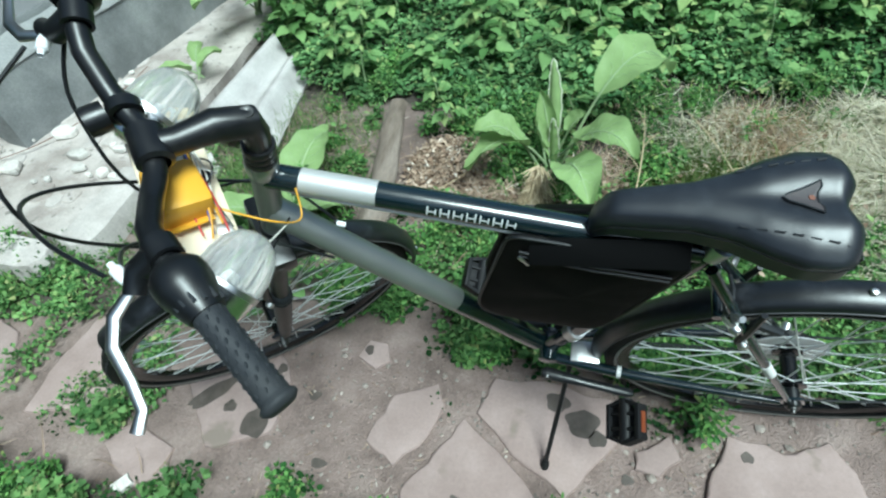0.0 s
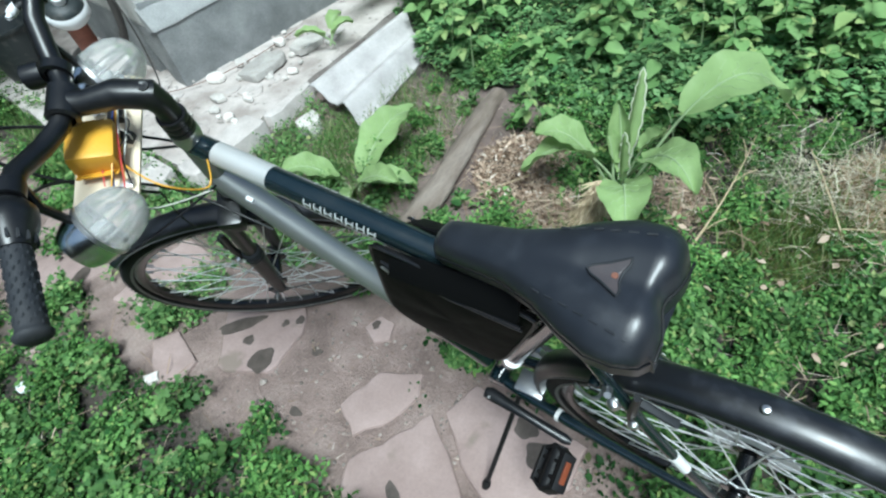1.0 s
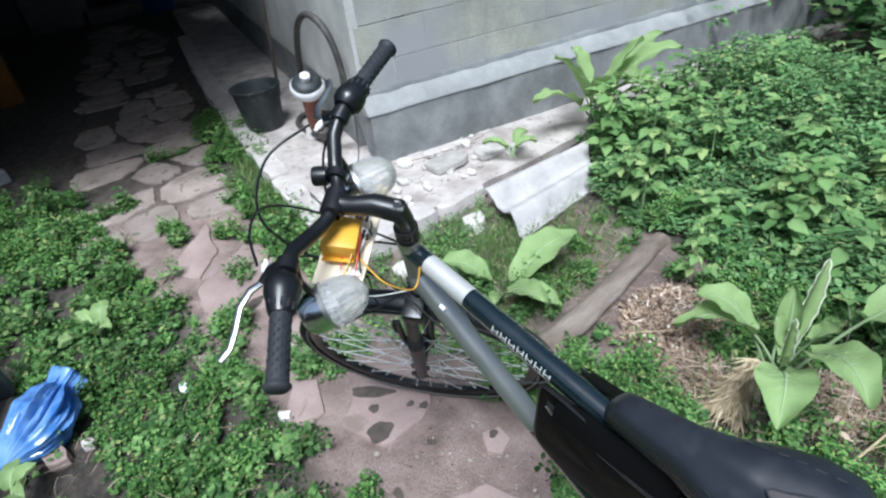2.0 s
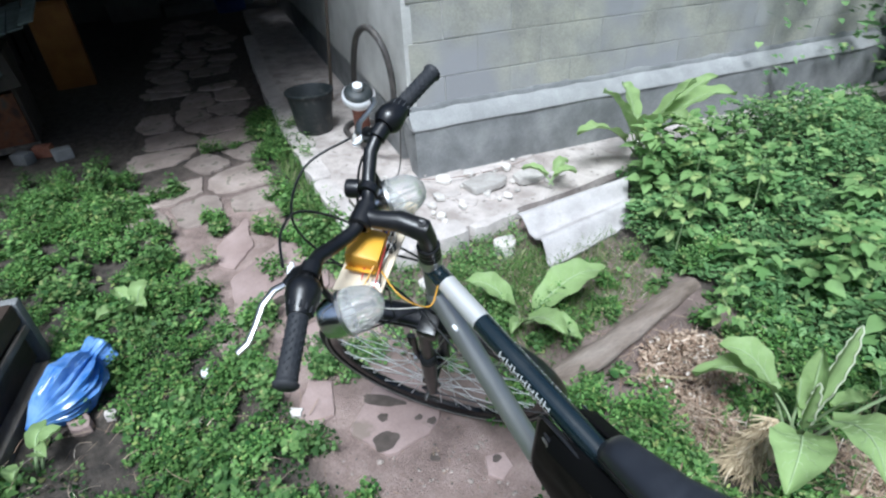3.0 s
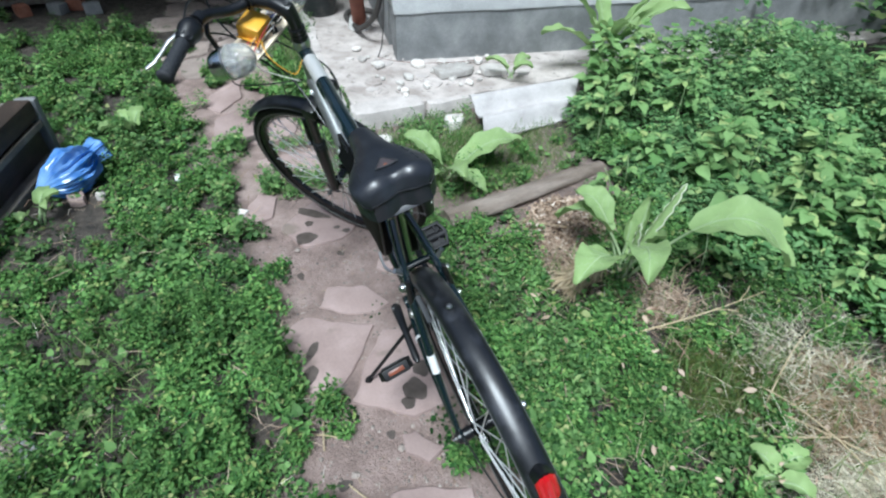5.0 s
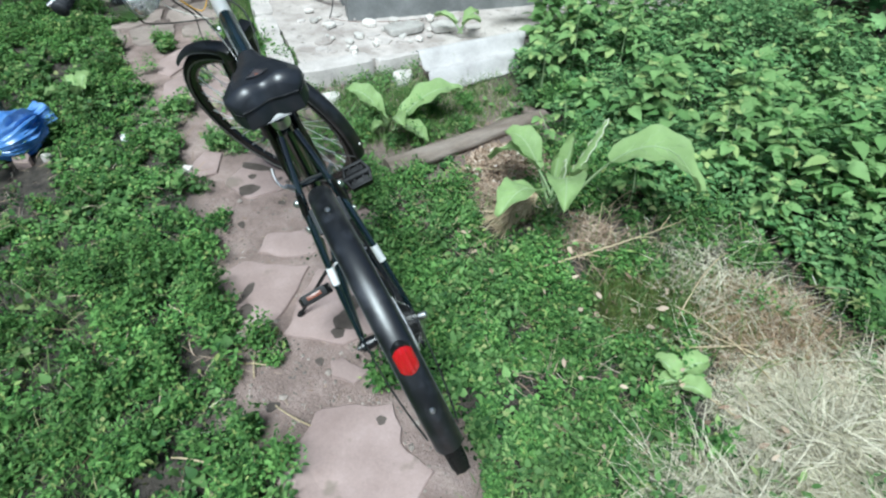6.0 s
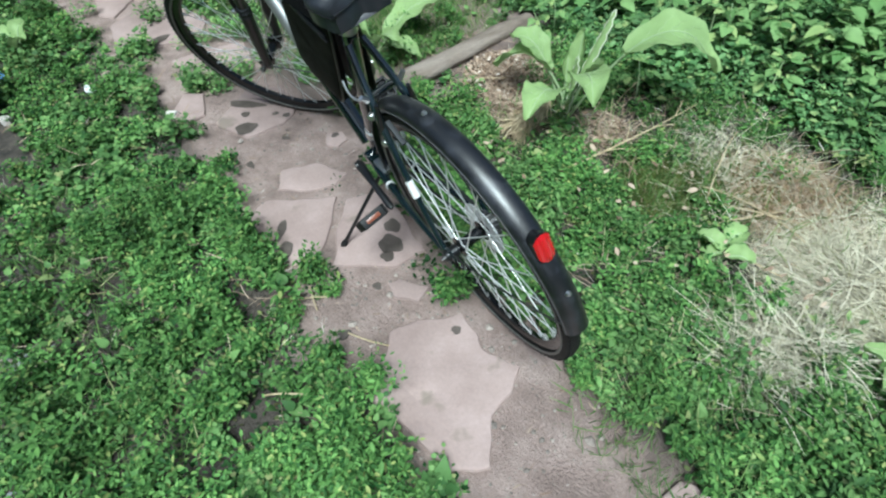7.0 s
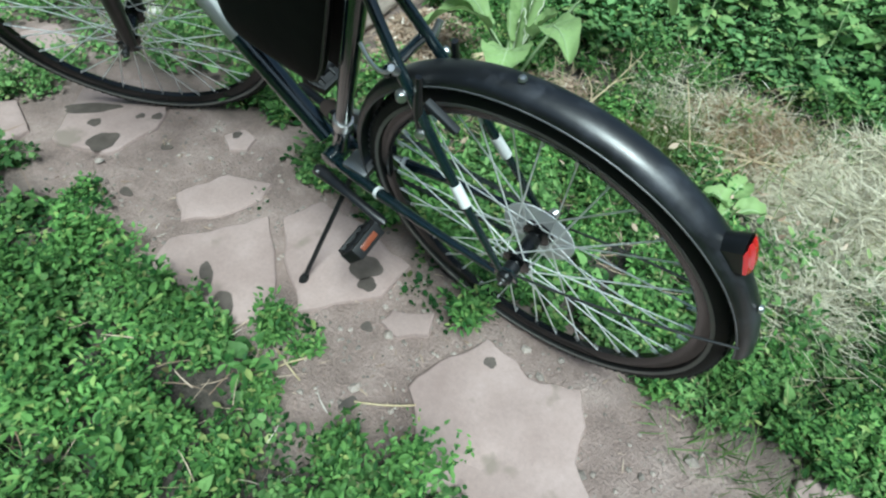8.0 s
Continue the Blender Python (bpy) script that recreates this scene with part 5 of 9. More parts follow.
QUILL, CLAMP = along(1.003), Vector((0.927, 0, 1.046))
sp = [along(0.955), along(0.985), QUILL + Vector((0.004, 0, 0.004)), QUILL.lerp(CLAMP, 0.35) + Vector((0, 0, 0.012)), QUILL.lerp(CLAMP, 0.75), CLAMP]
stem = steered("stem", Geo().tube(sp, [0.0165, 0.0172, 0.0205, 0.0195, 0.0165, 0.0185], 16), "black_plastic", bike, "matt black angled stem")
steered("stem_clamp", Geo().lathe(CLAMP - Vector((0, 0.024, 0)), (0, 1, 0), [(0, 0.015), (0.003, 0.0205), (0.045, 0.0205), (0.048, 0.015)], 18), "black_plastic", stem)
steered("stem_bolt", Geo().lathe(QUILL + Vector((0.0, 0, 0.018)), STEER_AXIS, [(0, 0.008), (0.006, 0.008), (0.006, 0.004), (0.003, 0)], 12), "dark_steel", stem)


def bar(side, t):
    """Points along one half of the bar, from the clamp out."""
    ks = [0, 0.14, 0.26, 0.42, 0.55, 0.7, 1.0]
    xs = [0.927, 0.931, 0.94, 0.94, 0.93, 0.915, 0.885]
    ys = [0.0, 0.035, 0.07, 0.115, 0.155, 0.21, 0.322]
    zs = [1.046, 1.047, 1.06, 1.086, 1.098, 1.096, 1.086]
    return Vector((np.interp(t, ks, xs), side * np.interp(t, ks, ys), np.interp(t, ks, zs)))


handlebar = steered("handlebar", Geo().tube([bar(-1, 1 - k / 24) for k in range(24)] + [bar(1, k / 24) for k in range(25)], 0.0125, 12), "black_plastic", bike, "black riser handlebar")
for side in (1, -1):
    # grip with ribs
    n = 34
    pts, rad = [], []
    for i in range(n + 1):
        t = 0.70 + 0.30 * i / n
        pts.append(bar(side, t))
        rad.append(0.0152 - 0.0008 * sin(pi * i / n) + (0.0005 if i % 2 else 0) + (0.003 if i > n - 2 else 0))
    pts.append(bar(side, 1.0) + (bar(side, 1.0) - bar(side, 0.95)).normalized() * 0.004)
    rad.append(0.0135)
    grip = steered("grip", Geo().tube(pts, rad, 18), "grip", handlebar, "ribbed black rubber grip", 60)
    # low diamond scales pressed into the rubber
    scales = Geo()
    for i in range(2, n - 3, 2):
        mid = bar(side, 0.70 + 0.30 * i / n)
        for k in range(9):
            a = 2 * pi * (k + (0.5 if i % 4 else 0)) / 9
            out = Vector((cos(a), 0, sin(a)))
            scales.tube([mid + out * 0.0146 - Vector((0, 0.003, 0)), mid + out * 0.0149, mid + out * 0.0146 + Vector((0, 0.003, 0))], [0.0008, 0.0016, 0.0008], 5)
    steered("grip_pattern", scales, "grip", grip)
    pts = [bar(side, 0.58 + 0.155 * i / 6) for i in range(7)]
    sh = steered("shifter", Geo().tube(pts, [0.019, 0.0262, 0.027, 0.0262, 0.0228, 0.021, 0.0175], 20), "black_plastic", handlebar, "black twist shifter")
    for i in range(14):
        a = 2 * pi * i / 14
        p, q = bar(side, 0.685), bar(side, 0.715)
        off = Vector((cos(a), 0, sin(a))) * 0.0208
        steered("shifter_rib", Geo().tube([p + off, q + off], 0.002, 5), "grip", sh)
    # brake lever with its body
    c = bar(side, 0.53)
    body = [c + Vector((0.0, 0, 0)), c + Vector((0.028, side * 0.002, -0.006)), c + Vector((0.04, side * 0.02, -0.01))]
    lv = steered("brake_lever", Geo().tube(body, [0.016, 0.013, 0.011], 12), "black_plastic", handlebar, "black lever body")
    blade = [c + Vector((0.042, side * 0.012, -0.012)), c + Vector((0.068, side * 0.028, -0.014)), c + Vector((0.079, side * 0.055, -0.016)), c + Vector((0.075, side * 0.09, -0.02)), c + Vector((0.074, side * 0.118, -0.022)), c + Vector((0.086, side * 0.134, -0.024))]
    steered("lever_blade", Geo().tube(blade, [0.006, 0.0075, 0.007, 0.0062, 0.006, 0.0072], 10, squash=0.7), "alloy", lv, "silver brake lever blade")
    steered("barrel_adjuster", Geo().lathe(c + Vector((0.042, side * 0.006, -0.008)), (0.35, -side, 0.1), [(0, 0.005), (0.008, 0.0065), (0.018, 0.0065), (0.02, 0.004), (0.026, 0.0035)], 10), "enamel", lv, "white cable adjuster")
    steered("lever_clamp", Geo().lathe(c - Vector((0, side * 0.012, 0)), (bar(side, 0.6) - bar(side, 0.5)), [(0, 0.013), (0.001, 0.0165), (0.023, 0.0165), (0.024, 0.013)], 14), "black_plastic", lv)
# bell next to the stem, on the right half
c = bar(-1, 0.2)
bell = steered("bell", Geo().lathe(c + Vector((0.03, 0, 0.006)), (1, 0.2, 0.35), [(-0.012, 0.0), (-0.012, 0.017), (0.006, 0.0175), (0.012, 0.0165), (0.013, 0.0145), (0.004, 0.013), (0.002, 0.0)], 20), "black_plastic", handlebar, "small black bell or mount")
steered("bell_clamp", Geo().lathe(c - Vector((0, 0.008, 0)), (0, 1, 0), [(0, 0.013), (0.001, 0.019), (0.015, 0.019), (0.016, 0.013)], 14), "black_plastic", bell)


def cable(points, mat="black_plastic", r=0.0025, label=""):
    """A cable through the points, smoothed."""
    pts = [Vector(p) for p in points]
    out = []
    for i in range(len(pts) - 1):
        p0, p1, p2, p3 = pts[max(i - 1, 0)], pts[i], pts[i + 1], pts[min(i + 2, len(pts) - 1)]
        for k in range(6):
            t = k / 6
            out.append(0.5 * ((2 * p1) + (p2 - p0) * t + (2 * p0 - 5 * p1 + 4 * p2 - p3) * t * t + (3 * p1 - p0 - 3 * p2 + p3) * t ** 3))
    out.append(pts[-1])
    return part("cable", Geo().tube(out, r, 7), M[mat], bike, label)


def st(x, y, z):
    return STEER @ Vector((x, y, z))


cable([st(0.985, 0.145, 1.1), st(1.03, 0.08, 1.1), st(1.065, 0.0, 1.06), st(1.03, -0.045, 0.97), (0.92, -0.02, 0.84), on_top(0.08) + Vector((0, 0.012, -0.018))], label="black brake cable bowing ahead of the bars")
cable([st(0.99, -0.14, 1.1), st(1.05, -0.06, 1.11), st(1.075, 0.02, 1.05), st(1.04, 0.03, 0.93), st(0.985, 0.02, 0.83)], label="black brake cable bowing ahead of the bars")
cable([st(0.95, 0.16, 1.085), st(1.0, 0.12, 1.04), st(1.02, 0.05, 0.97), (0.93, 0.06, 0.82), BB.lerp(DOWN_F, 0.8) + Vector((0.01, 0.026, 0))], label="black shift cable")
cable([st(0.95, -0.16, 1.085), st(1.0, -0.11, 1.03), st(1.0, -0.03, 0.92), (0.91, -0.05, 0.8), BB.lerp(DOWN_F, 0.75) + Vector((0.01, -0.026, 0))], label="black shift cable")
cable([st(0.985, 0.02, 0.83), st(0.99, 0.045, 0.78), st(0.985, 0.055, 0.75)], "dark_steel", 0.0016)
part("cable_end", Geo().lathe(on_top(0.18) + Vector((0, 0.03, -0.05)), (0.9, 0, 0.3), [(0, 0.004), (0.012, 0.004), (0.012, 0)], 8), M["enamel"], bike, "white cable end cap")

# ---- two lamps and the wired board under the bars
for side, cx, cz in ((1, 0.935, 0.985), (-1, 0.94, 0.99)):
    at = Vector((cx, side * 0.128, cz))
    was, ax = Vector((-1.0, -0.12 * side, -0.12)).normalized(), Vector((-0.82, -0.5, -0.06)).normalized()
    at += (was - ax) * 0.063
    prof = [(-0.05, 0.0), (-0.05, 0.019), (-0.044, 0.031), (-0.028, 0.0375), (-0.005, 0.0395)]
    lens = [(-0.005, 0.0392), (0.02, 0.038), (0.04, 0.033), (0.055, 0.023), (0.062, 0.01), (0.063, 0.0)]
    lamp = steered("bicycle_lamp", Geo().lathe(at, ax, prof, 28), "reflector_silver", handlebar, "domed silver lamp with a clear ribbed glass")
    steered("lamp_glass", Geo().lathe(at, ax, lens, 28), "lens", lamp, "clear glass dome")
    ribs = Geo()
    for k in range(18):
        a = 2 * pi * k / 18
        s1 = ax.orthogonal().normalized()
        s2 = ax.cross(s1)
        o = s1 * cos(a) + s2 * sin(a)
        ribs.tube([at + ax * h + o * r for h, r in ((-0.004, 0.0385), (0.02, 0.0372), (0.038, 0.0325), (0.05, 0.025))], 0.0022, 5)
    steered("lens_rib", ribs, "lens", lamp)
    steered("lamp_ring", Geo().ring(at - ax * 0.004, ax, [(0.0385, -0.004), (0.0412, -0.003), (0.0412, 0.003), (0.0385, 0.004)], 32), "alloy", lamp, "bright lamp rim")
    steered("bulb", Geo().lathe(at - ax * 0.01, ax, [(0, 0.008), (0.012, 0.009), (0.02, 0.006), (0.022, 0)], 12), "enamel", lamp)
    steered("reflector_bowl", Geo().lathe(at - ax * 0.02, ax, [(0.0, 0.006), (0.006, 0.02), (0.014, 0.035)], 24), "reflector_silver", lamp, "mirror bowl")
    steered("lamp_arm", Geo().tube([at + Vector((0.01, 0, 0.036)), at + Vector((0.005, 0, 0.08)), bar(side, 0.45)], 0.006, 8), "black_plastic", lamp)
bmat = Matrix.Translation((0.945, 0.0, 0.962)) @ pose(0, 0, 0, 0, -24, 0)
board = steered("lamp_board", Geo().box(bmat, 0.085, 0.225, 0.006, 0.0015), "board", handlebar, "pale plywood board under the stem")
steered("battery_pack", Geo().box(bmat @ Matrix.Translation((0.008, 0.03, 0.026)) @ pose(0, 0, 0, 4, -6, 5), 0.062, 0.066, 0.042, 0.008), "yellow", board, "battery wrapped in yellow tape")
steered("tape_flap", Geo().box(bmat @ Matrix.Translation((0.006, 0.064, 0.014)) @ pose(0, 0, 0, 30, 0, 5), 0.055, 0.02, 0.003, 0.001), "yellow", board, "loose flap of yellow tape")
for k, (x, y, sx, sy, sz, mat) in enumerate(((-0.012, -0.03, 0.022, 0.016, 0.014, "black_plastic"), (0.015, -0.045, 0.016, 0.026, 0.01, "alloy"), (-0.02, -0.07, 0.024, 0.02, 0.016, "enamel"), (0.02, -0.085, 0.02, 0.016, 0.012, "wire_red"), (-0.026, 0.005, 0.016, 0.02, 0.012, "black_plastic"), (-0.028, 0.08, 0.014, 0.018, 0.006, "alloy"))):
    steered("component", Geo().box(bmat @ Matrix.Translation((x, y, sz / 2 + 0.003)) @ pose(0, 0, 0, 0, 0, 17 * k), sx, sy, sz, 0.002), mat, board)
steered("ring_switch", Geo().ring(bmat @ Vector((-0.012, -0.088, 0.02)), (0.2, 0, 1), [(0.008, -0.003), (0.012, -0.003), (0.012, 0.003), (0.008, 0.003)], 20), "enamel", board, "round white switch ring")
rng = random.Random(3)
for k in range(11):
    mat = ("wire_white", "wire_red", "wire_blue", "black_plastic", "yellow", "wire_white")[k % 6]
    p = bmat @ Vector((rng.uniform(-0.03, 0.0), rng.uniform(-0.09, 0.0), 0.012))
    q = bmat @ Vector((rng.uniform(-0.04, 0.0), rng.uniform(0.0, 0.1), 0.014))
    m = p.lerp(q, 0.5) + Vector((rng.uniform(-0.05, 0.0), rng.uniform(-0.02, 0.02), rng.uniform(0.01, 0.045)))
    steered("wire", Geo().tube(arc(p, m, q, 8), 0.0013, 5), mat, board)
cable([st(0.92, 0.05, 0.97), (0.80, 0.09, 0.93), (0.80, 0.05, 0.87), on_top(0.09) + Vector((0, 0.018, 0.01))], "yellow", 0.0013, "thin yellow wire")
cable([st(0.92, 0.09, 0.965), (0.83, 0.12, 0.9), (0.84, 0.04, 0.83)], "wire_white", 0.0013, "thin white wire")
cable([st(0.93, 0.16, 0.98), st(0.95, 0.17, 0.93), (0.84, 0.14, 0.86), (0.84, 0.03, 0.83)], "black_plastic", 0.0018, "black lamp wire")

# ---- the twin bag over the top tube
bag = thing("frame_bag", "limp black double frame bag hung over the top tube", "bag")
bag.matrix_world = BIKE
for side in (1, -1):
    outline = [(0.287, 0.795), (0.4, 0.816), (0.528, 0.832), (0.548, 0.75), (0.577, 0.64), (0.582, 0.595), (0.562, 0.572), (0.46, 0.556), (0.388, 0.553), (0.362, 0.6), (0.322, 0.7)]
    cx, cz = 0.43, 0.68
    n = 64
    per = []
    L = [(Vector(outline[(i + 1) % len(outline)]) - Vector(outline[i])).length for i in range(len(outline))]
    for k in range(n):
        s = sum(L) * k / n
        i = 0
        while s > L[i]:
            s -= L[i]
            i += 1
        p = Vector(outline[i]).lerp(Vector(outline[(i + 1) % len(outline)]), s / L[i])
        per.append(p)
    sm = [(per[k - 1] + per[k] * 2 + per[(k + 1) % n]) / 4 for k in range(n)]
    rings = [(0.022, 0.97), (0.026, 1.0), (0.05, 1.0), (0.058, 0.975), (0.0635, 0.9), (0.067, 0.7), (0.069, 0.4), (0.0695, 0.0)]
    verts = []
    for w_, q in rings:
        for p in sm:
            w = w_
            x, z = cx + (p.x - cx) * q, cz + (p.y - cz) * q
            wr = 0.0035 * noise.noise((x * 16, z * 22, side * 3)) * (1 if w > 0.05 else 0.3)
            w = 0.02 + (w - 0.02) * (0.2 + 0.45 * min(max((0.84 - z) / 0.26, 0), 1))
            verts.append((x, side * (w + wr), z - (0.026 if side < 0 else 0)))
    faces = [(i * n + k, i * n + (k + 1) % n, (i + 1) * n + (k + 1) % n, (i + 1) * n + k) for i in range(len(rings) - 1) for k in range(n)]
    faces.append(tuple(range(n)))
    pouch = part("pouch", Geo().add(verts, faces), M["cloth"], bag, "black cloth pouch with piped edges", 60)
    part("edge_piping", Geo().tube([(p.x, side * (0.02 + 0.033 * (0.2 + 0.45 * min(max((0.84 - p.y) / 0.26, 0), 1))), p.y - (0.026 if side < 0 else 0)) for p in sm], 0.0028, 6, closed=True), M["black_plastic"], pouch, "glossy black piping")
    a, b = Vector((0.31, side * 0.0375, 0.772)), Vector((0.512, side * 0.0365, 0.806))
    for k in (0, 1):
        part("zip", Geo().tube([a + Vector((0, 0, -0.012 * k)), a.lerp(b, 0.5) + Vector((0, side * 0.003, -0.012 * k)), b + Vector((0, 0, -0.012 * k))], 0.0022, 6), M["black_plastic"], pouch, "shiny zip")
    part("zip_pull", Geo().box(Matrix.Translation((0.505, side * 0.041, 0.788)) @ pose(0, 0, 0, 0, 30, 0), 0.005, 0.003, 0.026, 0.001), M["alloy"], pouch, "metal zip pull")
    part("flap", Geo().box(Matrix.Translation((0.4, side * 0.034, 0.82)) @ pose(0, 0, 0, -side * 48, 8, 0), 0.2, 0.04, 0.006, 0.003), M["cloth"], bag)
c = on_top(0.93)
part("strap", Geo().ring(c, td, [(0.0195, -0.011), (0.0215, -0.011), (0.0215, 0.011), (0.0195, 0.011)], 20), M["cloth"], bag, "black strap round the tube")

# ---- bucket, pipe stump with a white cap, hose, rod beside the house corner
def build_bucket(x, y, z):
    b = thing("bucket", "black plastic bucket standing on the concrete apron", "bucket")
    prof = [(0.0, 0.0), (0.0, 0.115), (0.008, 0.12), (0.27, 0.155), (0.272, 0.166), (0.285, 0.167), (0.287, 0.16), (0.27, 0.15), (0.02, 0.115), (0.02, 0.0)]
    part("body", Geo().lathe((x, y, z), (0, 0, 1), prof, 36), M["bucket"], b)
    part("bail", Geo().tube(arc((x, y - 0.165, z + 0.275), (x + 0.2, y, z + 0.2), (x, y + 0.165, z + 0.275), 14), 0.003, 6), M["dark_steel"], b, "thin wire handle")


build_bucket(-3.76, 0.47, PAD_Z - 0.01)


def build_pipe(x, y, z):
    """A leaning pipe in a cement foot, a bowl turned over it."""
    p = thing("pipe_stump", "leaning red-brown painted pipe with a white enamel cap", "pipe")
    ax = Vector((0.23, -0.09, 0.42)).normalized()
    o = Vector((x, y, z))
    part("pipe", Geo().lathe(o, ax, [(-0.02, 0.0), (-0.02, 0.055), (0.06, 0.055), (0.065, 0.049), (0.4, 0.049), (0.4, 0.0)], 28), M["redpipe"], p)
    part("foot", Geo().lathe(o, (0.1, -0.03, 1), [(-0.01, 0), (-0.01, 0.085), (0.05, 0.075), (0.08, 0.06), (0.085, 0.05)], 28), M["plaster"], p, "grey cement foot")
    part("cap", Geo().lathe(o + ax * 0.39, ax + Vector((0.1, 0.05, 0.3)), [(-0.02, 0.06), (0.0, 0.08), (0.03, 0.1), (0.06, 0.1), (0.075, 0.088)], 28), M["enamel"], p, "white enamel bowl turned over the pipe")
    part("cap_top", Geo().lathe(o + ax * 0.445, ax + Vector((0.1, 0.05, 0.3)), [(0, 0.09), (0.025, 0.085), (0.045, 0.06), (0.05, 0.0)], 24), M["bucket"], p, "dark dented lid on the bowl")
    part("cap_knob", Geo().lathe(o + ax * 0.495, ax + Vector((0.1, 0.05, 0.3)), [(0, 0.028), (0.03, 0.03), (0.04, 0.02), (0.042, 0)], 16), M["enamel"], p)


build_pipe(-3.34, 0.66, PAD_Z - 0.01)


def smooth_line(pts, steps=8):
    """A rounded line through the points."""
    pts = [Vector(p) for p in pts]
    out = []
    for i in range(len(pts) - 1):
        p0, p1, p2, p3 = pts[max(i - 1, 0)], pts[i], pts[i + 1], pts[min(i + 2, len(pts) - 1)]
        for k in range(steps):
            t = k / steps
            out.append(0.5 * (2 * p1 + (p2 - p0) * t + (2 * p0 - 5 * p1 + 4 * p2 - p3) * t * t + (3 * p1 - p0 - 3 * p2 + p3) * t ** 3))
    return out + [pts[-1]]


def build_hose():
    pts = smooth_line([(-3.33, 0.64, 0.5), (-3.2, 0.61, 0.68), (-3.08, 0.6, 0.82), (-2.94, 0.61, 0.87), (-2.83, 0.64, 0.77), (-2.8, 0.655, 0.55), (-2.88, 0.64, 0.32), (-3.1, 0.6, 0.165), (-3.36, 0.61, PAD_Z + 0.014), (-3.56, 0.62, PAD_Z + 0.012), (-3.68, 0.72, PAD_Z + 0.012), (-3.58, 0.82, PAD_Z + 0.02), (-3.4, 0.82, PAD_Z + 0.04)])
    solid("hose", Geo().tube(pts, 0.018, 10), M["hose"], "dark rubber hose looped beside the house corner", "hose")
    thin = smooth_line([(-2.92, 0.6, 0.87), (-2.8, 0.63, 0.75), (-2.73, 0.64, 0.45), (-2.72, 0.62, 0.2), (-2.7, 0.58, PAD_Z + 0.006)])
    solid("cord", Geo().tube(thin, 0.004, 6), M["hose"], "thin dark cord hanging down the house corner", "cord")
    crack = arc((-2.7, 0.58, PAD_Z + 0.005), (-2.4, 0.75, PAD_Z + 0.02), (-2.45, 1.3, PAD_Z + 0.004), 14)
    solid("cord", Geo().tube(crack, 0.0022, 6), M["cord"], "thin reddish cord lying on the apron", "cord")


build_hose()
solid("rod", Geo().tube([(-4.3, 0.8, PAD_Z), (-4.33, 0.92, 1.1), (-4.36, 1.0, 2.1)], [0.014, 0.012, 0.01], 8), M["bark"], "dark wooden rod leaning on the house wall", "rod")


# ---- low stack of old boards, with a paver on it
def build_boards():
    box = thing("board_stack", "low stack of old grey-brown boards on a dark beam", "boards")
    rng = random.Random(8)
    base = Matrix.Translation((-2.23, -1.175, 0)) @ Matrix.Rotation(radians(-16.5), 4, "Z")
    y = -0.1
    for i in range(7):
        w = rng.uniform(0.11, 0.15)
        n = 1.26 + rng.uniform(-0.03, 0.05)
        part("plank", Geo().box(base @ Matrix.Translation((n / 2 - 0.02 * (i % 2), y - w / 2, 0.292 + rng.uniform(-0.004, 0.004))) @ pose(0, 0, 0, rng.uniform(-1, 1), rng.uniform(-0.6, 0.6), rng.uniform(-0.5, 0.5)), n, w - 0.007, 0.026, 0.004), M["plank"], box)
        y -= w
    part("edge_beam", Geo().box(base @ Matrix.Translation((0.66, -0.05, 0.262)), 1.34, 0.095, 0.085, 0.01), M["beam"], box, "dark brown beam along the edge")
    part("edge_board", Geo().box(base @ Matrix.Translation((0.67, 0.004, 0.2)) @ pose(0, 0, 0, 6, 0, 0), 1.33, 0.014, 0.026, 0.003), M["plank"], box, "thin pale batten")
    part("side_board", Geo().box(base @ Matrix.Translation((0.66, -0.03, 0.13)), 1.3, 0.03, 0.14, 0.005), M["beam"], box, "dark side board")
    part("low_board", Geo().box(base @ Matrix.Translation((0.68, -0.005, 0.03)), 1.28, 0.08, 0.06, 0.006), M["plank"], box, "grey board at the foot")
    part("end_board", Geo().box(base @ Matrix.Translation((0.012, -0.5, 0.14)), 0.03, 0.8, 0.27, 0.005), M["beam"], box)
    part("end_block", Geo().box(base @ Matrix.Translation((-0.03, -0.04, 0.16)) @ pose(0, 0, 0, 0, 0, 6), 0.05, 0.09, 0.28, 0.012), M["plinth"], box, "grey stone at the end of the beam")
    part("far_board", Geo().box(base @ Matrix.Translation((0.66, -1.0, 0.14)), 1.3, 0.03, 0.27, 0.005), M["beam"], box)
    g = Geo().box(base @ Matrix.Translation((0.4, -0.31, 0.333)) @ pose(0, 0, 0, 0, 1, 9), 0.4, 0.36, 0.055, 0.012)
    solid("paver", g, M["paver"], "grey-green mossy paver lying on the boards", "paver")
    g = Geo().box(base @ Matrix.Translation((0.76, -0.22, 0.316)) @ pose(0, 0, 0, 0, 0, 80), 0.06, 0.012, 0.015, 0.003)
    solid("metal_scrap", g, M["dark_steel"], "small dark scrap of metal on the boards", "scrap")


build_boards()


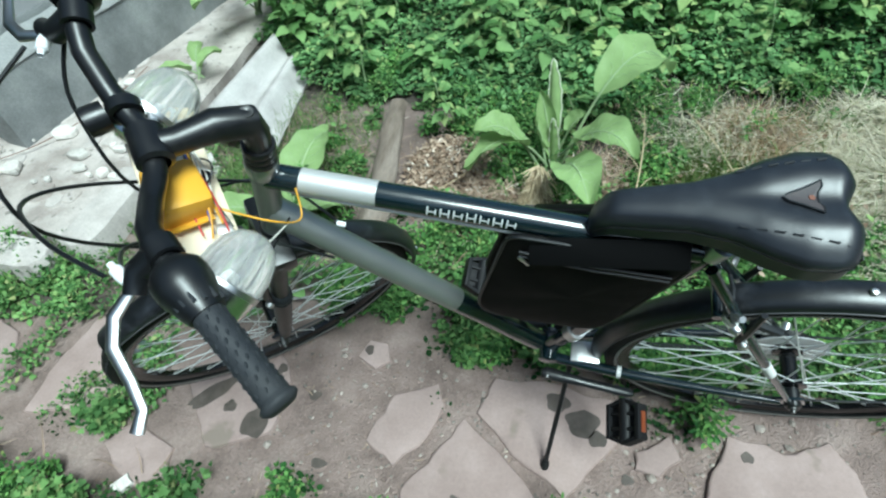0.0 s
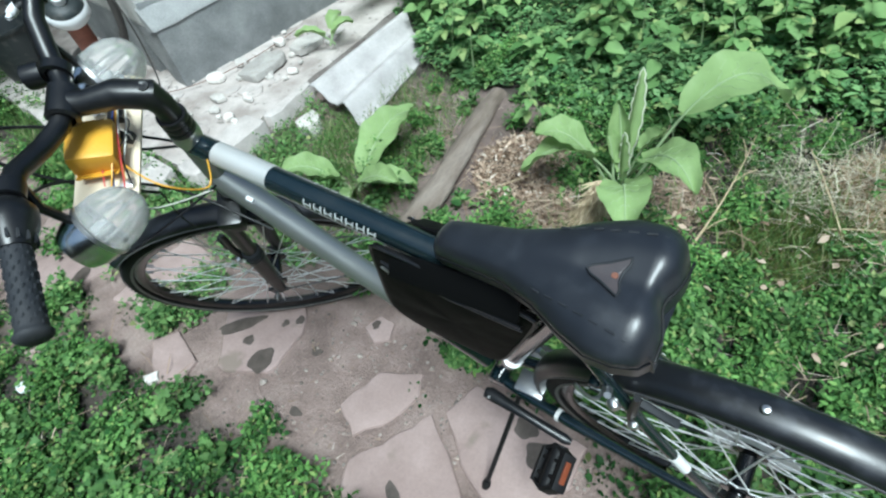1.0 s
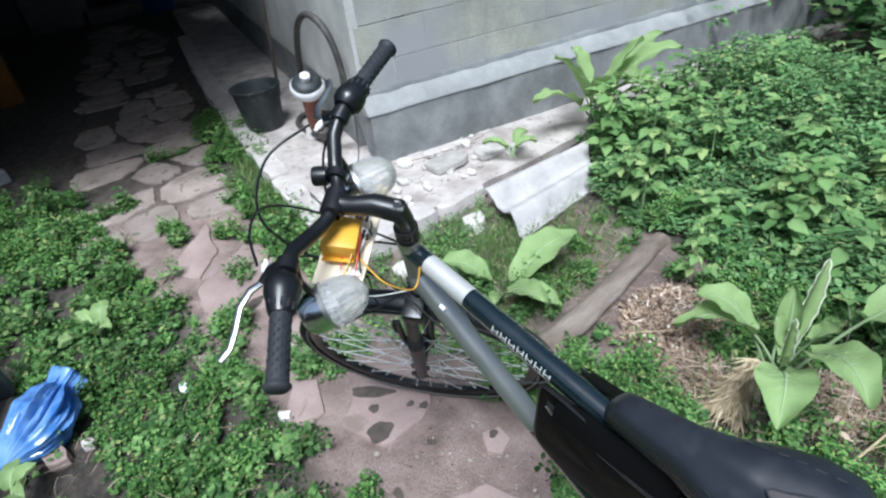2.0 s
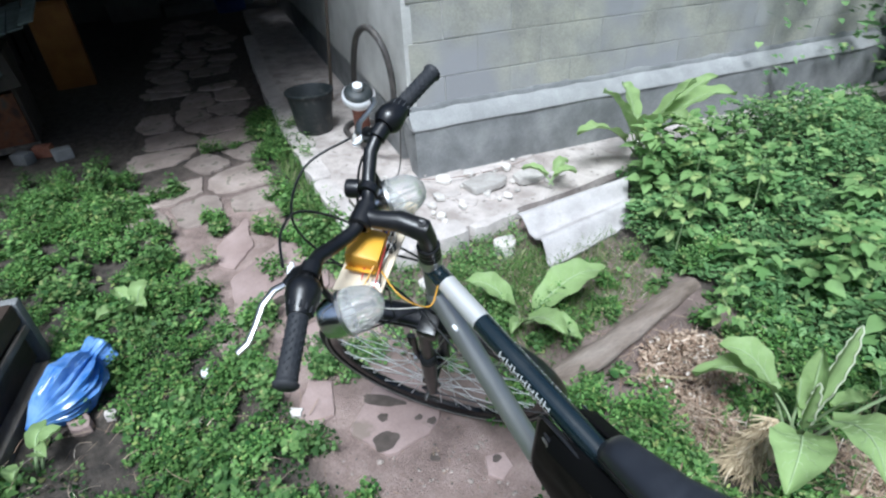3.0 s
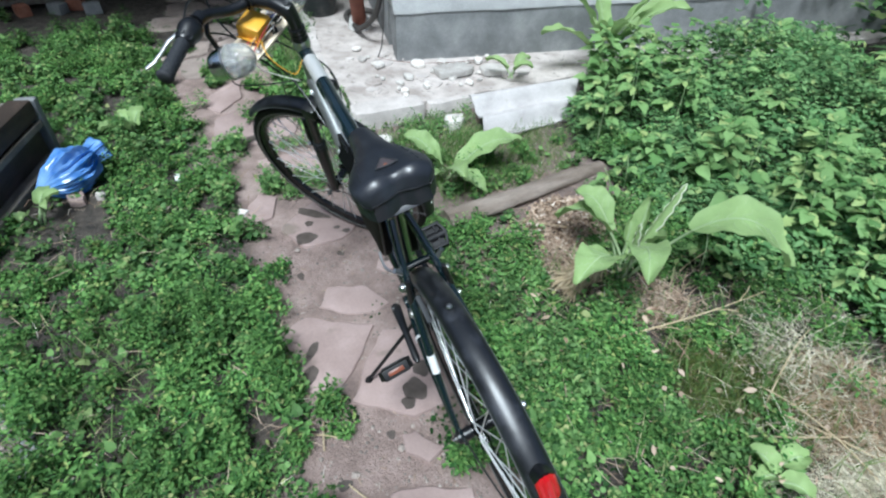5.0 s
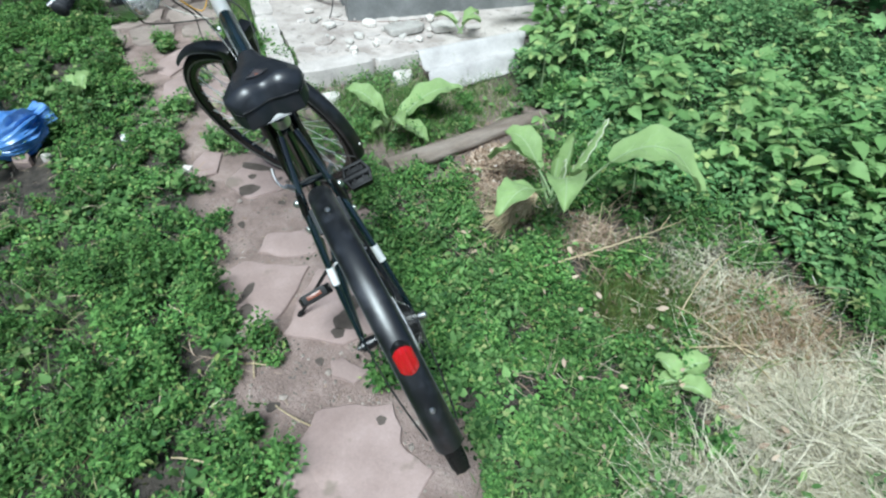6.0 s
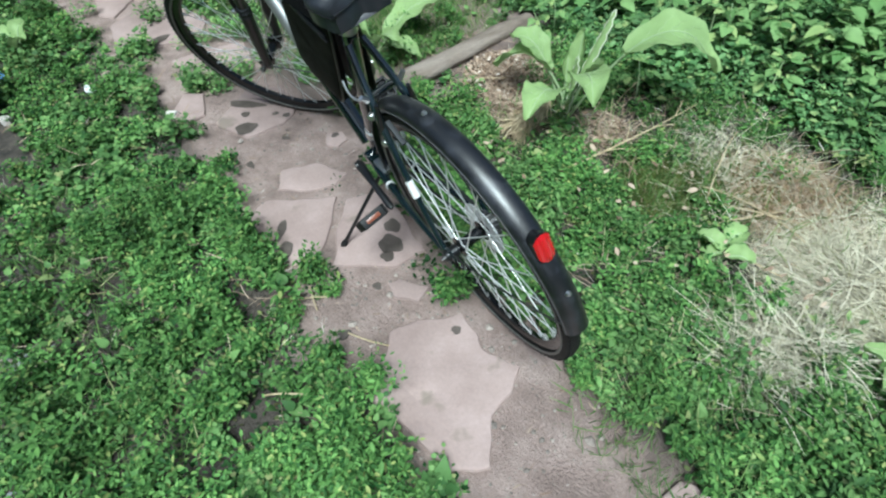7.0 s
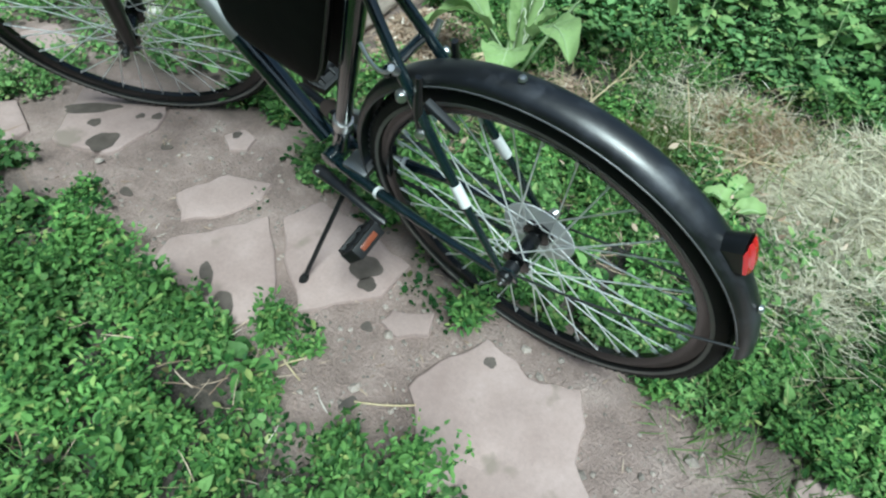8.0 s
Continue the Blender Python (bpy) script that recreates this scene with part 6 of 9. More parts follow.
# ---- blue carrier bag
def build_blue_bag():
    """A slack bag: long folds gathered into a tail at one end and a knotted ear at the other."""
    g = Geo()
    n, m = 90, 110
    axis = Vector((-0.33, 0.34, 0.0)).normalized()
    side = Vector((0.34, 0.33, 0.0)).normalized()
    verts = []
    for i in range(n + 1):
        t = i / n
        r = float(np.interp(t, [0, 0.08, 0.2, 0.45, 0.68, 0.78, 0.84, 0.93, 1.0], [0.004, 0.027, 0.068, 0.098, 0.076, 0.044, 0.047, 0.054, 0.006]))
        for j in range(m):
            a = 2 * pi * j / m
            ca, sa = cos(a), sin(a)
            fold = 0.16 * noise.noise((ca * 2.6, sa * 2.6, t * 1.4)) + 0.3 * (0.5 - abs(noise.noise((ca * 4.2, sa * 4.2, t * 1.1 + 5))) * 2) * 0.5 + 0.11 * (0.5 - abs(noise.noise((ca * 9, sa * 9, t * 2.4))) * 2)
            dent = 0.22 * noise.noise((ca * 1.4 + 7, sa * 1.4, t * 4.5))
            q = r * (1 + 1.2 * fold + dent)
            p = axis * (-0.19 + 0.38 * t + 0.02 * fold) + side * (q * ca * 1.05 + 0.02 * sin(5 * t)) + Vector((0, 0, q * sa * 0.95 + 0.066 + 0.025 * t))
            if p.z < 0.008:
                p.z = 0.008 + 0.1 * (p.z - 0.008)
            verts.append(p + Vector((-1.97, -1.075, 0.0)))
    faces = [(i * m + j, i * m + (j + 1) % m, (i + 1) * m + (j + 1) % m, (i + 1) * m + j) for i in range(n) for j in range(m)]
    cut = int(0.8 * n) * m
    ear = Geo().add(verts[cut:], [tuple(k - cut for k in q) for q in faces if min(q) >= cut])
    g.add(verts[:cut + m], [q for q in faces if max(q) < cut + m])
    bag = solid("carrier_bag", g, M["blue"], "crumpled blue plastic carrier bag lying in the grass", "bag", smooth=60)
    part("knotted_ear", ear, M["blue"], bag, "gathered end of the bag", 60)


build_blue_bag()
flat_stone("brick_piece", [(-1.88, -1.12), (-1.79, -1.1), (-1.78, -1.04), (-1.86, -1.05)], 0.0, 0.035, "broken pinkish brick beside the blue bag", 41, "flag")
flat_stone("rubble_stone", [(-1.83, -1.0), (-1.8, -1.0), (-1.79, -0.97), (-1.82, -0.965)], 0.0, 0.03, "small white stone beside the blue bag", 42, "curb")
flat_stone("paper_scrap", [(-1.84, -0.67), (-1.80, -0.68), (-1.775, -0.645), (-1.8, -0.635)], 0.03, 0.042, "small crumpled white scrap of paper in the grass", 43, "white_paint", (14, 10))
flat_stone("rubble_stone", [(-1.3, -1.42), (-1.27, -1.42), (-1.26, -1.38), (-1.29, -1.375)], 0.0, 0.04, "small white pebble by the boards", 44, "white_paint")
flat_stone("rubble_stone", [(-1.5, -0.45), (-1.46, -0.46), (-1.44, -0.43), (-1.47, -0.41)], 0.0, 0.018, "small pale stone on the path", 45)


flat_stone("concrete_slab", [(0.86, 0.31), (1.01, 0.54), (1.11, 0.66), (1.5, 0.55), (1.5, -0.05), (0.98, 0.1)], -0.02, 0.03, "smooth blue-grey concrete slab behind the path", 46, "slab_grey")


# ---- kennel under the trees, box behind it, the back of the yard
def build_kennel():
    k = thing("kennel", "low rusty kennel with a patched slat roof", "kennel")
    for y in (-1.93, -1.29):
        for x in (-5.55, -4.95):
            part("leg", Geo().box(Matrix.Translation((x, y, 0.14)), 0.06, 0.06, 0.28, 0.005), M["darkwood"], k)
    part("front", Geo().box(Matrix.Translation((-4.91, -1.61, 0.25)), 0.03, 0.67, 0.36, 0.004), M["rust"], k, "rusted sheet-metal front")
    part("front_patch", Geo().box(Matrix.Translation((-4.89, -1.82, 0.2)) @ pose(0, 0, 0, 2, 0, 0), 0.012, 0.18, 0.24, 0.003), M["darkwood"], k, "dark board patch")
    part("upper_front", Geo().box(Matrix.Translation((-4.86, -1.6, 0.53)) @ pose(0, 0, 0, 8, -12, 0), 0.02, 0.78, 0.22, 0.004), M["darkwood"], k, "dark board under the roof")
    part("tin_strip", Geo().box(Matrix.Translation((-4.845, -1.43, 0.6)) @ pose(0, 0, 0, 10, -12, 0), 0.012, 0.3, 0.14, 0.003), M["slate"], k, "grey tin strip")
    for y in (-1.27, -1.95):
        part("side", Geo().box(Matrix.Translation((-5.25, y, 0.36)), 0.66, 0.03, 0.62, 0.004), M["darkwood"], k)
    part("back", Geo().box(Matrix.Translation((-5.57, -1.61, 0.36)), 0.03, 0.66, 0.62, 0.004), M["darkwood"], k)
    part("sill", Geo().box(Matrix.Translation((-4.87, -1.61, 0.055)), 0.05, 0.72, 0.035, 0.004), M["plank"], k)
    rng = random.Random(12)
    for i in range(11):
        y = -1.99 + 0.094 * i
        m = Matrix.Translation((-5.12 + rng.uniform(-0.02, 0.02), y + 0.05, 0.66 + 0.0245 * i + rng.uniform(-0.006, 0.008))) @ pose(0, 0, 0, 12 + rng.uniform(-5, 5), 5 + rng.uniform(-2, 2), rng.uniform(-3, 3))
        part("roof_slat", Geo().box(m, 0.82 + rng.uniform(-0.04, 0.06), 0.092, 0.014, 0.003), M["slate"], k)
    for i, (x, y) in enumerate(((-4.78, -1.85), (-4.7, -1.6), (-4.68, -1.36), (-4.75, -1.24), (-4.6, -1.12))):
        g = Geo().box(Matrix.Translation((x, y, 0.04)) @ pose(0, 0, 0, 0, 0, 25 * i), 0.12, 0.09, 0.08, 0.01)
        solid("loose_brick", g, M["brick"] if i % 2 else M["plinth"], "loose brick lying in front of the kennel", "brick", "bricks by the kennel")


build_kennel()


def build_cupboard():
    c = thing("outdoor_cupboard", "ochre wooden cupboard with a dark top", "cupboard")
    part("body", Geo().box(Matrix.Translation((-6.86, -1.0, 0.4)), 0.42, 0.35, 0.8, 0.01), M["orange"], c)
    part("door", Geo().box(Matrix.Translation((-6.642, -1.0, 0.41)), 0.02, 0.3, 0.7, 0.006), M["orange"], c, "plain ochre door")
    part("top", Geo().box(Matrix.Translation((-6.84, -1.0, 0.825)), 0.52, 0.43, 0.05, 0.008), M["darkwood"], c, "dark wooden top")


build_cupboard()


def build_back():
    fence = thing("slat_fence", "dark wooden slat fence behind the kennel", "fence")
    slat = Geo().box(Matrix(), 0.025, 0.085, 1.9, 0.004).mesh("slat", M["darkwood"])
    rng = random.Random(4)
    for i in range(34):
        ob = new("slat", slat)
        ob.parent = fence
        ob.matrix_local = Matrix.Translation((-8.4 + rng.uniform(-0.01, 0.01), -5.2 + 0.12 * i, 0.93 + rng.uniform(-0.04, 0.04)))
    for z in (0.4, 1.5):
        part("rail", Geo().box(Matrix.Translation((-8.44, -3.2, z)), 0.04, 4.2, 0.07, 0.004), M["darkwood"], fence)
    g = Geo()
    # far outbuilding with a doorway
    for y0, y1, z0, z1 in ((-6.0, 0.42, 0, 3.2), (1.55, 6, 0, 3.2), (0.42, 1.55, 2.1, 3.2)):
        g.box(Matrix.Translation((-11.0, (y0 + y1) / 2, (z0 + z1) / 2)), 0.3, y1 - y0, z1 - z0)
    solid("wall_back", g, M["greywall"], "grey rendered wall of an outbuilding in deep shade", "wall", kind="structure")
    solid("pillar", Geo().box(Matrix.Translation((-10.6, -0.1, 1.6)), 0.45, 0.75, 3.2, 0.03), M["greywall"], "grey rendered pillar beside the doorway", "pillar", kind="structure")
    solid("step", Geo().box(Matrix.Translation((-10.55, 1.0, 0.08)), 0.6, 1.4, 0.16, 0.02), M["greywall"], "worn concrete doorstep", "step", kind="structure")
    g = Geo().box(Matrix.Translation((-12.6, 1.0, 1.3)), 0.1, 3.0, 2.6)
    g.box(Matrix.Translation((-11.8, -0.3, 1.3)), 1.6, 0.1, 2.6)
    g.box(Matrix.Translation((-11.8, 2.3, 1.3)), 1.6, 0.1, 2.6)
    g.box(Matrix.Translation((-11.8, 1.0, 2.65)), 1.7, 3.0, 0.1)
    solid("wall_inner", g, M["darkwood"], "dark room behind the doorway", "wall", kind="structure")
    solid("wall_left", Geo().box(Matrix.Translation((-7.0, -5.4, 1.2)), 9.0, 0.2, 2.4), M["darkwood"], "dark board wall closing the shaded yard", "wall", kind="structure")
    # Two roofs out of view, added to keep the far end dark.
    solid("porch_roof", Geo().box(Matrix.Translation((-9.4, -2.3, 2.45)), 3.4, 7.4, 0.08), M["darkwood"], "unseen dark boarded roof added to shade the far end of the yard", "roof", kind="structure")
    solid("porch_roof", Geo().box(Matrix.Translation((-10.5, 4.0, 2.5)), 1.4, 5.0, 0.08), M["darkwood"], "unseen dark boarded roof added behind the house", "roof", kind="structure")
    # plain board fences that close the garden behind the camera
    g = Geo().box(Matrix.Translation((6.5, 1.0, 1.4)), 0.1, 15.0, 2.8)
    solid("wall_right", g, M["darkwood"], "plain board fence closing the garden", "wall", kind="structure")
    g = Geo().box(Matrix.Translation((2.0, -6.0, 1.4)), 9.0, 0.1, 2.8)
    solid("wall_front", g, M["darkwood"], "plain board fence closing the garden", "wall", kind="structure")
    b = thing("barrel", "dark blue barrel beside the doorway", "barrel")
    part("body", Geo().lathe((-9.9, 1.25, 0.0), (0, 0, 1), [(0, 0), (0, 0.2), (0.03, 0.22), (0.25, 0.235), (0.5, 0.22), (0.52, 0.2), (0.52, 0)], 28), M["bluepaint"], b)


build_back()


# ---- blue bucket on a stump at the back of the garden bed
solid("stump", Geo().tube([(-1.3, 3.72, -0.05), (-1.3, 3.72, 0.3), (-1.29, 3.71, 0.64)], [0.11, 0.1, 0.1], 14), M["bark"], "grey wooden stump standing in the bed", "stump")
bucket_ = thing("bucket", "small bright blue plastic bucket on a stump", "bucket")
part("body", Geo().lathe((-1.3, 3.72, 0.64), (0, 0, 1), [(0, 0), (0, 0.07), (0.006, 0.075), (0.17, 0.095), (0.172, 0.103), (0.18, 0.103), (0.182, 0.097), (0.02, 0.07), (0.02, 0)], 28), M["blue_plastic"], bucket_)

# ---- plants
def leaf_shape(kind):
    """One leaf, 1 long, along +y: points and faces of four corners."""
    if kind == "lance":
        v = [(0, 0, 0), (0.19, 0.28, 0.06), (0.2, 0.6, 0.05), (0, 1.0, -0.1), (-0.2, 0.6, 0.05), (-0.19, 0.28, 0.06)]
        f = [(0, 1, 2, 3), (0, 3, 4, 5)]
    elif kind == "ovate":
        v = [(0, 0, 0), (0.24, 0.02, 0.05), (0.36, 0.26, 0.09), (0.3, 0.52, 0.07), (0.16, 0.78, 0.0), (0, 1.05, -0.12), (-0.16, 0.78, 0.0), (-0.3, 0.52, 0.07), (-0.36, 0.26, 0.09), (-0.24, 0.02, 0.05), (0, 0.3, 0.01), (0, 0.65, 0.0)]
        f = [(0, 1, 2, 10), (10, 2, 3, 11), (11, 3, 4, 5), (0, 10, 8, 9), (10, 11, 7, 8), (11, 5, 6, 7)]
    elif kind == "straw":
        v = [(-0.5, 0, 0), (0.5, 0, 0), (0.5, 0.25, 0.09), (-0.5, 0.25, 0.09), (0.45, 0.5, 0.13), (-0.45, 0.5, 0.13), (0.35, 0.75, 0.1), (-0.35, 0.75, 0.1), (0.05, 1, 0.0), (-0.05, 1, 0.0)]
        f = [(0, 1, 2, 3), (3, 2, 4, 5), (5, 4, 6, 7), (7, 6, 8, 9)]
    elif kind == "oval":
        v = [(0, 0, 0), (0.27, 0.3, 0.05), (0.3, 0.6, 0.05), (0, 1.0, -0.06), (-0.3, 0.6, 0.05), (-0.27, 0.3, 0.05)]
        f = [(0, 1, 2, 3), (0, 3, 4, 5)]
    elif kind == "round":
        v = [(0, 0, 0), (0.38, 0.22, 0.05), (0.45, 0.62, 0.07), (0, 0.95, 0.0), (-0.45, 0.62, 0.07), (-0.38, 0.22, 0.05)]
        f = [(0, 1, 2, 3), (0, 3, 4, 5)]
    elif kind == "lobed":
        v = [(0, 0, 0), (0.3, -0.06, 0.04), (0.55, 0.3, 0.07), (0.27, 0.36, 0.04), (0.42, 0.72, 0.03), (0.17, 0.66, 0.02), (0, 1.05, -0.08),
             (-0.17, 0.66, 0.02), (-0.42, 0.72, 0.03), (-0.27, 0.36, 0.04), (-0.55, 0.3, 0.07), (-0.3, -0.06, 0.04), (0, 0.4, 0)]
        f = [(0, 1, 2, 3), (0, 3, 4, 12), (12, 4, 5, 6), (0, 9, 10, 11), (0, 12, 8, 9), (12, 6, 7, 8)]
    else:
        v = [(-0.5, 0, 0), (0.5, 0, 0), (0.42, 0.4, 0.06), (-0.42, 0.4, 0.06), (0.26, 0.75, 0.06), (-0.26, 0.75, 0.06), (0.03, 1, 0), (-0.03, 1, 0)]
        f = [(0, 1, 2, 3), (3, 2, 4, 5), (5, 4, 6, 7)]
    return np.array(v, float), np.array(f, int)


def scatter_leaves(shape, at, yaw, tilt, size, width=None, roll=None):
    """Many leaves as arrays: at (n, 3), the way they point, how far they rise from level, and their length."""
    v, f = leaf_shape(shape)
    n = len(at)
    w = size if width is None else width
    p = np.repeat(v[None], n, 0)
    p[:, :, 0] *= w[:, None]
    p[:, :, 1] *= size[:, None]
    p[:, :, 2] *= size[:, None]
    if roll is not None:
        c, s = np.cos(roll)[:, None], np.sin(roll)[:, None]
        x, z = p[:, :, 0].copy(), p[:, :, 2].copy()
        p[:, :, 0], p[:, :, 2] = c * x + s * z, -s * x + c * z
    c, s = np.cos(tilt)[:, None], np.sin(tilt)[:, None]
    y, z = p[:, :, 1].copy(), p[:, :, 2].copy()
    p[:, :, 1], p[:, :, 2] = c * y - s * z, s * y + c * z
    c, s = np.cos(yaw)[:, None], np.sin(yaw)[:, None]
    x, y = p[:, :, 0].copy(), p[:, :, 1].copy()
    p[:, :, 0], p[:, :, 1] = c * x - s * y, s * x + c * y
    p += at[:, None, :]
    k = len(v)
    faces = (f[None] + (np.arange(n) * k)[:, None, None]).reshape(-1, 4)
    return p.reshape(-1, 3), faces


def join_arrays(parts):
    vs, fs, off = [], [], 0
    for v, f in parts:
        vs.append(v)
        fs.append(f + off)
        off += len(v)
    return np.concatenate(vs), np.concatenate(fs)


def cover(x, y):
    """How thickly low weeds stand, 0 to 1."""
    left, right = span(x, PATH_LEFT), span(x, PATH_RIGHT)
    rough = 0.09 * (field(x, y, 5.0) - 0.5) + 0.07 * (field(x, y, 13.0, 3) - 0.5)
    d = np.maximum(left - y, y - right) + rough
    c = np.clip(d / 0.05, 0, 1)
    patch = field(x, y, 2.4, 9.0) * 0.6 + field(x, y, 6.5, 4.0) * 0.4
    thin = np.where(y < left, np.clip((patch - 0.33) / 0.16, 0.05, 1), np.clip((patch - 0.2) / 0.16, 0.1, 1))
    thin = np.where((x > -0.7) & (y < left), np.maximum(thin, 0.6), thin)
    thin = np.where((x < -1.15) & (y < left), np.clip((patch - 0.43) / 0.13, 0.12, 1), thin)
    thin = np.where((x < -2.2) & (y < left), np.maximum(thin, 0.6), thin)
    c = c * thin
    # tufts in the joints of the paving
    tuft = np.clip((field(x, y, 7.0, 21.0) - 0.72) / 0.08, 0, 1) * (x < -1.35) * (d < 0)
    c = np.maximum(c, tuft)
    for cx, cy, rx, ry in ((0.08, -0.5, 0.3, 0.12), (0.45, -0.55, 0.25, 0.15), (-2.3, 0.12, 0.3, 0.1), (-1.95, 0.12, 0.14, 0.12), (-2.3, -0.02, 0.16, 0.06), (-1.71, -0.25, 0.07, 0.07), (-1.96, -0.4, 0.06, 0.06), (-1.32, -0.42, 0.08, 0.06), (-1.68, -0.52, 0.12, 0.07), (-1.03, -0.37, 0.05, 0.04), (-0.71, 0.08, 0.1, 0.06), (-0.73, -0.17, 0.035, 0.1), (-0.36, -0.34, 0.05, 0.07), (-0.17, -0.06, 0.1, 0.05), (-0.08, -0.2, 0.03, 0.06), (-1.5, -0.22, 0.06, 0.06), (-1.72, -0.3, 0.11, 0.05), (-1.97, -0.14, 0.05, 0.12), (-1.62, 0.05, 0.1, 0.08), (-2.2, -0.62, 0.3, 0.1), (-1.42, -0.5, 0.2, 0.07)):
        c = np.maximum(c, 0.8 * (((x - cx) / rx) ** 2 + ((y - cy) / ry) ** 2 < 1))
    # bare: apron, house, boards, log, hay, straw
    c = c * ~((x < -2.03) & (y > 0.24 + np.clip(-2.9 - x, 0, 9) * 0.15))
    c = c * ~((x > -2.5) & (x < -0.7) & (y < -1.175 - 0.296 * (x + 2.23)) & (y > -2.4))
    c = np.where(((x - 0.64) / 0.3) ** 2 + ((y - 1.0) / 0.38) ** 2 < 1, c * 0.1, c)
    c = np.where(((x - 0.46) / 0.2) ** 2 + ((y - 0.84) / 0.22) ** 2 < 1 + 0.8 * (field(x, y, 7.0, 44.0) - 0.5), c * 0.12, c)
    c = np.where(((x - 0.52) / 0.12) ** 2 + ((y - 0.5) / 0.15) ** 2 < 1, c * 0.3, c)
    c = c * ~((x > 0.94) & (y > 0.12) & (y < 0.6) & (x < 1.5))
    c = np.where(((x + 0.93) / 0.2) ** 2 + ((y - 0.8) / 0.2) ** 2 < 1, c * 0.05, c)
    c = np.where(((x + 1.13) / 0.11) ** 2 + ((y - 0.8) / 0.5) ** 2 < 1, c * 0.02, c)
    c = np.where((x > -0.35) & (x < 0.5) & (y > 0.62) & (y < 1.5), c * 0.45, c)
    c = np.where(((x - 0.18) / 0.19) ** 2 + ((y - 1.04) / 0.24) ** 2 < 1 + 0.8 * (field(x, y, 6.0, 17.0) - 0.5), c * 0.15, c)
    c = np.where((x < -1.15) & (x > -2.03) & (y > 0.1) & (y < 1.2), c * (0.3 + 0.4 * np.clip((field(x, y, 7.0, 52.0) - 0.4) / 0.2, 0, 1)), c)
    c = np.where((x < -0.2) & (x > -0.9) & (y < -1.18), c * 0.35, c)
    for cx, cy, rx, ry, k in ((-0.02, 0.76, 0.17, 0.15, 0.12), (-0.62, 0.62, 0.2, 0.12, 0.15), (-0.35, 0.82, 0.13, 0.12, 0.2), (0.1, 1.0, 0.2, 0.16, 0.15), (-0.85, 0.55, 0.2, 0.12, 0.5)):
        c = np.where(((x - cx) / rx) ** 2 + ((y - cy) / ry) ** 2 < 1 + 0.9 * (field(x, y, 7.0, 44.0 + cx) - 0.5), c * k, c)
    # trodden earth along the boards
    far = np.clip((left - y - 0.3) / 0.2, 0, 1) * (x > -2.0) * (x < 0.5) * np.clip((-0.35 - x) / 0.3 + 0.3, 0.3, 1)
    patchy = np.clip((field(x, y, 3.2, 33.0) * 0.55 + field(x, y, 8.0, 12.0) * 0.45 - 0.47) / 0.1, 0, 1)
    c = c * (1 - far * (0.68 - 0.6 * patchy))
    low = (x > -2.0) & (x < -0.3) & (y < -0.78) & (y > -1.155 - 0.296 * (x + 2.23))
    c = np.where(low, np.maximum(c, 0.4 * np.clip((field(x, y, 6.0, 81.0) - 0.45) / 0.2, 0, 1)), c)
    c = np.where(((x + 0.58) / 0.24) ** 2 + ((y + 1.32) / 0.2) ** 2 < 1 + 1.2 * (field(x, y, 8.0, 19.0) - 0.5), c * 0.18, c)
    # bare shaded earth in front of the kennel
    c = np.where((x < -3.5) & (y < 0.0), c * np.clip(1.0 + (x + 3.7 + 0.5 * (field(x, y, 2.5, 66.0) - 0.5)) / 0.55, 0.04, 1), c)
    return np.clip(c, 0, 1)


def earth(x, y):
    """The height of the earth for arrays, near enough."""
    return np.where(y > 0.5, 0.05 * np.clip((y - 0.5) / 1.2, 0, 1), 0.0) - 0.004


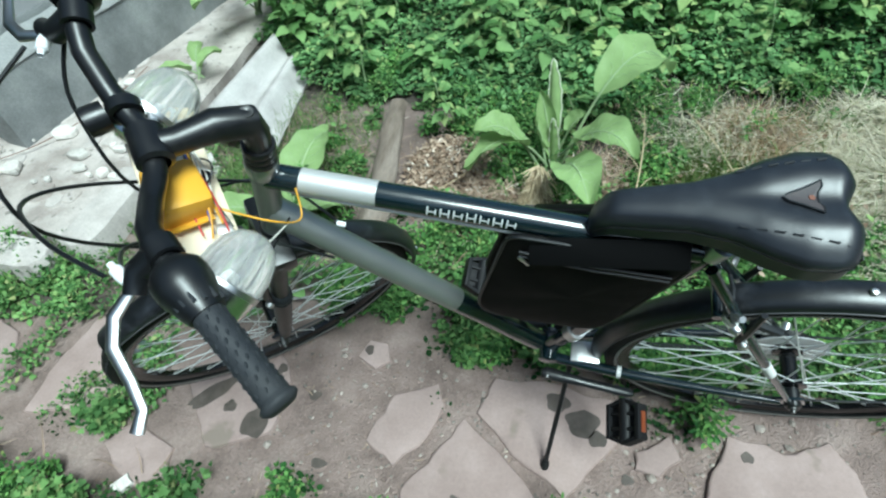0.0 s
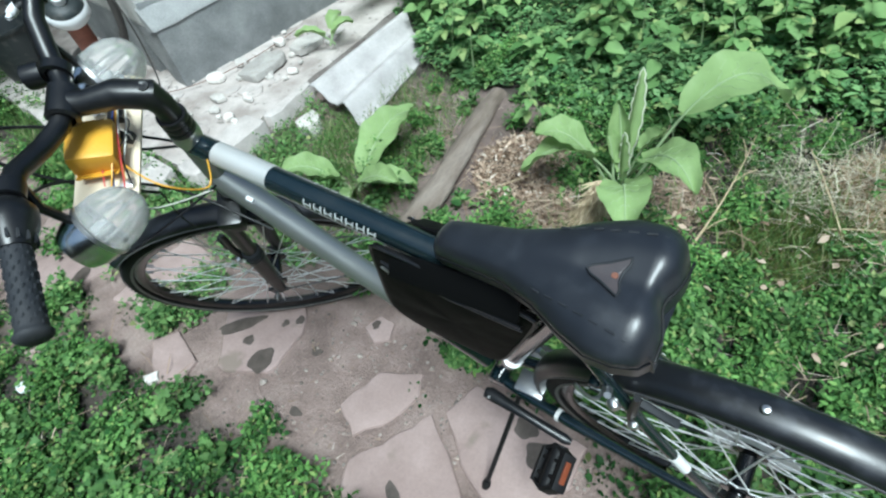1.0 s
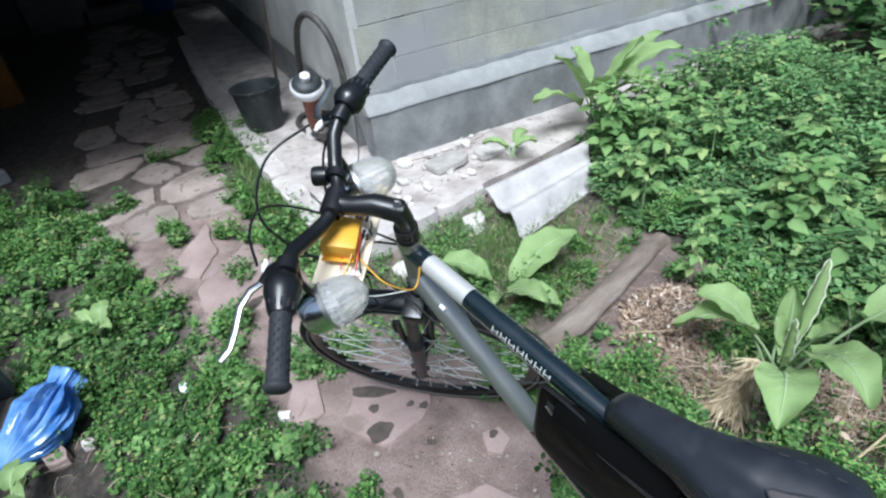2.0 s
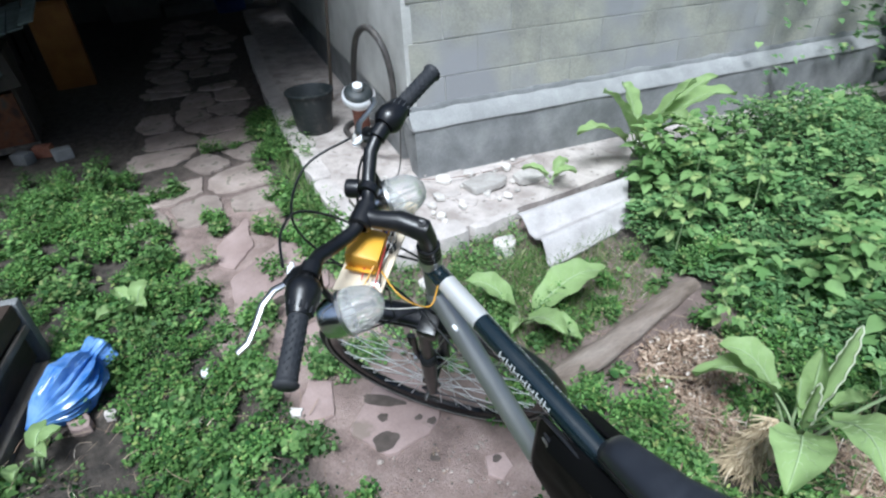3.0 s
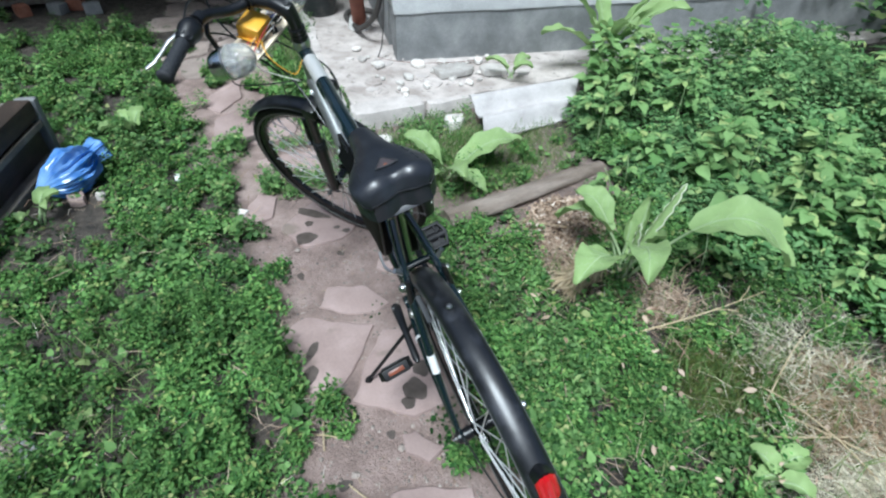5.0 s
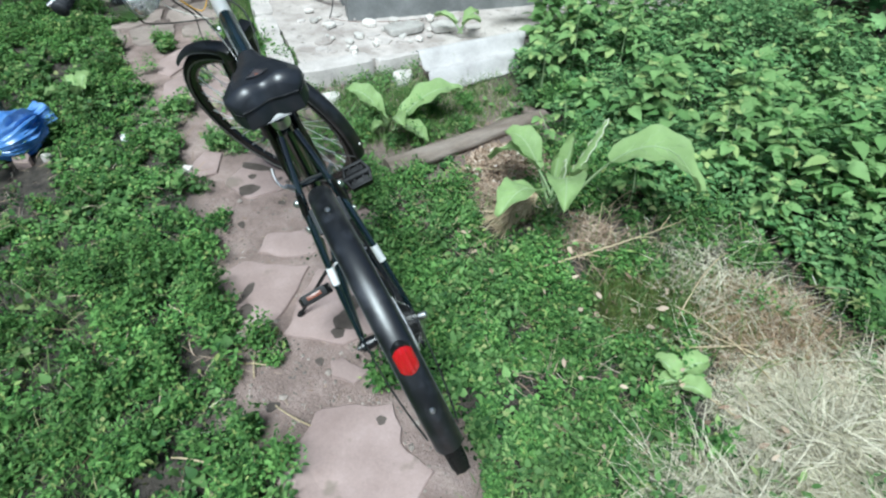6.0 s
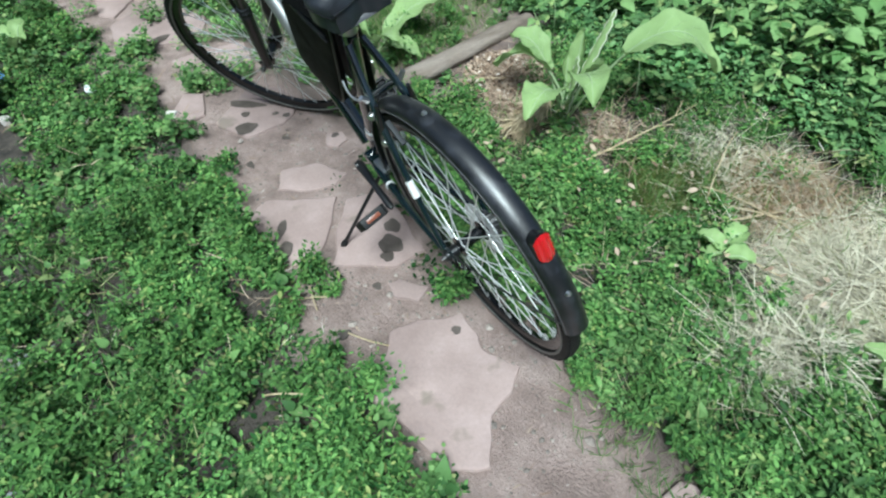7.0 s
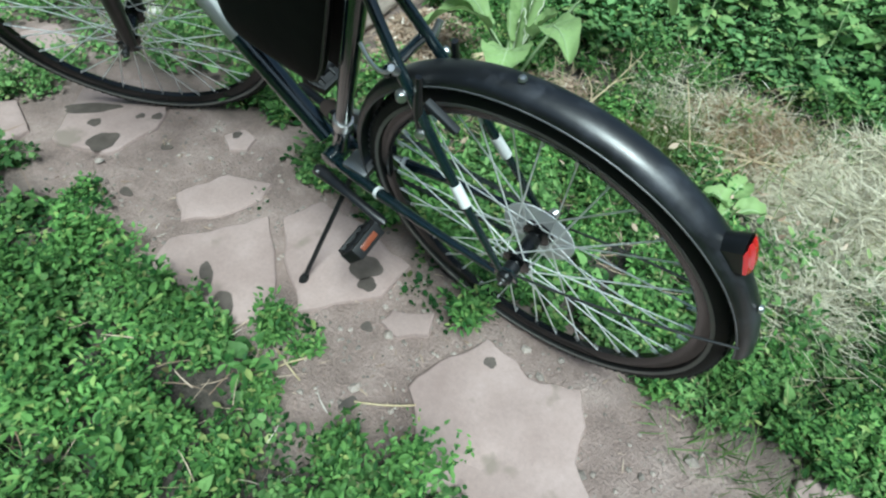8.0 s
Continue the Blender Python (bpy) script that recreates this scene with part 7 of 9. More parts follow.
def low_weeds(name, box, per_m2, seed, label, size=(0.017, 0.03), shape="oval", tall=(0.02, 0.11), levels=4, mat="leaf_low", fade=False):
    """Low weeds: stems with pairs of leaves set crosswise, larger below."""
    rs = np.random.RandomState(seed)
    x0, x1, y0, y1 = box
    n = int((x1 - x0) * (y1 - y0) * per_m2)
    x, y = rs.uniform(x0, x1, n), rs.uniform(y0, y1, n)
    rim = np.minimum(np.minimum(x - x0, x1 - x), np.minimum(y - y0, y1 - y)) if fade else np.ones(n)
    keep = (rs.rand(n) < cover(x, y) * np.clip(0.15 + (rim - 0.2 * field(x, y, 4.0, 90.0)) / 0.3, 0.1, 1)) & (y < span(x, [(-4, 1.7), (-2, 1.5), (-1.2, 1.45), (0, 1.8), (6, 1.5)]))
    x, y = x[keep], y[keep]
    n = len(x)
    clump = field(x, y, 7.5, 50) * 0.55 + field(x, y, 15.0, 23) * 0.45
    some = rs.rand(n) < np.clip((clump - 0.22) / 0.2, 0.22, 1)
    x, y, clump = x[some], y[some], clump[some]
    n = len(x)
    h = (tall[0] + (tall[1] - tall[0]) * np.clip((clump - 0.28) / 0.42, 0, 1) ** 1.2) * rs.uniform(0.5, 1.15, n)
    base = rs.uniform(0, 2 * pi, n)
    lean = rs.normal(0, 0.25, (n, 2))
    s0 = rs.uniform(size[0], size[1], n) * (0.75 + 0.5 * field(x, y, 3.0, 71))
    g = earth(x, y)
    out = []
    for k in range(levels):
        t = (k + 1) / levels
        for side in (0.0, pi):
            yaw = base + side + (k % 2) * pi / 2 + rs.normal(0, 0.3, n)
            at = np.stack([x + lean[:, 0] * h * t, y + lean[:, 1] * h * t, g + h * (0.2 + 0.8 * t)], -1)
            sz = s0 * (1.15 - 0.55 * t) * rs.uniform(0.75, 1.2, n)
            off = np.stack([-np.sin(yaw), np.cos(yaw)], -1) * (0.006 + 0.2 * sz)[:, None]
            at[:, :2] += off
            out.append(scatter_leaves(shape, at, yaw, -0.1 + 0.85 * t + rs.normal(0, 0.3, n), sz, roll=rs.normal(0, 0.3, n)))
    v, f = join_arrays(out)
    tagged(new(name, raw_mesh(name, v, f, M[mat])), label, "weeds", kind="stuff")


def weed_plants(name, box, per_m2, seed, label, stems=12, radius=0.055, high=(0.03, 0.11), size=(0.016, 0.03), shape="lance", levels=4, mat="leaf_low", bare=0.0):
    """Single weeds, each a small dome of leafy stems that spread from one root, with earth showing between them."""
    rs = np.random.RandomState(seed)
    x0, x1, y0, y1 = box
    n = int((x1 - x0) * (y1 - y0) * per_m2)
    x, y = rs.uniform(x0, x1, n), rs.uniform(y0, y1, n)
    c = cover(x, y)
    keep = (rs.rand(n) < c) & (field(x, y, 5.5, seed * 1.7) > bare)
    x, y = x[keep], y[keep]
    n = len(x)
    big = 0.6 + 0.8 * field(x, y, 4.0, 60.0 + seed)
    tall = rs.uniform(high[0], high[1], n) * big
    wide = radius * rs.uniform(0.6, 1.35, n) * big
    m = rs.randint(int(stems * 0.6), int(stems * 1.4) + 1, n)
    px, py, ph, pr = (np.repeat(q, m) for q in (x, y, tall, wide))
    k = len(px)
    u, a = np.sqrt(rs.rand(k)), rs.uniform(0, 2 * pi, k)
    ex, ey = pr * u * np.cos(a), pr * u * np.sin(a)
    h = ph * (1.05 - 0.55 * u * u) * rs.uniform(0.75, 1.2, k)
    s0 = rs.uniform(size[0], size[1], k)
    g = earth(px, py)
    turn = rs.uniform(0, 2 * pi, k)
    out = []
    for i in range(levels):
        t = 0.3 + 0.7 * (i + 1) / levels
        for side in (0.0, pi):
            yaw = turn + side + (i % 2) * pi / 2 + rs.normal(0, 0.3, k)
            sz = s0 * (1.25 - 0.55 * t) * rs.uniform(0.7, 1.25, k)
            at = np.stack([px + ex * t - np.sin(yaw) * 0.004, py + ey * t + np.cos(yaw) * 0.004, g + h * t], -1)
            out.append(scatter_leaves(shape, at, yaw, -0.15 + 0.6 * t ** 3 + rs.normal(0, 0.3, k), sz, roll=rs.normal(0, 0.3, k)))
    v, f = join_arrays(out)
    tagged(new(name, raw_mesh(name, v, f, M[mat])), label, "weeds", kind="stuff")


weed_plants("ground_weeds", (-0.95, 0.9, -1.75, -0.28), 200, 1, "leafy upright green weeds beside the path", 19, 0.06, (0.05, 0.15), (0.015, 0.028), "lance", 4)
weed_plants("ground_weeds", (-0.95, 0.9, -1.75, -0.28), 110, 101, "small paler weeds between the upright ones", 11, 0.05, (0.02, 0.08), (0.012, 0.022), "round", 4, "leaf_pale")
weed_plants("ground_weeds", (-0.95, 0.9, -1.75, -0.28), 26, 10, "taller leafy weeds among the low ones", 10, 0.055, (0.1, 0.18), (0.022, 0.038), "lance", 4)
weed_plants("ground_weeds", (-2.3, -0.75, -1.75, -0.28), 230, 22, "small round-leaved weeds in patches along the path", 14, 0.055, (0.02, 0.085), (0.011, 0.02), "round", 4, "leaf_low", 0.25)
weed_plants("ground_weeds", (-2.3, -0.75, -1.75, -0.28), 90, 24, "finely lobed weeds among the small-leaved ones", 9, 0.06, (0.03, 0.11), (0.018, 0.034), "lobed", 3, "leaf_pale", 0.3)
weed_plants("ground_weeds", (-0.7, 0.5, -1.05, -0.33), 110, 62, "lush green weeds along the edge of the path", 18, 0.06, (0.04, 0.13), (0.014, 0.026), "lance", 4)
weed_plants("ground_weeds", (0.2, 0.9, 0.0, 0.5), 260, 61, "low fresh green weeds behind the rear wheel", 12, 0.05, (0.02, 0.07), (0.014, 0.026), "lance", 4, "leaf_pale")
# Dark leaf layers added so the gaps between the weeds read as shaded.
low_weeds("undergrowth", (-2.3, 0.9, -1.75, -0.28), 1500, 17, "tiny leaves close to the ground, coloured dark as shade under the weeds", size=(0.014, 0.026), tall=(0.006, 0.03), levels=2, mat="leaf_shade")
low_weeds("undergrowth", (-1.1, 1.3, -0.12, 1.5), 2000, 18, "tiny leaves close to the ground, coloured dark as shade under the weeds", size=(0.014, 0.026), tall=(0.006, 0.03), levels=2, mat="leaf_shade")
low_weeds("ground_weeds", (-2.3, 0.9, -1.75, -0.28), 700, 9, "tiny creeping weeds between the larger ones", size=(0.01, 0.018), tall=(0.006, 0.03), levels=3, mat="leaf_pale")
weed_plants("ground_weeds", (-1.5, 1.3, -0.12, 1.5), 190, 2, "thick low green weeds on the house side of the bicycle", 18, 0.06, (0.04, 0.13), (0.016, 0.029), "lance", 4, "leaf_low", 0.12)
weed_plants("ground_weeds", (-1.5, 1.3, -0.12, 1.5), 130, 23, "small paler weeds between the thick low ones", 11, 0.05, (0.02, 0.1), (0.012, 0.024), "round", 4, "leaf_pale", 0.2)
weed_plants("ground_weeds", (-1.5, 1.3, -0.12, 1.5), 20, 11, "taller leafy weeds among the low ones", 10, 0.055, (0.09, 0.16), (0.021, 0.035), "lance", 4, "leaf_pale")
weed_plants("ground_weeds", (-4.6, -2.3, -2.9, 0.4), 230, 3, "low green weeds further along the path", 13, 0.065, (0.03, 0.13), (0.018, 0.034), "lance", 4, "leaf_low", 0.08)
weed_plants("ground_weeds", (-4.6, -2.3, -2.9, 0.4), 110, 103, "paler finely lobed weeds further along the path", 10, 0.06, (0.04, 0.14), (0.02, 0.036), "lobed", 3, "leaf_pale", 0.3)
low_weeds("ground_weeds", (-2.3, -1.5, -0.3, 0.85), 2800, 4, "thin low weeds between the paving and the apron", size=(0.013, 0.026), shape="oval", tall=(0.015, 0.1), mat="leaf_pale")
low_weeds("ground_weeds", (0.85, 2.2, -2.2, 1.6), 700, 5, "low green weeds behind the path", size=(0.025, 0.045), shape="oval", mat="leaf_pale", fade=True)
low_weeds("ground_weeds", (-1.0, 3.0, -4.0, -1.75), 200, 6, "low green weeds beside the boards", size=(0.03, 0.05))
low_weeds("ground_weeds", (-2.0, 0.6, -1.6, -0.3), 90, 7, "larger-leaved weeds among the low ones", size=(0.03, 0.055), shape="ovate", tall=(0.03, 0.1), levels=2, mat="leaf_pale")
low_weeds("ground_weeds", (-1.4, 1.0, 0.05, 1.4), 90, 8, "larger-leaved weeds among the low ones", size=(0.03, 0.045), shape="ovate", tall=(0.03, 0.1), levels=2, mat="leaf_pale")
low_weeds("ground_weeds", (0.8, 6.3, -5.7, 1.6), 110, 25, "patchy low weeds of the open yard", size=(0.03, 0.06), tall=(0.02, 0.14), levels=3, fade=True)
low_weeds("ground_weeds", (-2.6, 1.0, -5.7, -1.5), 110, 26, "patchy low weeds of the open yard", size=(0.03, 0.06), tall=(0.02, 0.14), levels=3, fade=True)


def tall_weeds(name, box, per_m2, seed, label, size, high, shape="lobed", mat="leaf_bed", rise=0.5):
    """A bed of weeds: leaves spread through an uneven canopy."""
    rs = np.random.RandomState(seed)
    x0, x1, y0, y1 = box
    n = int((x1 - x0) * (y1 - y0) * per_m2)
    x, y = rs.uniform(x0, x1, n), rs.uniform(y0, y1, n)
    edge = span(x, [(-4, 1.9), (-2.2, 1.76), (-1.9, 1.58), (-1.6, 1.3), (-1.24, 1.25), (-0.84, 1.18), (-0.31, 1.3), (0.1, 1.45), (0.6, 1.5), (1.2, 1.4), (3, 1.2), (6, 1.0)])
    d = y - edge + 0.25 * (field(x, y, 4.0, 2.0) - 0.5)
    wall = -2.62 + 0.16 * (y - 0.7)
    fade = np.clip((np.minimum(x - x0, x1 - x) - 0.3 * field(x, y, 3.0, 61.0)) / 0.5, 0, 1) * np.clip((y1 - y - 0.3 * field(x, y, 3.0, 62.0)) / 0.4, 0, 1)
    keep = (d > -0.06) & (x > wall + 0.43) & (rs.rand(n) < np.where(x < -1.5, 1.0, fade))
    x, y, d = x[keep], y[keep], d[keep]
    top = earth(x, y) + high * np.clip(0.35 + d / 0.7, 0.3, 1) * (0.55 + 0.9 * field(x, y, 2.6, 11.0)) * (0.75 + 0.5 * field(x, y, 9.0, 5.0))
    z = earth(x, y) + (top - earth(x, y)) * (1 - rise * rs.rand(len(x)) ** 1.5)
    n = len(x)
    v, f = scatter_leaves(shape, np.stack([x, y, z], -1), rs.uniform(0, 2 * pi, n), rs.uniform(-0.5, 0.45, n), rs.uniform(size[0], size[1], n), roll=rs.uniform(-0.4, 0.4, n))
    tagged(new(name, raw_mesh(name, v, f, M[mat])), label, "weeds", kind="stuff")


tall_weeds("weed_bed", (-2.4, 2.4, 1.1, 3.4), 3300, 12, "narrow-leaved green undergrowth of the garden bed", (0.025, 0.05), 0.24, "lance", rise=0.6)
tall_weeds("weed_bed", (-2.4, 2.4, 1.1, 3.4), 11000, 27, "fine mat of tiny leaves in the garden bed", (0.012, 0.026), 0.22, "oval", rise=0.4)
tall_weeds("weed_bed", (-2.4, 2.4, 1.1, 3.0), 700, 14, "roundish leaves of the garden bed", (0.025, 0.045), 0.25, "oval", rise=0.35)
tall_weeds("weed_bed", (-0.75, 2.4, 1.1, 3.2), 420, 28, "broader leaves at the open end of the garden bed", (0.035, 0.06), 0.3, "lobed", "leaf_bush", 0.5)
tall_weeds("weed_bed", (-2.3, 4.5, 3.2, 7.0), 420, 13, "tall leafy weeds at the back of the garden", (0.06, 0.13), 0.75, rise=0.9)


tall_weeds("weed_bed", (2.1, 6.3, 1.0, 7.0), 650, 19, "leafy weeds further along the garden bed", (0.04, 0.08), 0.3, "ovate", rise=0.6)
tall_weeds("weed_bed", (1.4, 2.8, 1.0, 3.4), 1500, 20, "leafy weeds further along the garden bed", (0.03, 0.06), 0.27, "lance", rise=0.6)


def bushes(name, box, per_m2, seed, label, size, high):
    """Upright stems that carry rings of larger pointed leaves, in patches."""
    rs = np.random.RandomState(seed)
    x0, x1, y0, y1 = box
    n = int((x1 - x0) * (y1 - y0) * per_m2)
    x, y = rs.uniform(x0, x1, n), rs.uniform(y0, y1, n)
    edge = span(x, [(-4, 1.9), (-2.2, 1.78), (-1.9, 1.6), (-1.6, 1.34), (-1.24, 1.36), (-0.84, 1.25), (-0.31, 1.36), (0.1, 1.5), (0.6, 1.5), (1.2, 1.4), (3, 1.2), (6, 1.0)])
    keep = ~((x < -1.5) & (y < 1.45)) & (y > edge + 0.1 * (field(x, y, 5.0, 8.0) - 0.4)) & (x > -2.12 + 0.16 * (y - 0.7)) & (rs.rand(n) < np.clip((field(x, y, 2.1, 40.0) * 0.6 + field(x, y, 4.6, 13.0) * 0.4 - 0.42) / 0.1, 0.03, 1) * np.clip(1.35 - 1.0 * (y - edge), 0.3, 1) + (x < -1.7))
    x, y = x[keep], y[keep]
    n = len(x)
    h = high * rs.uniform(0.6, 1.15, n) * (0.7 + 0.6 * field(x, y, 2.4, 11.0))
    out = []
    for ring, (level, count, scale, droop) in enumerate(((1.0, 3, 0.6, 0.35), (0.9, 4, 1.0, -0.1), (0.68, 4, 1.1, -0.25))):
        turn = rs.uniform(0, 2 * pi, n)
        for k in range(count):
            yaw = turn + 2 * pi * k / count + rs.normal(0, 0.25, n)
            sz = rs.uniform(size[0], size[1], n) * scale
            off = 0.012 + 0.35 * sz * (ring > 0)
            at = np.stack([x - np.sin(yaw) * off, y + np.cos(yaw) * off, earth(x, y) + h * level + rs.normal(0, 0.008, n)], -1)
            out.append(scatter_leaves("lobed" if ring == 2 and k == 1 else "ovate", at, yaw, droop + rs.normal(0, 0.22, n), sz, roll=rs.normal(0, 0.25, n)))
    v, f = join_arrays(out)
    tagged(new(name, raw_mesh(name, v, f, M["leaf_bush"])), label, "weeds", kind="stuff")


bushes("bushy_weeds", (-2.3, 2.4, 1.2, 3.2), 60, 15, "upright bushy weeds with larger pointed leaves in the bed", (0.042, 0.078), 0.32)
bushes("bushy_weeds", (-2.0, -1.2, 1.42, 2.3), 45, 46, "taller bushy weeds beside the corrugated sheet", (0.05, 0.09), 0.36)
bushes("bushy_weeds", (-1.3, -0.2, 1.15, 1.45), 60, 16, "low bushy weeds at the edge of the bed", (0.045, 0.07), 0.17)


# ---- single shoots with three-part leaves standing over the bed
def three_part_leaf(seed):
    """A stalked leaf along +y, 1 long: one large toothed leaflet and two smaller ones."""
    rs = random.Random(seed)
    g = Geo()
    for yaw, size, back in ((0.0, 0.62, 0.42), (1.05, 0.48, 0.4), (-1.05, 0.48, 0.4)):
        rows, droop = 9, rs.uniform(0.25, 0.5)
        verts = []
        for i in range(rows + 1):
            t = i / rows
            w = size * 0.36 * sin(pi * min(0.06 + 0.94 * t ** 0.8, 1)) ** 0.8 * (1 + 0.1 * (-1) ** i)
            z = -droop * size * t * t
            for q in (-1, -0.5, 0, 0.5, 1):
                verts.append(Matrix.Rotation(yaw, 3, "Z") @ Vector((q * w, size * t, z + 0.22 * abs(q) * w + 0.01 * rs.uniform(-1, 1))) + Vector((0, back, 0.1)))
        g.add(verts, [(i * 5 + j, i * 5 + j + 1, i * 5 + j + 6, i * 5 + j + 5) for i in range(rows) for j in range(4)])
    g.tube([(0, 0, 0), (0, 0.25, 0.08), (0, 0.45, 0.1)], 0.012, 5)
    return g.mesh("leaf", M["leaf_bush"], 80)


THREE_PART = [three_part_leaf(k) for k in range(4)]


def shoot(x, y, high, count, size, seed):
    rs = random.Random(seed)
    p = thing("leafy_shoot", "upright shoot with pale green three-part leaves in the bed", "weed", "shoots in the bed")
    z0 = lie(x, y)
    tipx, tipy = x + rs.uniform(-0.05, 0.05), y + rs.uniform(-0.06, 0.03)
    line = arc((x, y, z0 - 0.01), (x, y, z0 + high * 0.6), (tipx, tipy, z0 + high), 10)
    part("stem", Geo().tube(line, [0.0045 - 0.0003 * i for i in range(11)], 6), M["midrib"], p)
    for k in range(count):
        t = 0.35 + 0.65 * (k + 1) / count
        at = line[min(int(t * 10), 10)]
        sz = size * (1.2 - 0.55 * t) * rs.uniform(0.85, 1.15)
        ob = new("leaf", THREE_PART[(k + seed) % 4])
        ob.parent = p
        ob.matrix_local = Matrix.Translation(at) @ pose(0, 0, 0, 0, 0, k * 137.5 + rs.uniform(-20, 20)) @ pose(0, 0, 0, -12 + 45 * t ** 3 + rs.uniform(-12, 12), rs.uniform(-12, 12), 0) @ Matrix.Scale(sz, 4)


def leafy_carpet(box, per_m2, seed, label):
    """Three-part leaves on thin stalks, rising and dipping over the bed in drifts."""
    rs = np.random.RandomState(seed)
    x0, x1, y0, y1 = box
    n = int((x1 - x0) * (y1 - y0) * per_m2)
    x, y = rs.uniform(x0, x1, n), rs.uniform(y0, y1, n)
    edge = span(x, [(-2.2, 1.76), (-1.6, 1.36), (-0.84, 1.25), (-0.31, 1.3), (0.1, 1.42), (0.6, 1.5), (1.2, 1.4), (3, 1.2)])
    drift = 0.6 * field(x, y, 2.3, 14.0) + 0.4 * field(x, y, 6.0, 36.0)
    keep = (y > edge + 0.1 * field(x, y, 6.0, 3.0)) & (x > -2.05) & (rs.rand(n) < np.clip((drift - 0.38) / 0.2, 0.08, 1) * np.clip(0.12 + (x + 0.75) / 0.6, 0.12, 0.85))
    x, y, drift = x[keep], y[keep], drift[keep]
    n = len(x)
    z = earth(x, y) + (0.1 + 0.3 * drift) * rs.uniform(0.7, 1.1, n)
    yaw, tilt, size = rs.uniform(0, 2 * pi, n), rs.uniform(-0.45, 0.25, n), rs.uniform(0.035, 0.06, n)
    out = []
    for turn, part_size in ((0.0, 1.0), (1.1, 0.75), (-1.1, 0.75)):
        out.append(scatter_leaves("ovate", np.stack([x, y, z], -1), yaw + turn + rs.normal(0, 0.12, n), tilt + rs.normal(0, 0.15, n), size * part_size, roll=rs.normal(0, 0.25, n)))
    v, f = join_arrays(out)
    tagged(new("weed_bed", raw_mesh("weed_bed", v, f, M["leaf_bush"])), label, "weeds", kind="stuff")


leafy_carpet((-2.1, 2.4, 1.1, 3.2), 750, 29, "drifts of pale three-part leaves over the garden bed")
for k, (x, y, high, count, size) in enumerate((
        (-0.83, 1.5, 0.34, 11, 0.15), (-0.72, 1.57, 0.28, 8, 0.13), (-0.92, 1.6, 0.3, 8, 0.13), (-0.35, 1.46, 0.28, 9, 0.13), (-0.23, 1.6, 0.32, 9, 0.14), (-0.5, 1.6, 0.3, 8, 0.13),
        (-1.4, 1.5, 0.34, 9, 0.13), (-1.55, 1.62, 0.38, 10, 0.14), (-1.3, 1.72, 0.36, 9, 0.14), (-1.68, 1.78, 0.4, 9, 0.14), (-1.0, 2.02, 0.34, 9, 0.14), (-0.37, 2.1, 0.34, 9, 0.14),
        (-1.02, 2.8, 0.42, 9, 0.16), (-1.45, 2.4, 0.4, 9, 0.15), (-0.9, 1.02, 0.2, 6, 0.1), (-1.0, 1.18, 0.18, 6, 0.09), (-0.44, 1.1, 0.14, 5, 0.11), (-0.1, 1.42, 0.2, 7, 0.11), (0.15, 1.75, 0.28, 8, 0.13),
        (0.3, 1.6, 0.24, 7, 0.12), (0.6, 1.65, 0.26, 8, 0.13), (-0.6, 1.85, 0.34, 9, 0.15), (0.3, 2.1, 0.34, 9, 0.15), (-0.2, 2.35, 0.36, 9, 0.15), (-0.7, 2.4, 0.38, 9, 0.15), (-0.02, 1.6, 0.24, 7, 0.12),
        (0.45, 1.72, 0.28, 8, 0.13), (0.75, 1.85, 0.3, 8, 0.14), (-0.05, 1.95, 0.32, 8, 0.14), (-1.35, 1.28, 0.26, 7, 0.12), (-1.5, 1.36, 0.28, 8, 0.12))):
    shoot(x, y, high, count, size, 300 + k)


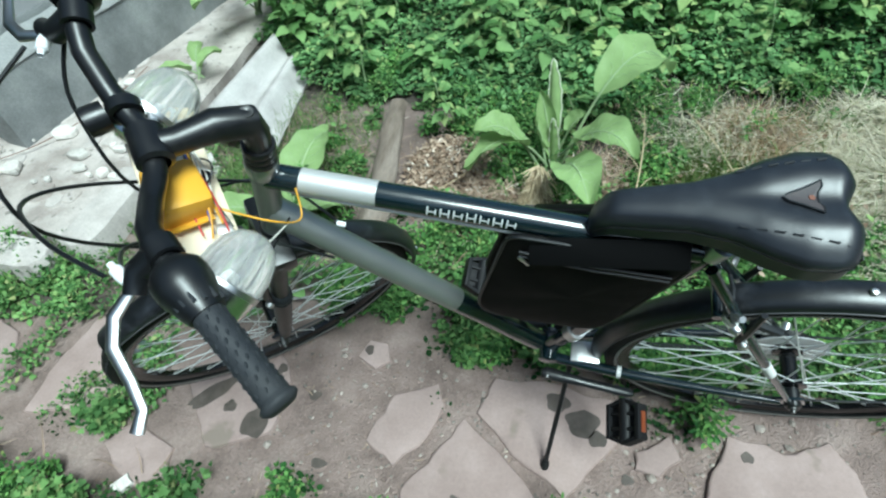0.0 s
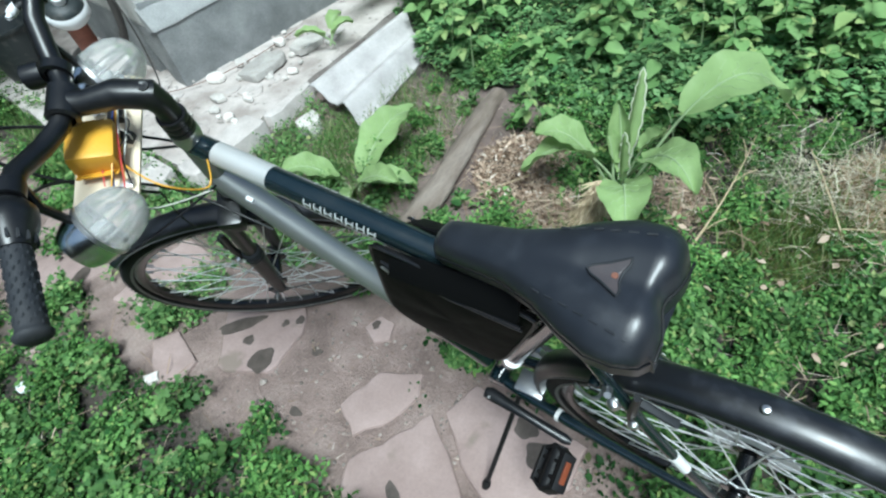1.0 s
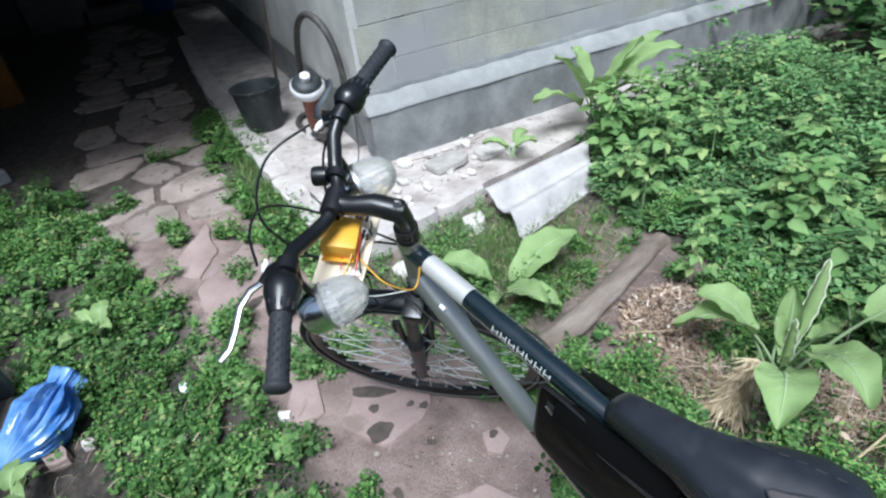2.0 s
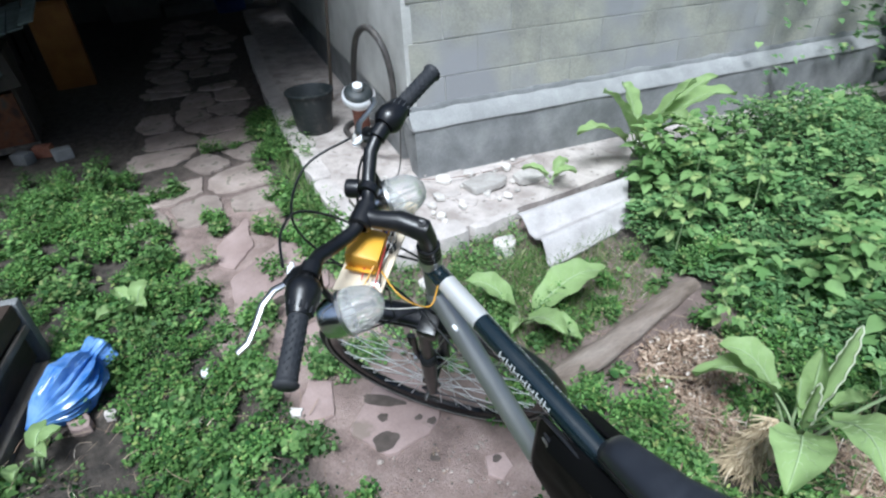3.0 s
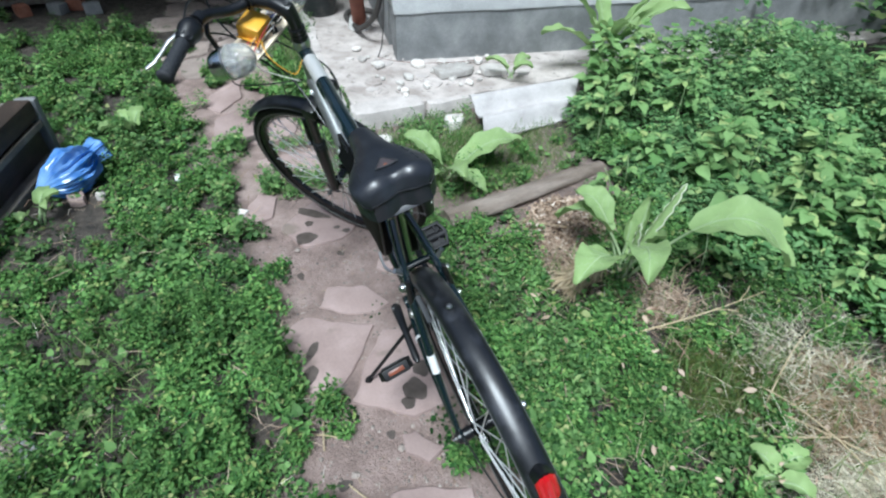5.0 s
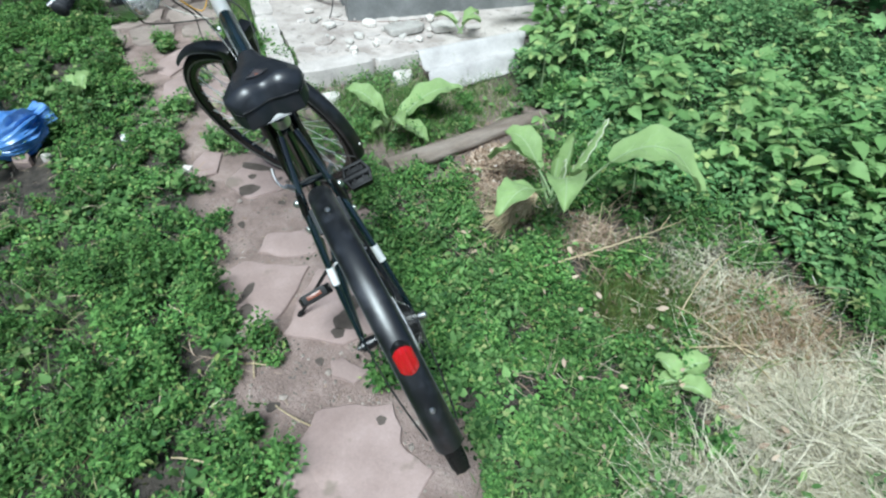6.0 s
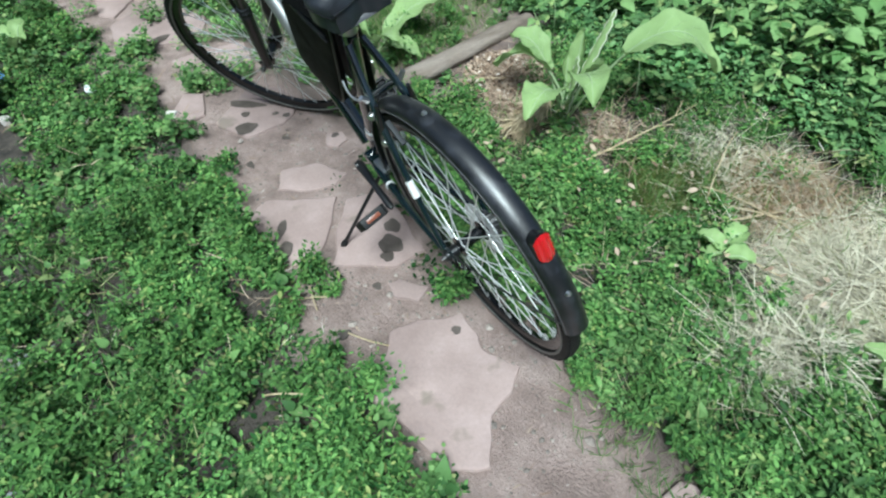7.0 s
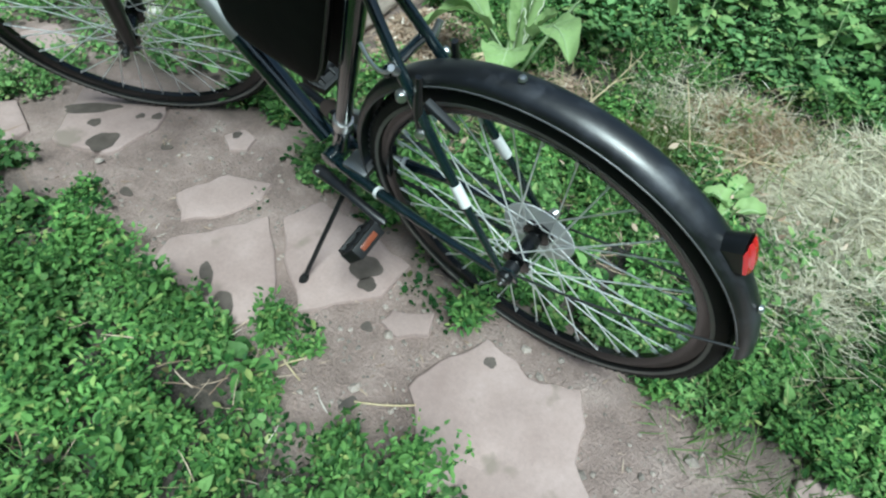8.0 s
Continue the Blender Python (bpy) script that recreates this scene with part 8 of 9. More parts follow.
# ---- the broad-leaved plants, leaf by leaf
def broad_leaf(plant, root, tip, width, arch=0.08, curl=0.02, twist=0.0, seed=0, stalk=0.25):
    """A large leaf on its stalk from root to tip."""
    root, tip = Vector(root), Vector(tip)
    mid = root.lerp(tip, 0.55) + Vector((0, 0, arch + 0.04))
    line = arc(root, mid, tip, 22)
    start = int(22 * stalk)
    blade = line[start:]
    n, half = len(blade), 6
    verts = []
    for i, p in enumerate(blade):
        t = i / (n - 1)
        w = width * 0.5 * (sin(pi * min(0.03 + 0.965 * t ** 0.85, 1)) ** 0.72) * (0.98 + 0.14 * sin(pi * t)) * (1.04 - 0.26 * t ** 2)
        d = (blade[min(i + 1, n - 1)] - blade[max(i - 1, 0)]).normalized()
        side = d.cross(Vector((0, 0, 1)))
        side = side.normalized() if side.length > 0.05 else Vector((1, 0, 0))
        side = Matrix.Rotation(twist * (1 - 0.5 * t), 3, d) @ side
        up = side.cross(d).normalized()
        for j in range(-half, half + 1):
            s = j / half
            wave = 0.008 * abs(s) ** 2 * sin(t * 21 + seed + (2.0 if s > 0 else 0)) * width / 0.14
            rib = 0.0035 * sin((t * 9 - abs(s) * 2.2) * 2 * pi) * (1 - abs(s)) * abs(s) * 2
            verts.append(p + side * s * w + up * (curl * (s * s) * 1.6 + wave + rib))
    m = 2 * half + 1
    faces = [(i * m + j, (i + 1) * m + j, (i + 1) * m + j + 1, i * m + j + 1) for i in range(n - 1) for j in range(m - 1)]
    lf = part("leaf", Geo().add(verts, faces), M["leaf_big"], plant, "", 80)
    k = len(line)
    g = Geo().tube([p + Vector((0, 0, 0.001)) for p in line], [0.0055 - 0.0045 * i / (k - 1) for i in range(k)], 6)
    if width > 0.075:
        lift = Vector((0, 0, 0.0006))
        for i in range(2, n - 5, 2):
            for way in (-1, 1):
                g.tube([Vector(verts[min(i + q // 2, n - 1) * m + half + way * q]) + lift for q in range(0, half)], [0.0013 - 0.0002 * q for q in range(half)], 5)
    part("rib", g, M["midrib"], lf, "pale midrib and side veins")


def broad_plant(name, at, leaves, label):
    p = thing(name, label, "plant", "broad-leaved plants")
    for i, (tip, width, arch, twist, *stalk) in enumerate(leaves):
        a = Vector((at[0] + 0.018 * cos(i * 2.4), at[1] + 0.018 * sin(i * 2.4), at[2]))
        broad_leaf(p, a, tip, width, arch, 0.012, twist, i * 1.7, stalk[0] if stalk else 0.25)
    return p


def folded_leaf(plant, root, tip, width, way):
    """A young upright leaf, still folded along its midrib, with a pale crinkled margin."""
    root, tip = Vector(root), Vector(tip)
    line = arc(root, root.lerp(tip, 0.5) + Vector((0, 0, 0.03)), tip, 16)
    across = Vector((cos(way), sin(way), 0))
    fore = Vector((-sin(way), cos(way), 0))
    verts, edges = [], ([], [])
    for i, p in enumerate(line):
        t = i / 16
        w = width * 0.5 * sin(pi * min(0.05 + 0.94 * t, 1)) ** 0.7
        row = [p + across * w * q + fore * (0.55 * w * abs(q) + 0.004 * sin(i * 2.3 + q * 4) * abs(q)) for q in (-1, -0.5, 0, 0.5, 1)]
        verts += row
        edges[0].append(row[0])
        edges[1].append(row[4])
    lf = part("leaf", Geo().add(verts, [(i * 5 + j, i * 5 + j + 1, i * 5 + j + 6, i * 5 + j + 5) for i in range(16) for j in range(4)]), M["leaf_big"], plant, "upright folded young leaf", 80)
    for e in edges:
        part("margin", Geo().tube(e, 0.0028, 5), M["leaf_margin"], lf, "pale crinkled leaf margin")


broad_plant("broad_leaved_plant", (-1.41, 0.47, 0.0), [
    ((-1.325, 0.8, 0.17), 0.14, 0.13, 0.12, 0.15), ((-1.585, 0.33, 0.15), 0.1, 0.1, -0.2, 0.2), ((-1.12, 0.43, 0.17), 0.085, 0.09, 0.2), ((-1.18, 0.56, 0.035), 0.085, 0.07, 0.1), ((-1.46, 0.40, 0.1), 0.06, 0.05, 0.1), ((-1.33, 0.36, 0.06), 0.05, 0.04, 0.0)],
    "young broad-leaved plant with pale green leaves near the log")
big_plant = broad_plant("broad_leaved_plant", (-0.515, 0.785, 0.03), [
    ((-0.154, 1.055, 0.29), 0.15, 0.42, 0.25, 0.36), ((-0.272, 0.62, 0.27), 0.12, 0.24, 0.15, 0.36), ((-0.39, 0.455, 0.22), 0.13, 0.2, 0.2, 0.36), ((-0.775, 0.65, 0.16), 0.1, 0.24, 0.25, 0.34),
    ((-0.755, 0.70, 0.27), 0.1, 0.16, -0.2, 0.4), ((-0.57, 0.87, 0.33), 0.06, 0.04, -0.7), ((-0.42, 0.82, 0.27), 0.06, 0.08, 0.2, 0.5), ((-0.58, 0.82, 0.24), 0.05, 0.07, 0.4, 0.4)],
    "large broad-leaved plant with long pale green wavy leaves")
folded_leaf(big_plant, (-0.515, 0.8, 0.14), (-0.538, 0.975, 0.38), 0.05, -0.5)
folded_leaf(big_plant, (-0.505, 0.77, 0.04), (-0.52, 0.8, 0.27), 0.035, -0.3)
broad_plant("broad_leaved_plant", (-2.12, 1.85, 0.1), [
    ((-2.14, 1.40, 0.33), 0.13, 0.16, 0.1), ((-1.95, 1.62, 0.42), 0.14, 0.16, -0.2), ((-1.75, 2.1, 0.5), 0.14, 0.22, 0.3), ((-2.2, 1.62, 0.5), 0.12, 0.14, 0.1), ((-1.7, 1.85, 0.36), 0.14, 0.2, 0.1), ((-2.0, 2.3, 0.5), 0.12, 0.16, 0.2), ((-1.82, 1.58, 0.3), 0.13, 0.16, -0.2), ((-1.9, 1.98, 0.56), 0.12, 0.1, 0.3), ((-2.28, 1.85, 0.48), 0.12, 0.16, 0.2), ((-1.72, 1.7, 0.46), 0.13, 0.2, 0.2)],
    "broad-leaved plant with arching leaves against the house plinth")
broad_plant("broad_leaved_plant", (-2.1, 1.2, 0.12), [((-2.19, 1.08, 0.2), 0.05, 0.05, 0), ((-2.12, 1.32, 0.2), 0.06, 0.06, 0.2), ((-2.0, 1.27, 0.2), 0.05, 0.05, 0.2)],
    "small seedling at the edge of the corrugated sheet")
broad_plant("broad_leaved_plant", (0.265, 0.66, 0.01), [((0.2, 0.64, 0.07), 0.055, 0.03, 0, 0.3), ((0.27, 0.74, 0.08), 0.06, 0.03, 0.2, 0.35), ((0.345, 0.68, 0.06), 0.055, 0.03, 0.1, 0.3), ((0.26, 0.6, 0.05), 0.045, 0.03, 0.1, 0.3)],
    "small leafy weed with roundish pale leaves beside the hay")
broad_plant("broad_leaved_plant", (0.745, 0.66, 0.01), [((0.68, 0.62, 0.1), 0.05, 0.03, 0, 0.35), ((0.74, 0.75, 0.11), 0.055, 0.03, 0.2, 0.35), ((0.82, 0.68, 0.09), 0.055, 0.03, 0.1, 0.35), ((0.76, 0.57, 0.08), 0.05, 0.03, 0.1, 0.3), ((0.84, 0.56, 0.07), 0.05, 0.03, 0.1, 0.4), ((0.87, 0.5, 0.06), 0.05, 0.03, 0.1, 0.5)],
    "leafy weed growing up through the edge of the hay")
broad_plant("broad_leaved_plant", (-2.35, -0.86, 0.0), [((-2.25, -0.8, 0.1), 0.07, 0.05, 0), ((-2.42, -0.78, 0.1), 0.07, 0.05, 0.2), ((-2.3, -0.97, 0.08), 0.07, 0.05, 0.1), ((-2.47, -0.9, 0.08), 0.06, 0.05, 0.1)],
    "small leafy weed in the grass near the blue bag")


broad_plant("broad_leaved_plant", (-1.0, -1.44, 0.0), [((-1.07, -1.38, 0.14), 0.06, 0.04, 0.1, 0.45), ((-0.94, -1.36, 0.12), 0.065, 0.04, 0.2, 0.4), ((-0.9, -1.45, 0.1), 0.06, 0.04, 0.1, 0.4), ((-1.0, -1.33, 0.16), 0.05, 0.04, 0.1, 0.5), ((-0.95, -1.53, 0.1), 0.06, 0.04, 0.1, 0.4), ((-1.05, -1.5, 0.17), 0.055, 0.03, 0.1, 0.5)],
    "leafy weed with roundish leaves beside the boards")
broad_plant("broad_leaved_plant", (-1.72, -1.2, 0.0), [((-1.78, -1.14, 0.1), 0.05, 0.04, 0.1, 0.4), ((-1.65, -1.14, 0.09), 0.05, 0.04, 0.2, 0.4), ((-1.63, -1.23, 0.07), 0.05, 0.03, 0.1, 0.4), ((-1.72, -1.1, 0.11), 0.045, 0.04, 0.1, 0.5)],
    "small leafy weed between the boards and the blue bag")


# ---- hay, straw, grass, twigs
def strands(name, n, place, length, width, mat, seed, label, category, lift=(0.0, 0.3), z=(0.0, 0.05), shape="blade"):
    rs = np.random.RandomState(seed)
    x, y, w = place(rs, n)
    at = np.stack([x, y, earth(x, y) + 0.004 + rs.uniform(z[0], z[1], n) * w], -1)
    v, f = scatter_leaves(shape, at, rs.uniform(0, 2 * pi, n), rs.uniform(lift[0], lift[1], n), rs.uniform(length[0], length[1], n), rs.uniform(width[0], width[1], n), rs.uniform(-1.4, 1.4, n))
    tagged(new(name, raw_mesh(name, v, f, M[mat])), label, category, kind="stuff")


def heap(cx, cy, rx, ry, ang=0.0):
    def place(rs, n):
        r, a = np.sqrt(rs.rand(n)) * (0.75 + 0.5 * rs.rand(n)), rs.uniform(0, 2 * pi, n)
        u, v = rx * r * np.cos(a), ry * r * np.sin(a)
        return cx + u * cos(ang) - v * sin(ang), cy + u * sin(ang) + v * cos(ang), np.clip(1.2 - r, 0.1, 1)
    return place


def hay_mat():
    """The trodden core of the hay: a low uneven mound under the loose stalks."""
    n, m = 14, 40
    verts = []
    for i in range(n + 1):
        for j in range(m):
            a = 2 * pi * j / m
            r = (i / n) * (0.9 + 0.35 * noise.noise((cos(a) * 1.7, sin(a) * 1.7, 3)) + 0.15 * noise.noise((cos(a) * 6, sin(a) * 6, 1)))
            x, y = 0.65 + 0.19 * r * cos(a), 0.96 + 0.27 * r * sin(a)
            z = lie(x, y) + 0.035 * (1 - (i / n) ** 2) + 0.012 * noise.noise((x * 14, y * 14, 2)) - 0.012 * (i / n) ** 4
            verts.append((x, y, z))
    faces = [(i * m + j, i * m + (j + 1) % m, (i + 1) * m + (j + 1) % m, (i + 1) * m + j) for i in range(n) for j in range(m)]
    tagged(new("hay_mat", raw_mesh("hay_mat", verts, faces, M["hay_mat"])), "trodden mat of pale dry hay", "hay", kind="stuff")


hay_mat()
strands("hay", 4200, heap(0.45, 0.88, 0.15, 0.18, 0.3), (0.03, 0.12), (0.0006, 0.0018), "hay", 80, "loose pale dry hay drawn out towards the bicycle", "hay", (-0.3, 0.5), (0.0, 0.05), "straw")
strands("hay", 9000, heap(0.66, 0.98, 0.26, 0.34, 0.0), (0.03, 0.13), (0.0008, 0.0024), "hay", 31, "matted pale dry hay lying on the ground", "hay", (-0.3, 0.5), (0.0, 0.06), "straw")
strands("hay", 520, heap(0.58, 0.86, 0.1, 0.07, 0.6), (0.06, 0.2), (0.001, 0.003), "hay", 30, "tangled lump of pale hay", "hay", (-0.3, 0.5), (0.03, 0.13), "straw")
strands("hay", 520, heap(0.72, 0.98, 0.12, 0.08, 0.2), (0.06, 0.2), (0.001, 0.003), "hay", 130, "tangled lump of pale hay", "hay", (-0.3, 0.5), (0.03, 0.13), "straw")
strands("hay", 420, heap(0.6, 1.15, 0.12, 0.07, -0.5), (0.06, 0.2), (0.001, 0.003), "hay", 131, "tangled lump of pale hay", "hay", (-0.3, 0.5), (0.03, 0.13), "straw")
strands("hay", 320, heap(0.82, 0.83, 0.09, 0.06, 0.9), (0.06, 0.2), (0.001, 0.003), "hay", 132, "tangled lump of pale hay", "hay", (-0.3, 0.5), (0.03, 0.13), "straw")
strands("hay", 300, heap(0.6, 0.56, 0.09, 0.05, 0.3), (0.06, 0.2), (0.001, 0.003), "hay", 133, "tangled lump of pale hay", "hay", (-0.3, 0.5), (0.03, 0.13), "straw")
strands("hay", 600, heap(0.32, 0.95, 0.34, 0.26, 0.5), (0.05, 0.2), (0.0006, 0.0016), "hay", 32, "thin dry grass stalks scattered round the hay", "hay", (-0.1, 0.6), (0.0, 0.06), "straw")
strands("dry_grass", 5200, heap(0.22, 1.05, 0.2, 0.2, 0.3), (0.015, 0.08), (0.0007, 0.002), "dead_grass", 29, "reddish brown dead grass beside the hay", "grass", (-0.2, 0.9), (0.0, 0.03), "straw")
strands("hay", 900, heap(0.53, 0.5, 0.1, 0.13), (0.06, 0.22), (0.0008, 0.0025), "hay", 33, "small tuft of dry hay beside the weeds", "hay", (-0.1, 0.6), (0.0, 0.06), "straw")
strands("hay", 700, heap(0.02, 1.08, 0.24, 0.2), (0.05, 0.18), (0.0008, 0.002), "hay", 40, "single dry stalks between log and hay", "hay", (-0.1, 0.7), (0.0, 0.05), "straw")
bushes("bushy_weeds", (0.58, 0.74, 0.56, 0.74), 900, 47, "small leafy weeds growing up through the hay", (0.03, 0.05), 0.1)
low_weeds("ground_weeds", (0.4, 1.0, 0.35, 1.5), 700, 21, "green weeds growing through the hay", size=(0.025, 0.045), shape="lance", tall=(0.03, 0.12), mat="leaf_pale")
strands("straw", 700, heap(-0.86, 0.78, 0.2, 0.22), (0.03, 0.11), (0.0015, 0.004), "dry_leaf", 34, "dry pinkish straw under the broad leaves", "straw", (-0.4, 0.4), (0.0, 0.07))
strands("straw", 900, heap(-0.66, 0.64, 0.14, 0.1), (0.02, 0.1), (0.0012, 0.004), "dry_leaf", 75, "dry stalks round the foot of the large plant", "straw", (-0.2, 0.6), (0.0, 0.06))
strands("straw", 800, heap(-0.34, 0.82, 0.13, 0.12), (0.02, 0.1), (0.0012, 0.004), "dry_leaf", 76, "pale dry stalks beside the large plant", "straw", (-0.2, 0.6), (0.0, 0.06))
strands("moss", 5200, heap(-0.02, 0.76, 0.17, 0.17), (0.015, 0.05), (0.0012, 0.0026), "moss", 77, "short olive mossy grass", "grass", (0.5, 1.5), (0.0, 0.01))
strands("moss", 2600, heap(0.75, 0.42, 0.17, 0.1), (0.015, 0.05), (0.0012, 0.0026), "moss", 79, "short olive mossy grass by the slab", "grass", (0.5, 1.5), (0.0, 0.01))
strands("moss", 2500, heap(0.12, 0.95, 0.16, 0.14), (0.015, 0.045), (0.0012, 0.0026), "moss", 78, "short olive mossy grass beside the hay", "grass", (0.5, 1.5), (0.0, 0.01))
strands("grass", 900, heap(-0.04, 0.84, 0.19, 0.24, 0.3), (0.03, 0.09), (0.0025, 0.005), "grass", 35, "thin yellowish green grass round the hay", "grass", (0.5, 1.4), (0.0, 0.01))
strands("grass", 2200, heap(-1.55, 0.45, 0.36, 0.32), (0.03, 0.1), (0.002, 0.0045), "grass", 36, "short grass below the apron", "grass", (0.5, 1.4), (0.0, 0.01))
strands("grass", 1500, heap(-0.55, -0.95, 0.6, 0.3), (0.03, 0.12), (0.002, 0.0045), "grass", 37, "thin grass among the weeds", "grass", (0.4, 1.4), (0.0, 0.02))
strands("grass", 2600, heap(-1.5, 0.85, 0.32, 0.36), (0.03, 0.09), (0.0015, 0.0035), "grass", 141, "thin grass between the log and the corrugated sheet", "grass", (0.4, 1.4), (0.0, 0.01))
strands("dry_litter", 900, heap(-1.45, 0.8, 0.36, 0.4), (0.02, 0.08), (0.0012, 0.003), "dry_leaf", 142, "dry stalks on the earth below the corrugated sheet", "litter", (-0.1, 0.4), (0.0, 0.03), "straw")
strands("grass", 900, heap(-3.0, 0.12, 0.9, 0.08, -0.1), (0.04, 0.13), (0.003, 0.006), "grass", 38, "grass along the apron edge", "grass", (0.5, 1.4), (0.0, 0.01))
strands("grass", 900, heap(0.55, 0.12, 0.3, 0.2, -0.1), (0.03, 0.1), (0.002, 0.004), "grass", 39, "thin grass behind the rear wheel", "grass", (0.5, 1.4), (0.0, 0.01))


def dry_leaves():
    rs = np.random.RandomState(41)
    n = 3200
    r, a = np.sqrt(rs.rand(n)), rs.uniform(0, 2 * pi, n)
    x, y = -0.87 + 0.17 * r * np.cos(a), 0.8 + 0.2 * r * np.sin(a)
    at = np.stack([x, y, 0.02 + 0.09 * rs.rand(n) * np.clip(1.15 - r + 0.5 * (field(x, y, 12.0, 6.0) - 0.5), 0.05, 1)], -1)
    v, f = scatter_leaves("lance", at, rs.uniform(0, 6.28, n), rs.uniform(-0.7, 0.8, n), rs.uniform(0.008, 0.032, n), rs.uniform(0.006, 0.026, n), rs.uniform(-1.5, 1.5, n))
    tagged(new("dry_leaves", raw_mesh("dry_leaves", v, f, M["dry_leaf"])), "heap of curled dry brown leaves between log and plant", "leaves", kind="stuff")
    n = 150
    x, y = rs.uniform(-0.7, 0.6, n), rs.uniform(0.35, 1.2, n)
    at = np.stack([x, y, 0.03 + 0.05 * rs.rand(n)], -1)
    v, f = scatter_leaves("oval", at, rs.uniform(0, 6.28, n), rs.uniform(-0.6, 0.7, n), rs.uniform(0.015, 0.04, n), rs.uniform(0.012, 0.03, n), rs.uniform(-1, 1, n))
    tagged(new("dry_leaves", raw_mesh("dry_leaves", v, f, M["dry_leaf"])), "scattered dry brown leaves among the weeds", "leaves", kind="stuff")


dry_leaves()


def plot(x0, x1, y0, y1):
    def place(rs, n):
        return rs.uniform(x0, x1, n), rs.uniform(y0, y1, n), rs.rand(n)
    return place


strands("dry_litter", 900, plot(-2.1, 0.7, -1.3, -0.4), (0.03, 0.1), (0.0012, 0.003), "dry_leaf", 71, "dry stalks and bits lying among the low weeds", "litter", (-0.2, 0.4), (0.01, 0.07), "straw")
strands("dry_litter", 1700, plot(-0.9, 0.6, 0.25, 1.35), (0.03, 0.11), (0.0012, 0.003), "dry_leaf", 72, "dry stalks and bits lying among the low weeds", "litter", (-0.2, 0.5), (0.01, 0.08), "straw")
strands("dry_litter", 260, plot(-1.2, 0.6, -0.42, 0.05), (0.006, 0.03), (0.0012, 0.003), "dry_leaf", 73, "crumbs of straw and twig on the trodden earth", "litter", (-0.1, 0.15), (0.0, 0.004), "straw")
strands("grass", 1500, plot(-0.7, 0.6, 0.3, 1.3), (0.04, 0.13), (0.0018, 0.004), "grass", 74, "thin grass among the weeds", "grass", (0.4, 1.4), (0.0, 0.01), "straw")
tw = thing("twig", "long pale dry twig lying on the weeds", "twig")
main = arc((-0.27, 0.53, 0.06), (-0.2, 0.8, 0.11), (-0.2, 1.12, 0.12), 16)
part("stalk", Geo().tube(main, [0.0042 - 0.0002 * i for i in range(17)], 6), M["twig"], tw)
for i, (dx, dy) in ((4, (0.05, 0.07)), (7, (-0.06, 0.08)), (10, (0.05, 0.06)), (13, (-0.03, 0.07))):
    part("sprig", Geo().tube(arc(main[i], main[i] + Vector((dx * 0.4, dy * 0.6, 0.02)), main[i] + Vector((dx, dy, 0.02)), 6), 0.0014, 5), M["twig"], tw)
for k, (a, b, c) in enumerate((((0.12, 0.62, 0.04), (0.25, 0.8, 0.1), (0.3, 1.02, 0.05)), ((-0.05, 1.2, 0.06), (0.0, 1.0, 0.13), (0.1, 0.82, 0.05)), ((-0.45, 1.0, 0.04), (-0.5, 1.2, 0.1), (-0.42, 1.3, 0.09)), ((-0.95, 0.62, 0.03), (-0.8, 0.7, 0.1), (-0.72, 0.9, 0.03)), ((-0.1, -0.62, 0.05), (-0.06, -0.56, 0.07), (0.0, -0.5, 0.06)), ((0.05, 0.85, 0.05), (0.2, 0.88, 0.1), (0.39, 0.885, 0.06)), ((0.1, 0.8, 0.05), (0.25, 0.86, 0.09), (0.36, 0.95, 0.06)), ((0.26, 0.7, 0.05), (0.34, 0.66, 0.08), (0.42, 0.72, 0.05)), ((-0.365, -0.375, 0.012), (-0.32, -0.388, 0.018), (-0.275, -0.395, 0.012)), ((-0.34, -0.425, 0.012), (-0.325, -0.388, 0.02), (-0.3, -0.35, 0.012)), ((-0.16, -0.36, 0.012), (-0.1, -0.33, 0.016), (-0.06, -0.29, 0.012)))):
    solid("twig", Geo().tube(arc(a, b, c, 10), 0.0022, 6), M["twig"], "thin bent dry stalk on the ground", "twig", "dry stalks")


# pale dry clump of a cut stem at the foot of the large plant
def dry_stump():
    """A leaning sheaf of dead leaf sheaths, frayed at its foot."""
    rs = np.random.RandomState(51)
    n = 900
    t, a = rs.rand(n), rs.uniform(0, 2 * pi, n)
    top, low = np.array([-0.55, 0.715, 0.13]), np.array([-0.55, 0.57, 0.035])
    spread = 0.016 + 0.026 * t
    at = top + (low - top) * t[:, None] + np.stack([np.cos(a) * spread, 0.3 * np.sin(a) * spread, np.abs(np.sin(a)) * spread * 0.7], -1)
    yaw = np.arctan2(-(low - top)[0], (low - top)[1]) + rs.normal(0, 0.4, n)
    v, f = scatter_leaves("straw", at, yaw, -0.5 + rs.normal(0, 0.28, n), rs.uniform(0.03, 0.08, n), rs.uniform(0.0025, 0.007, n), rs.uniform(-1.2, 1.2, n))
    tagged(new("dry_stump", raw_mesh("dry_stump", v, f, M["dry_sheath"])), "pale dry frayed stem at the foot of the large plant", "straw", kind="stuff")


dry_stump()


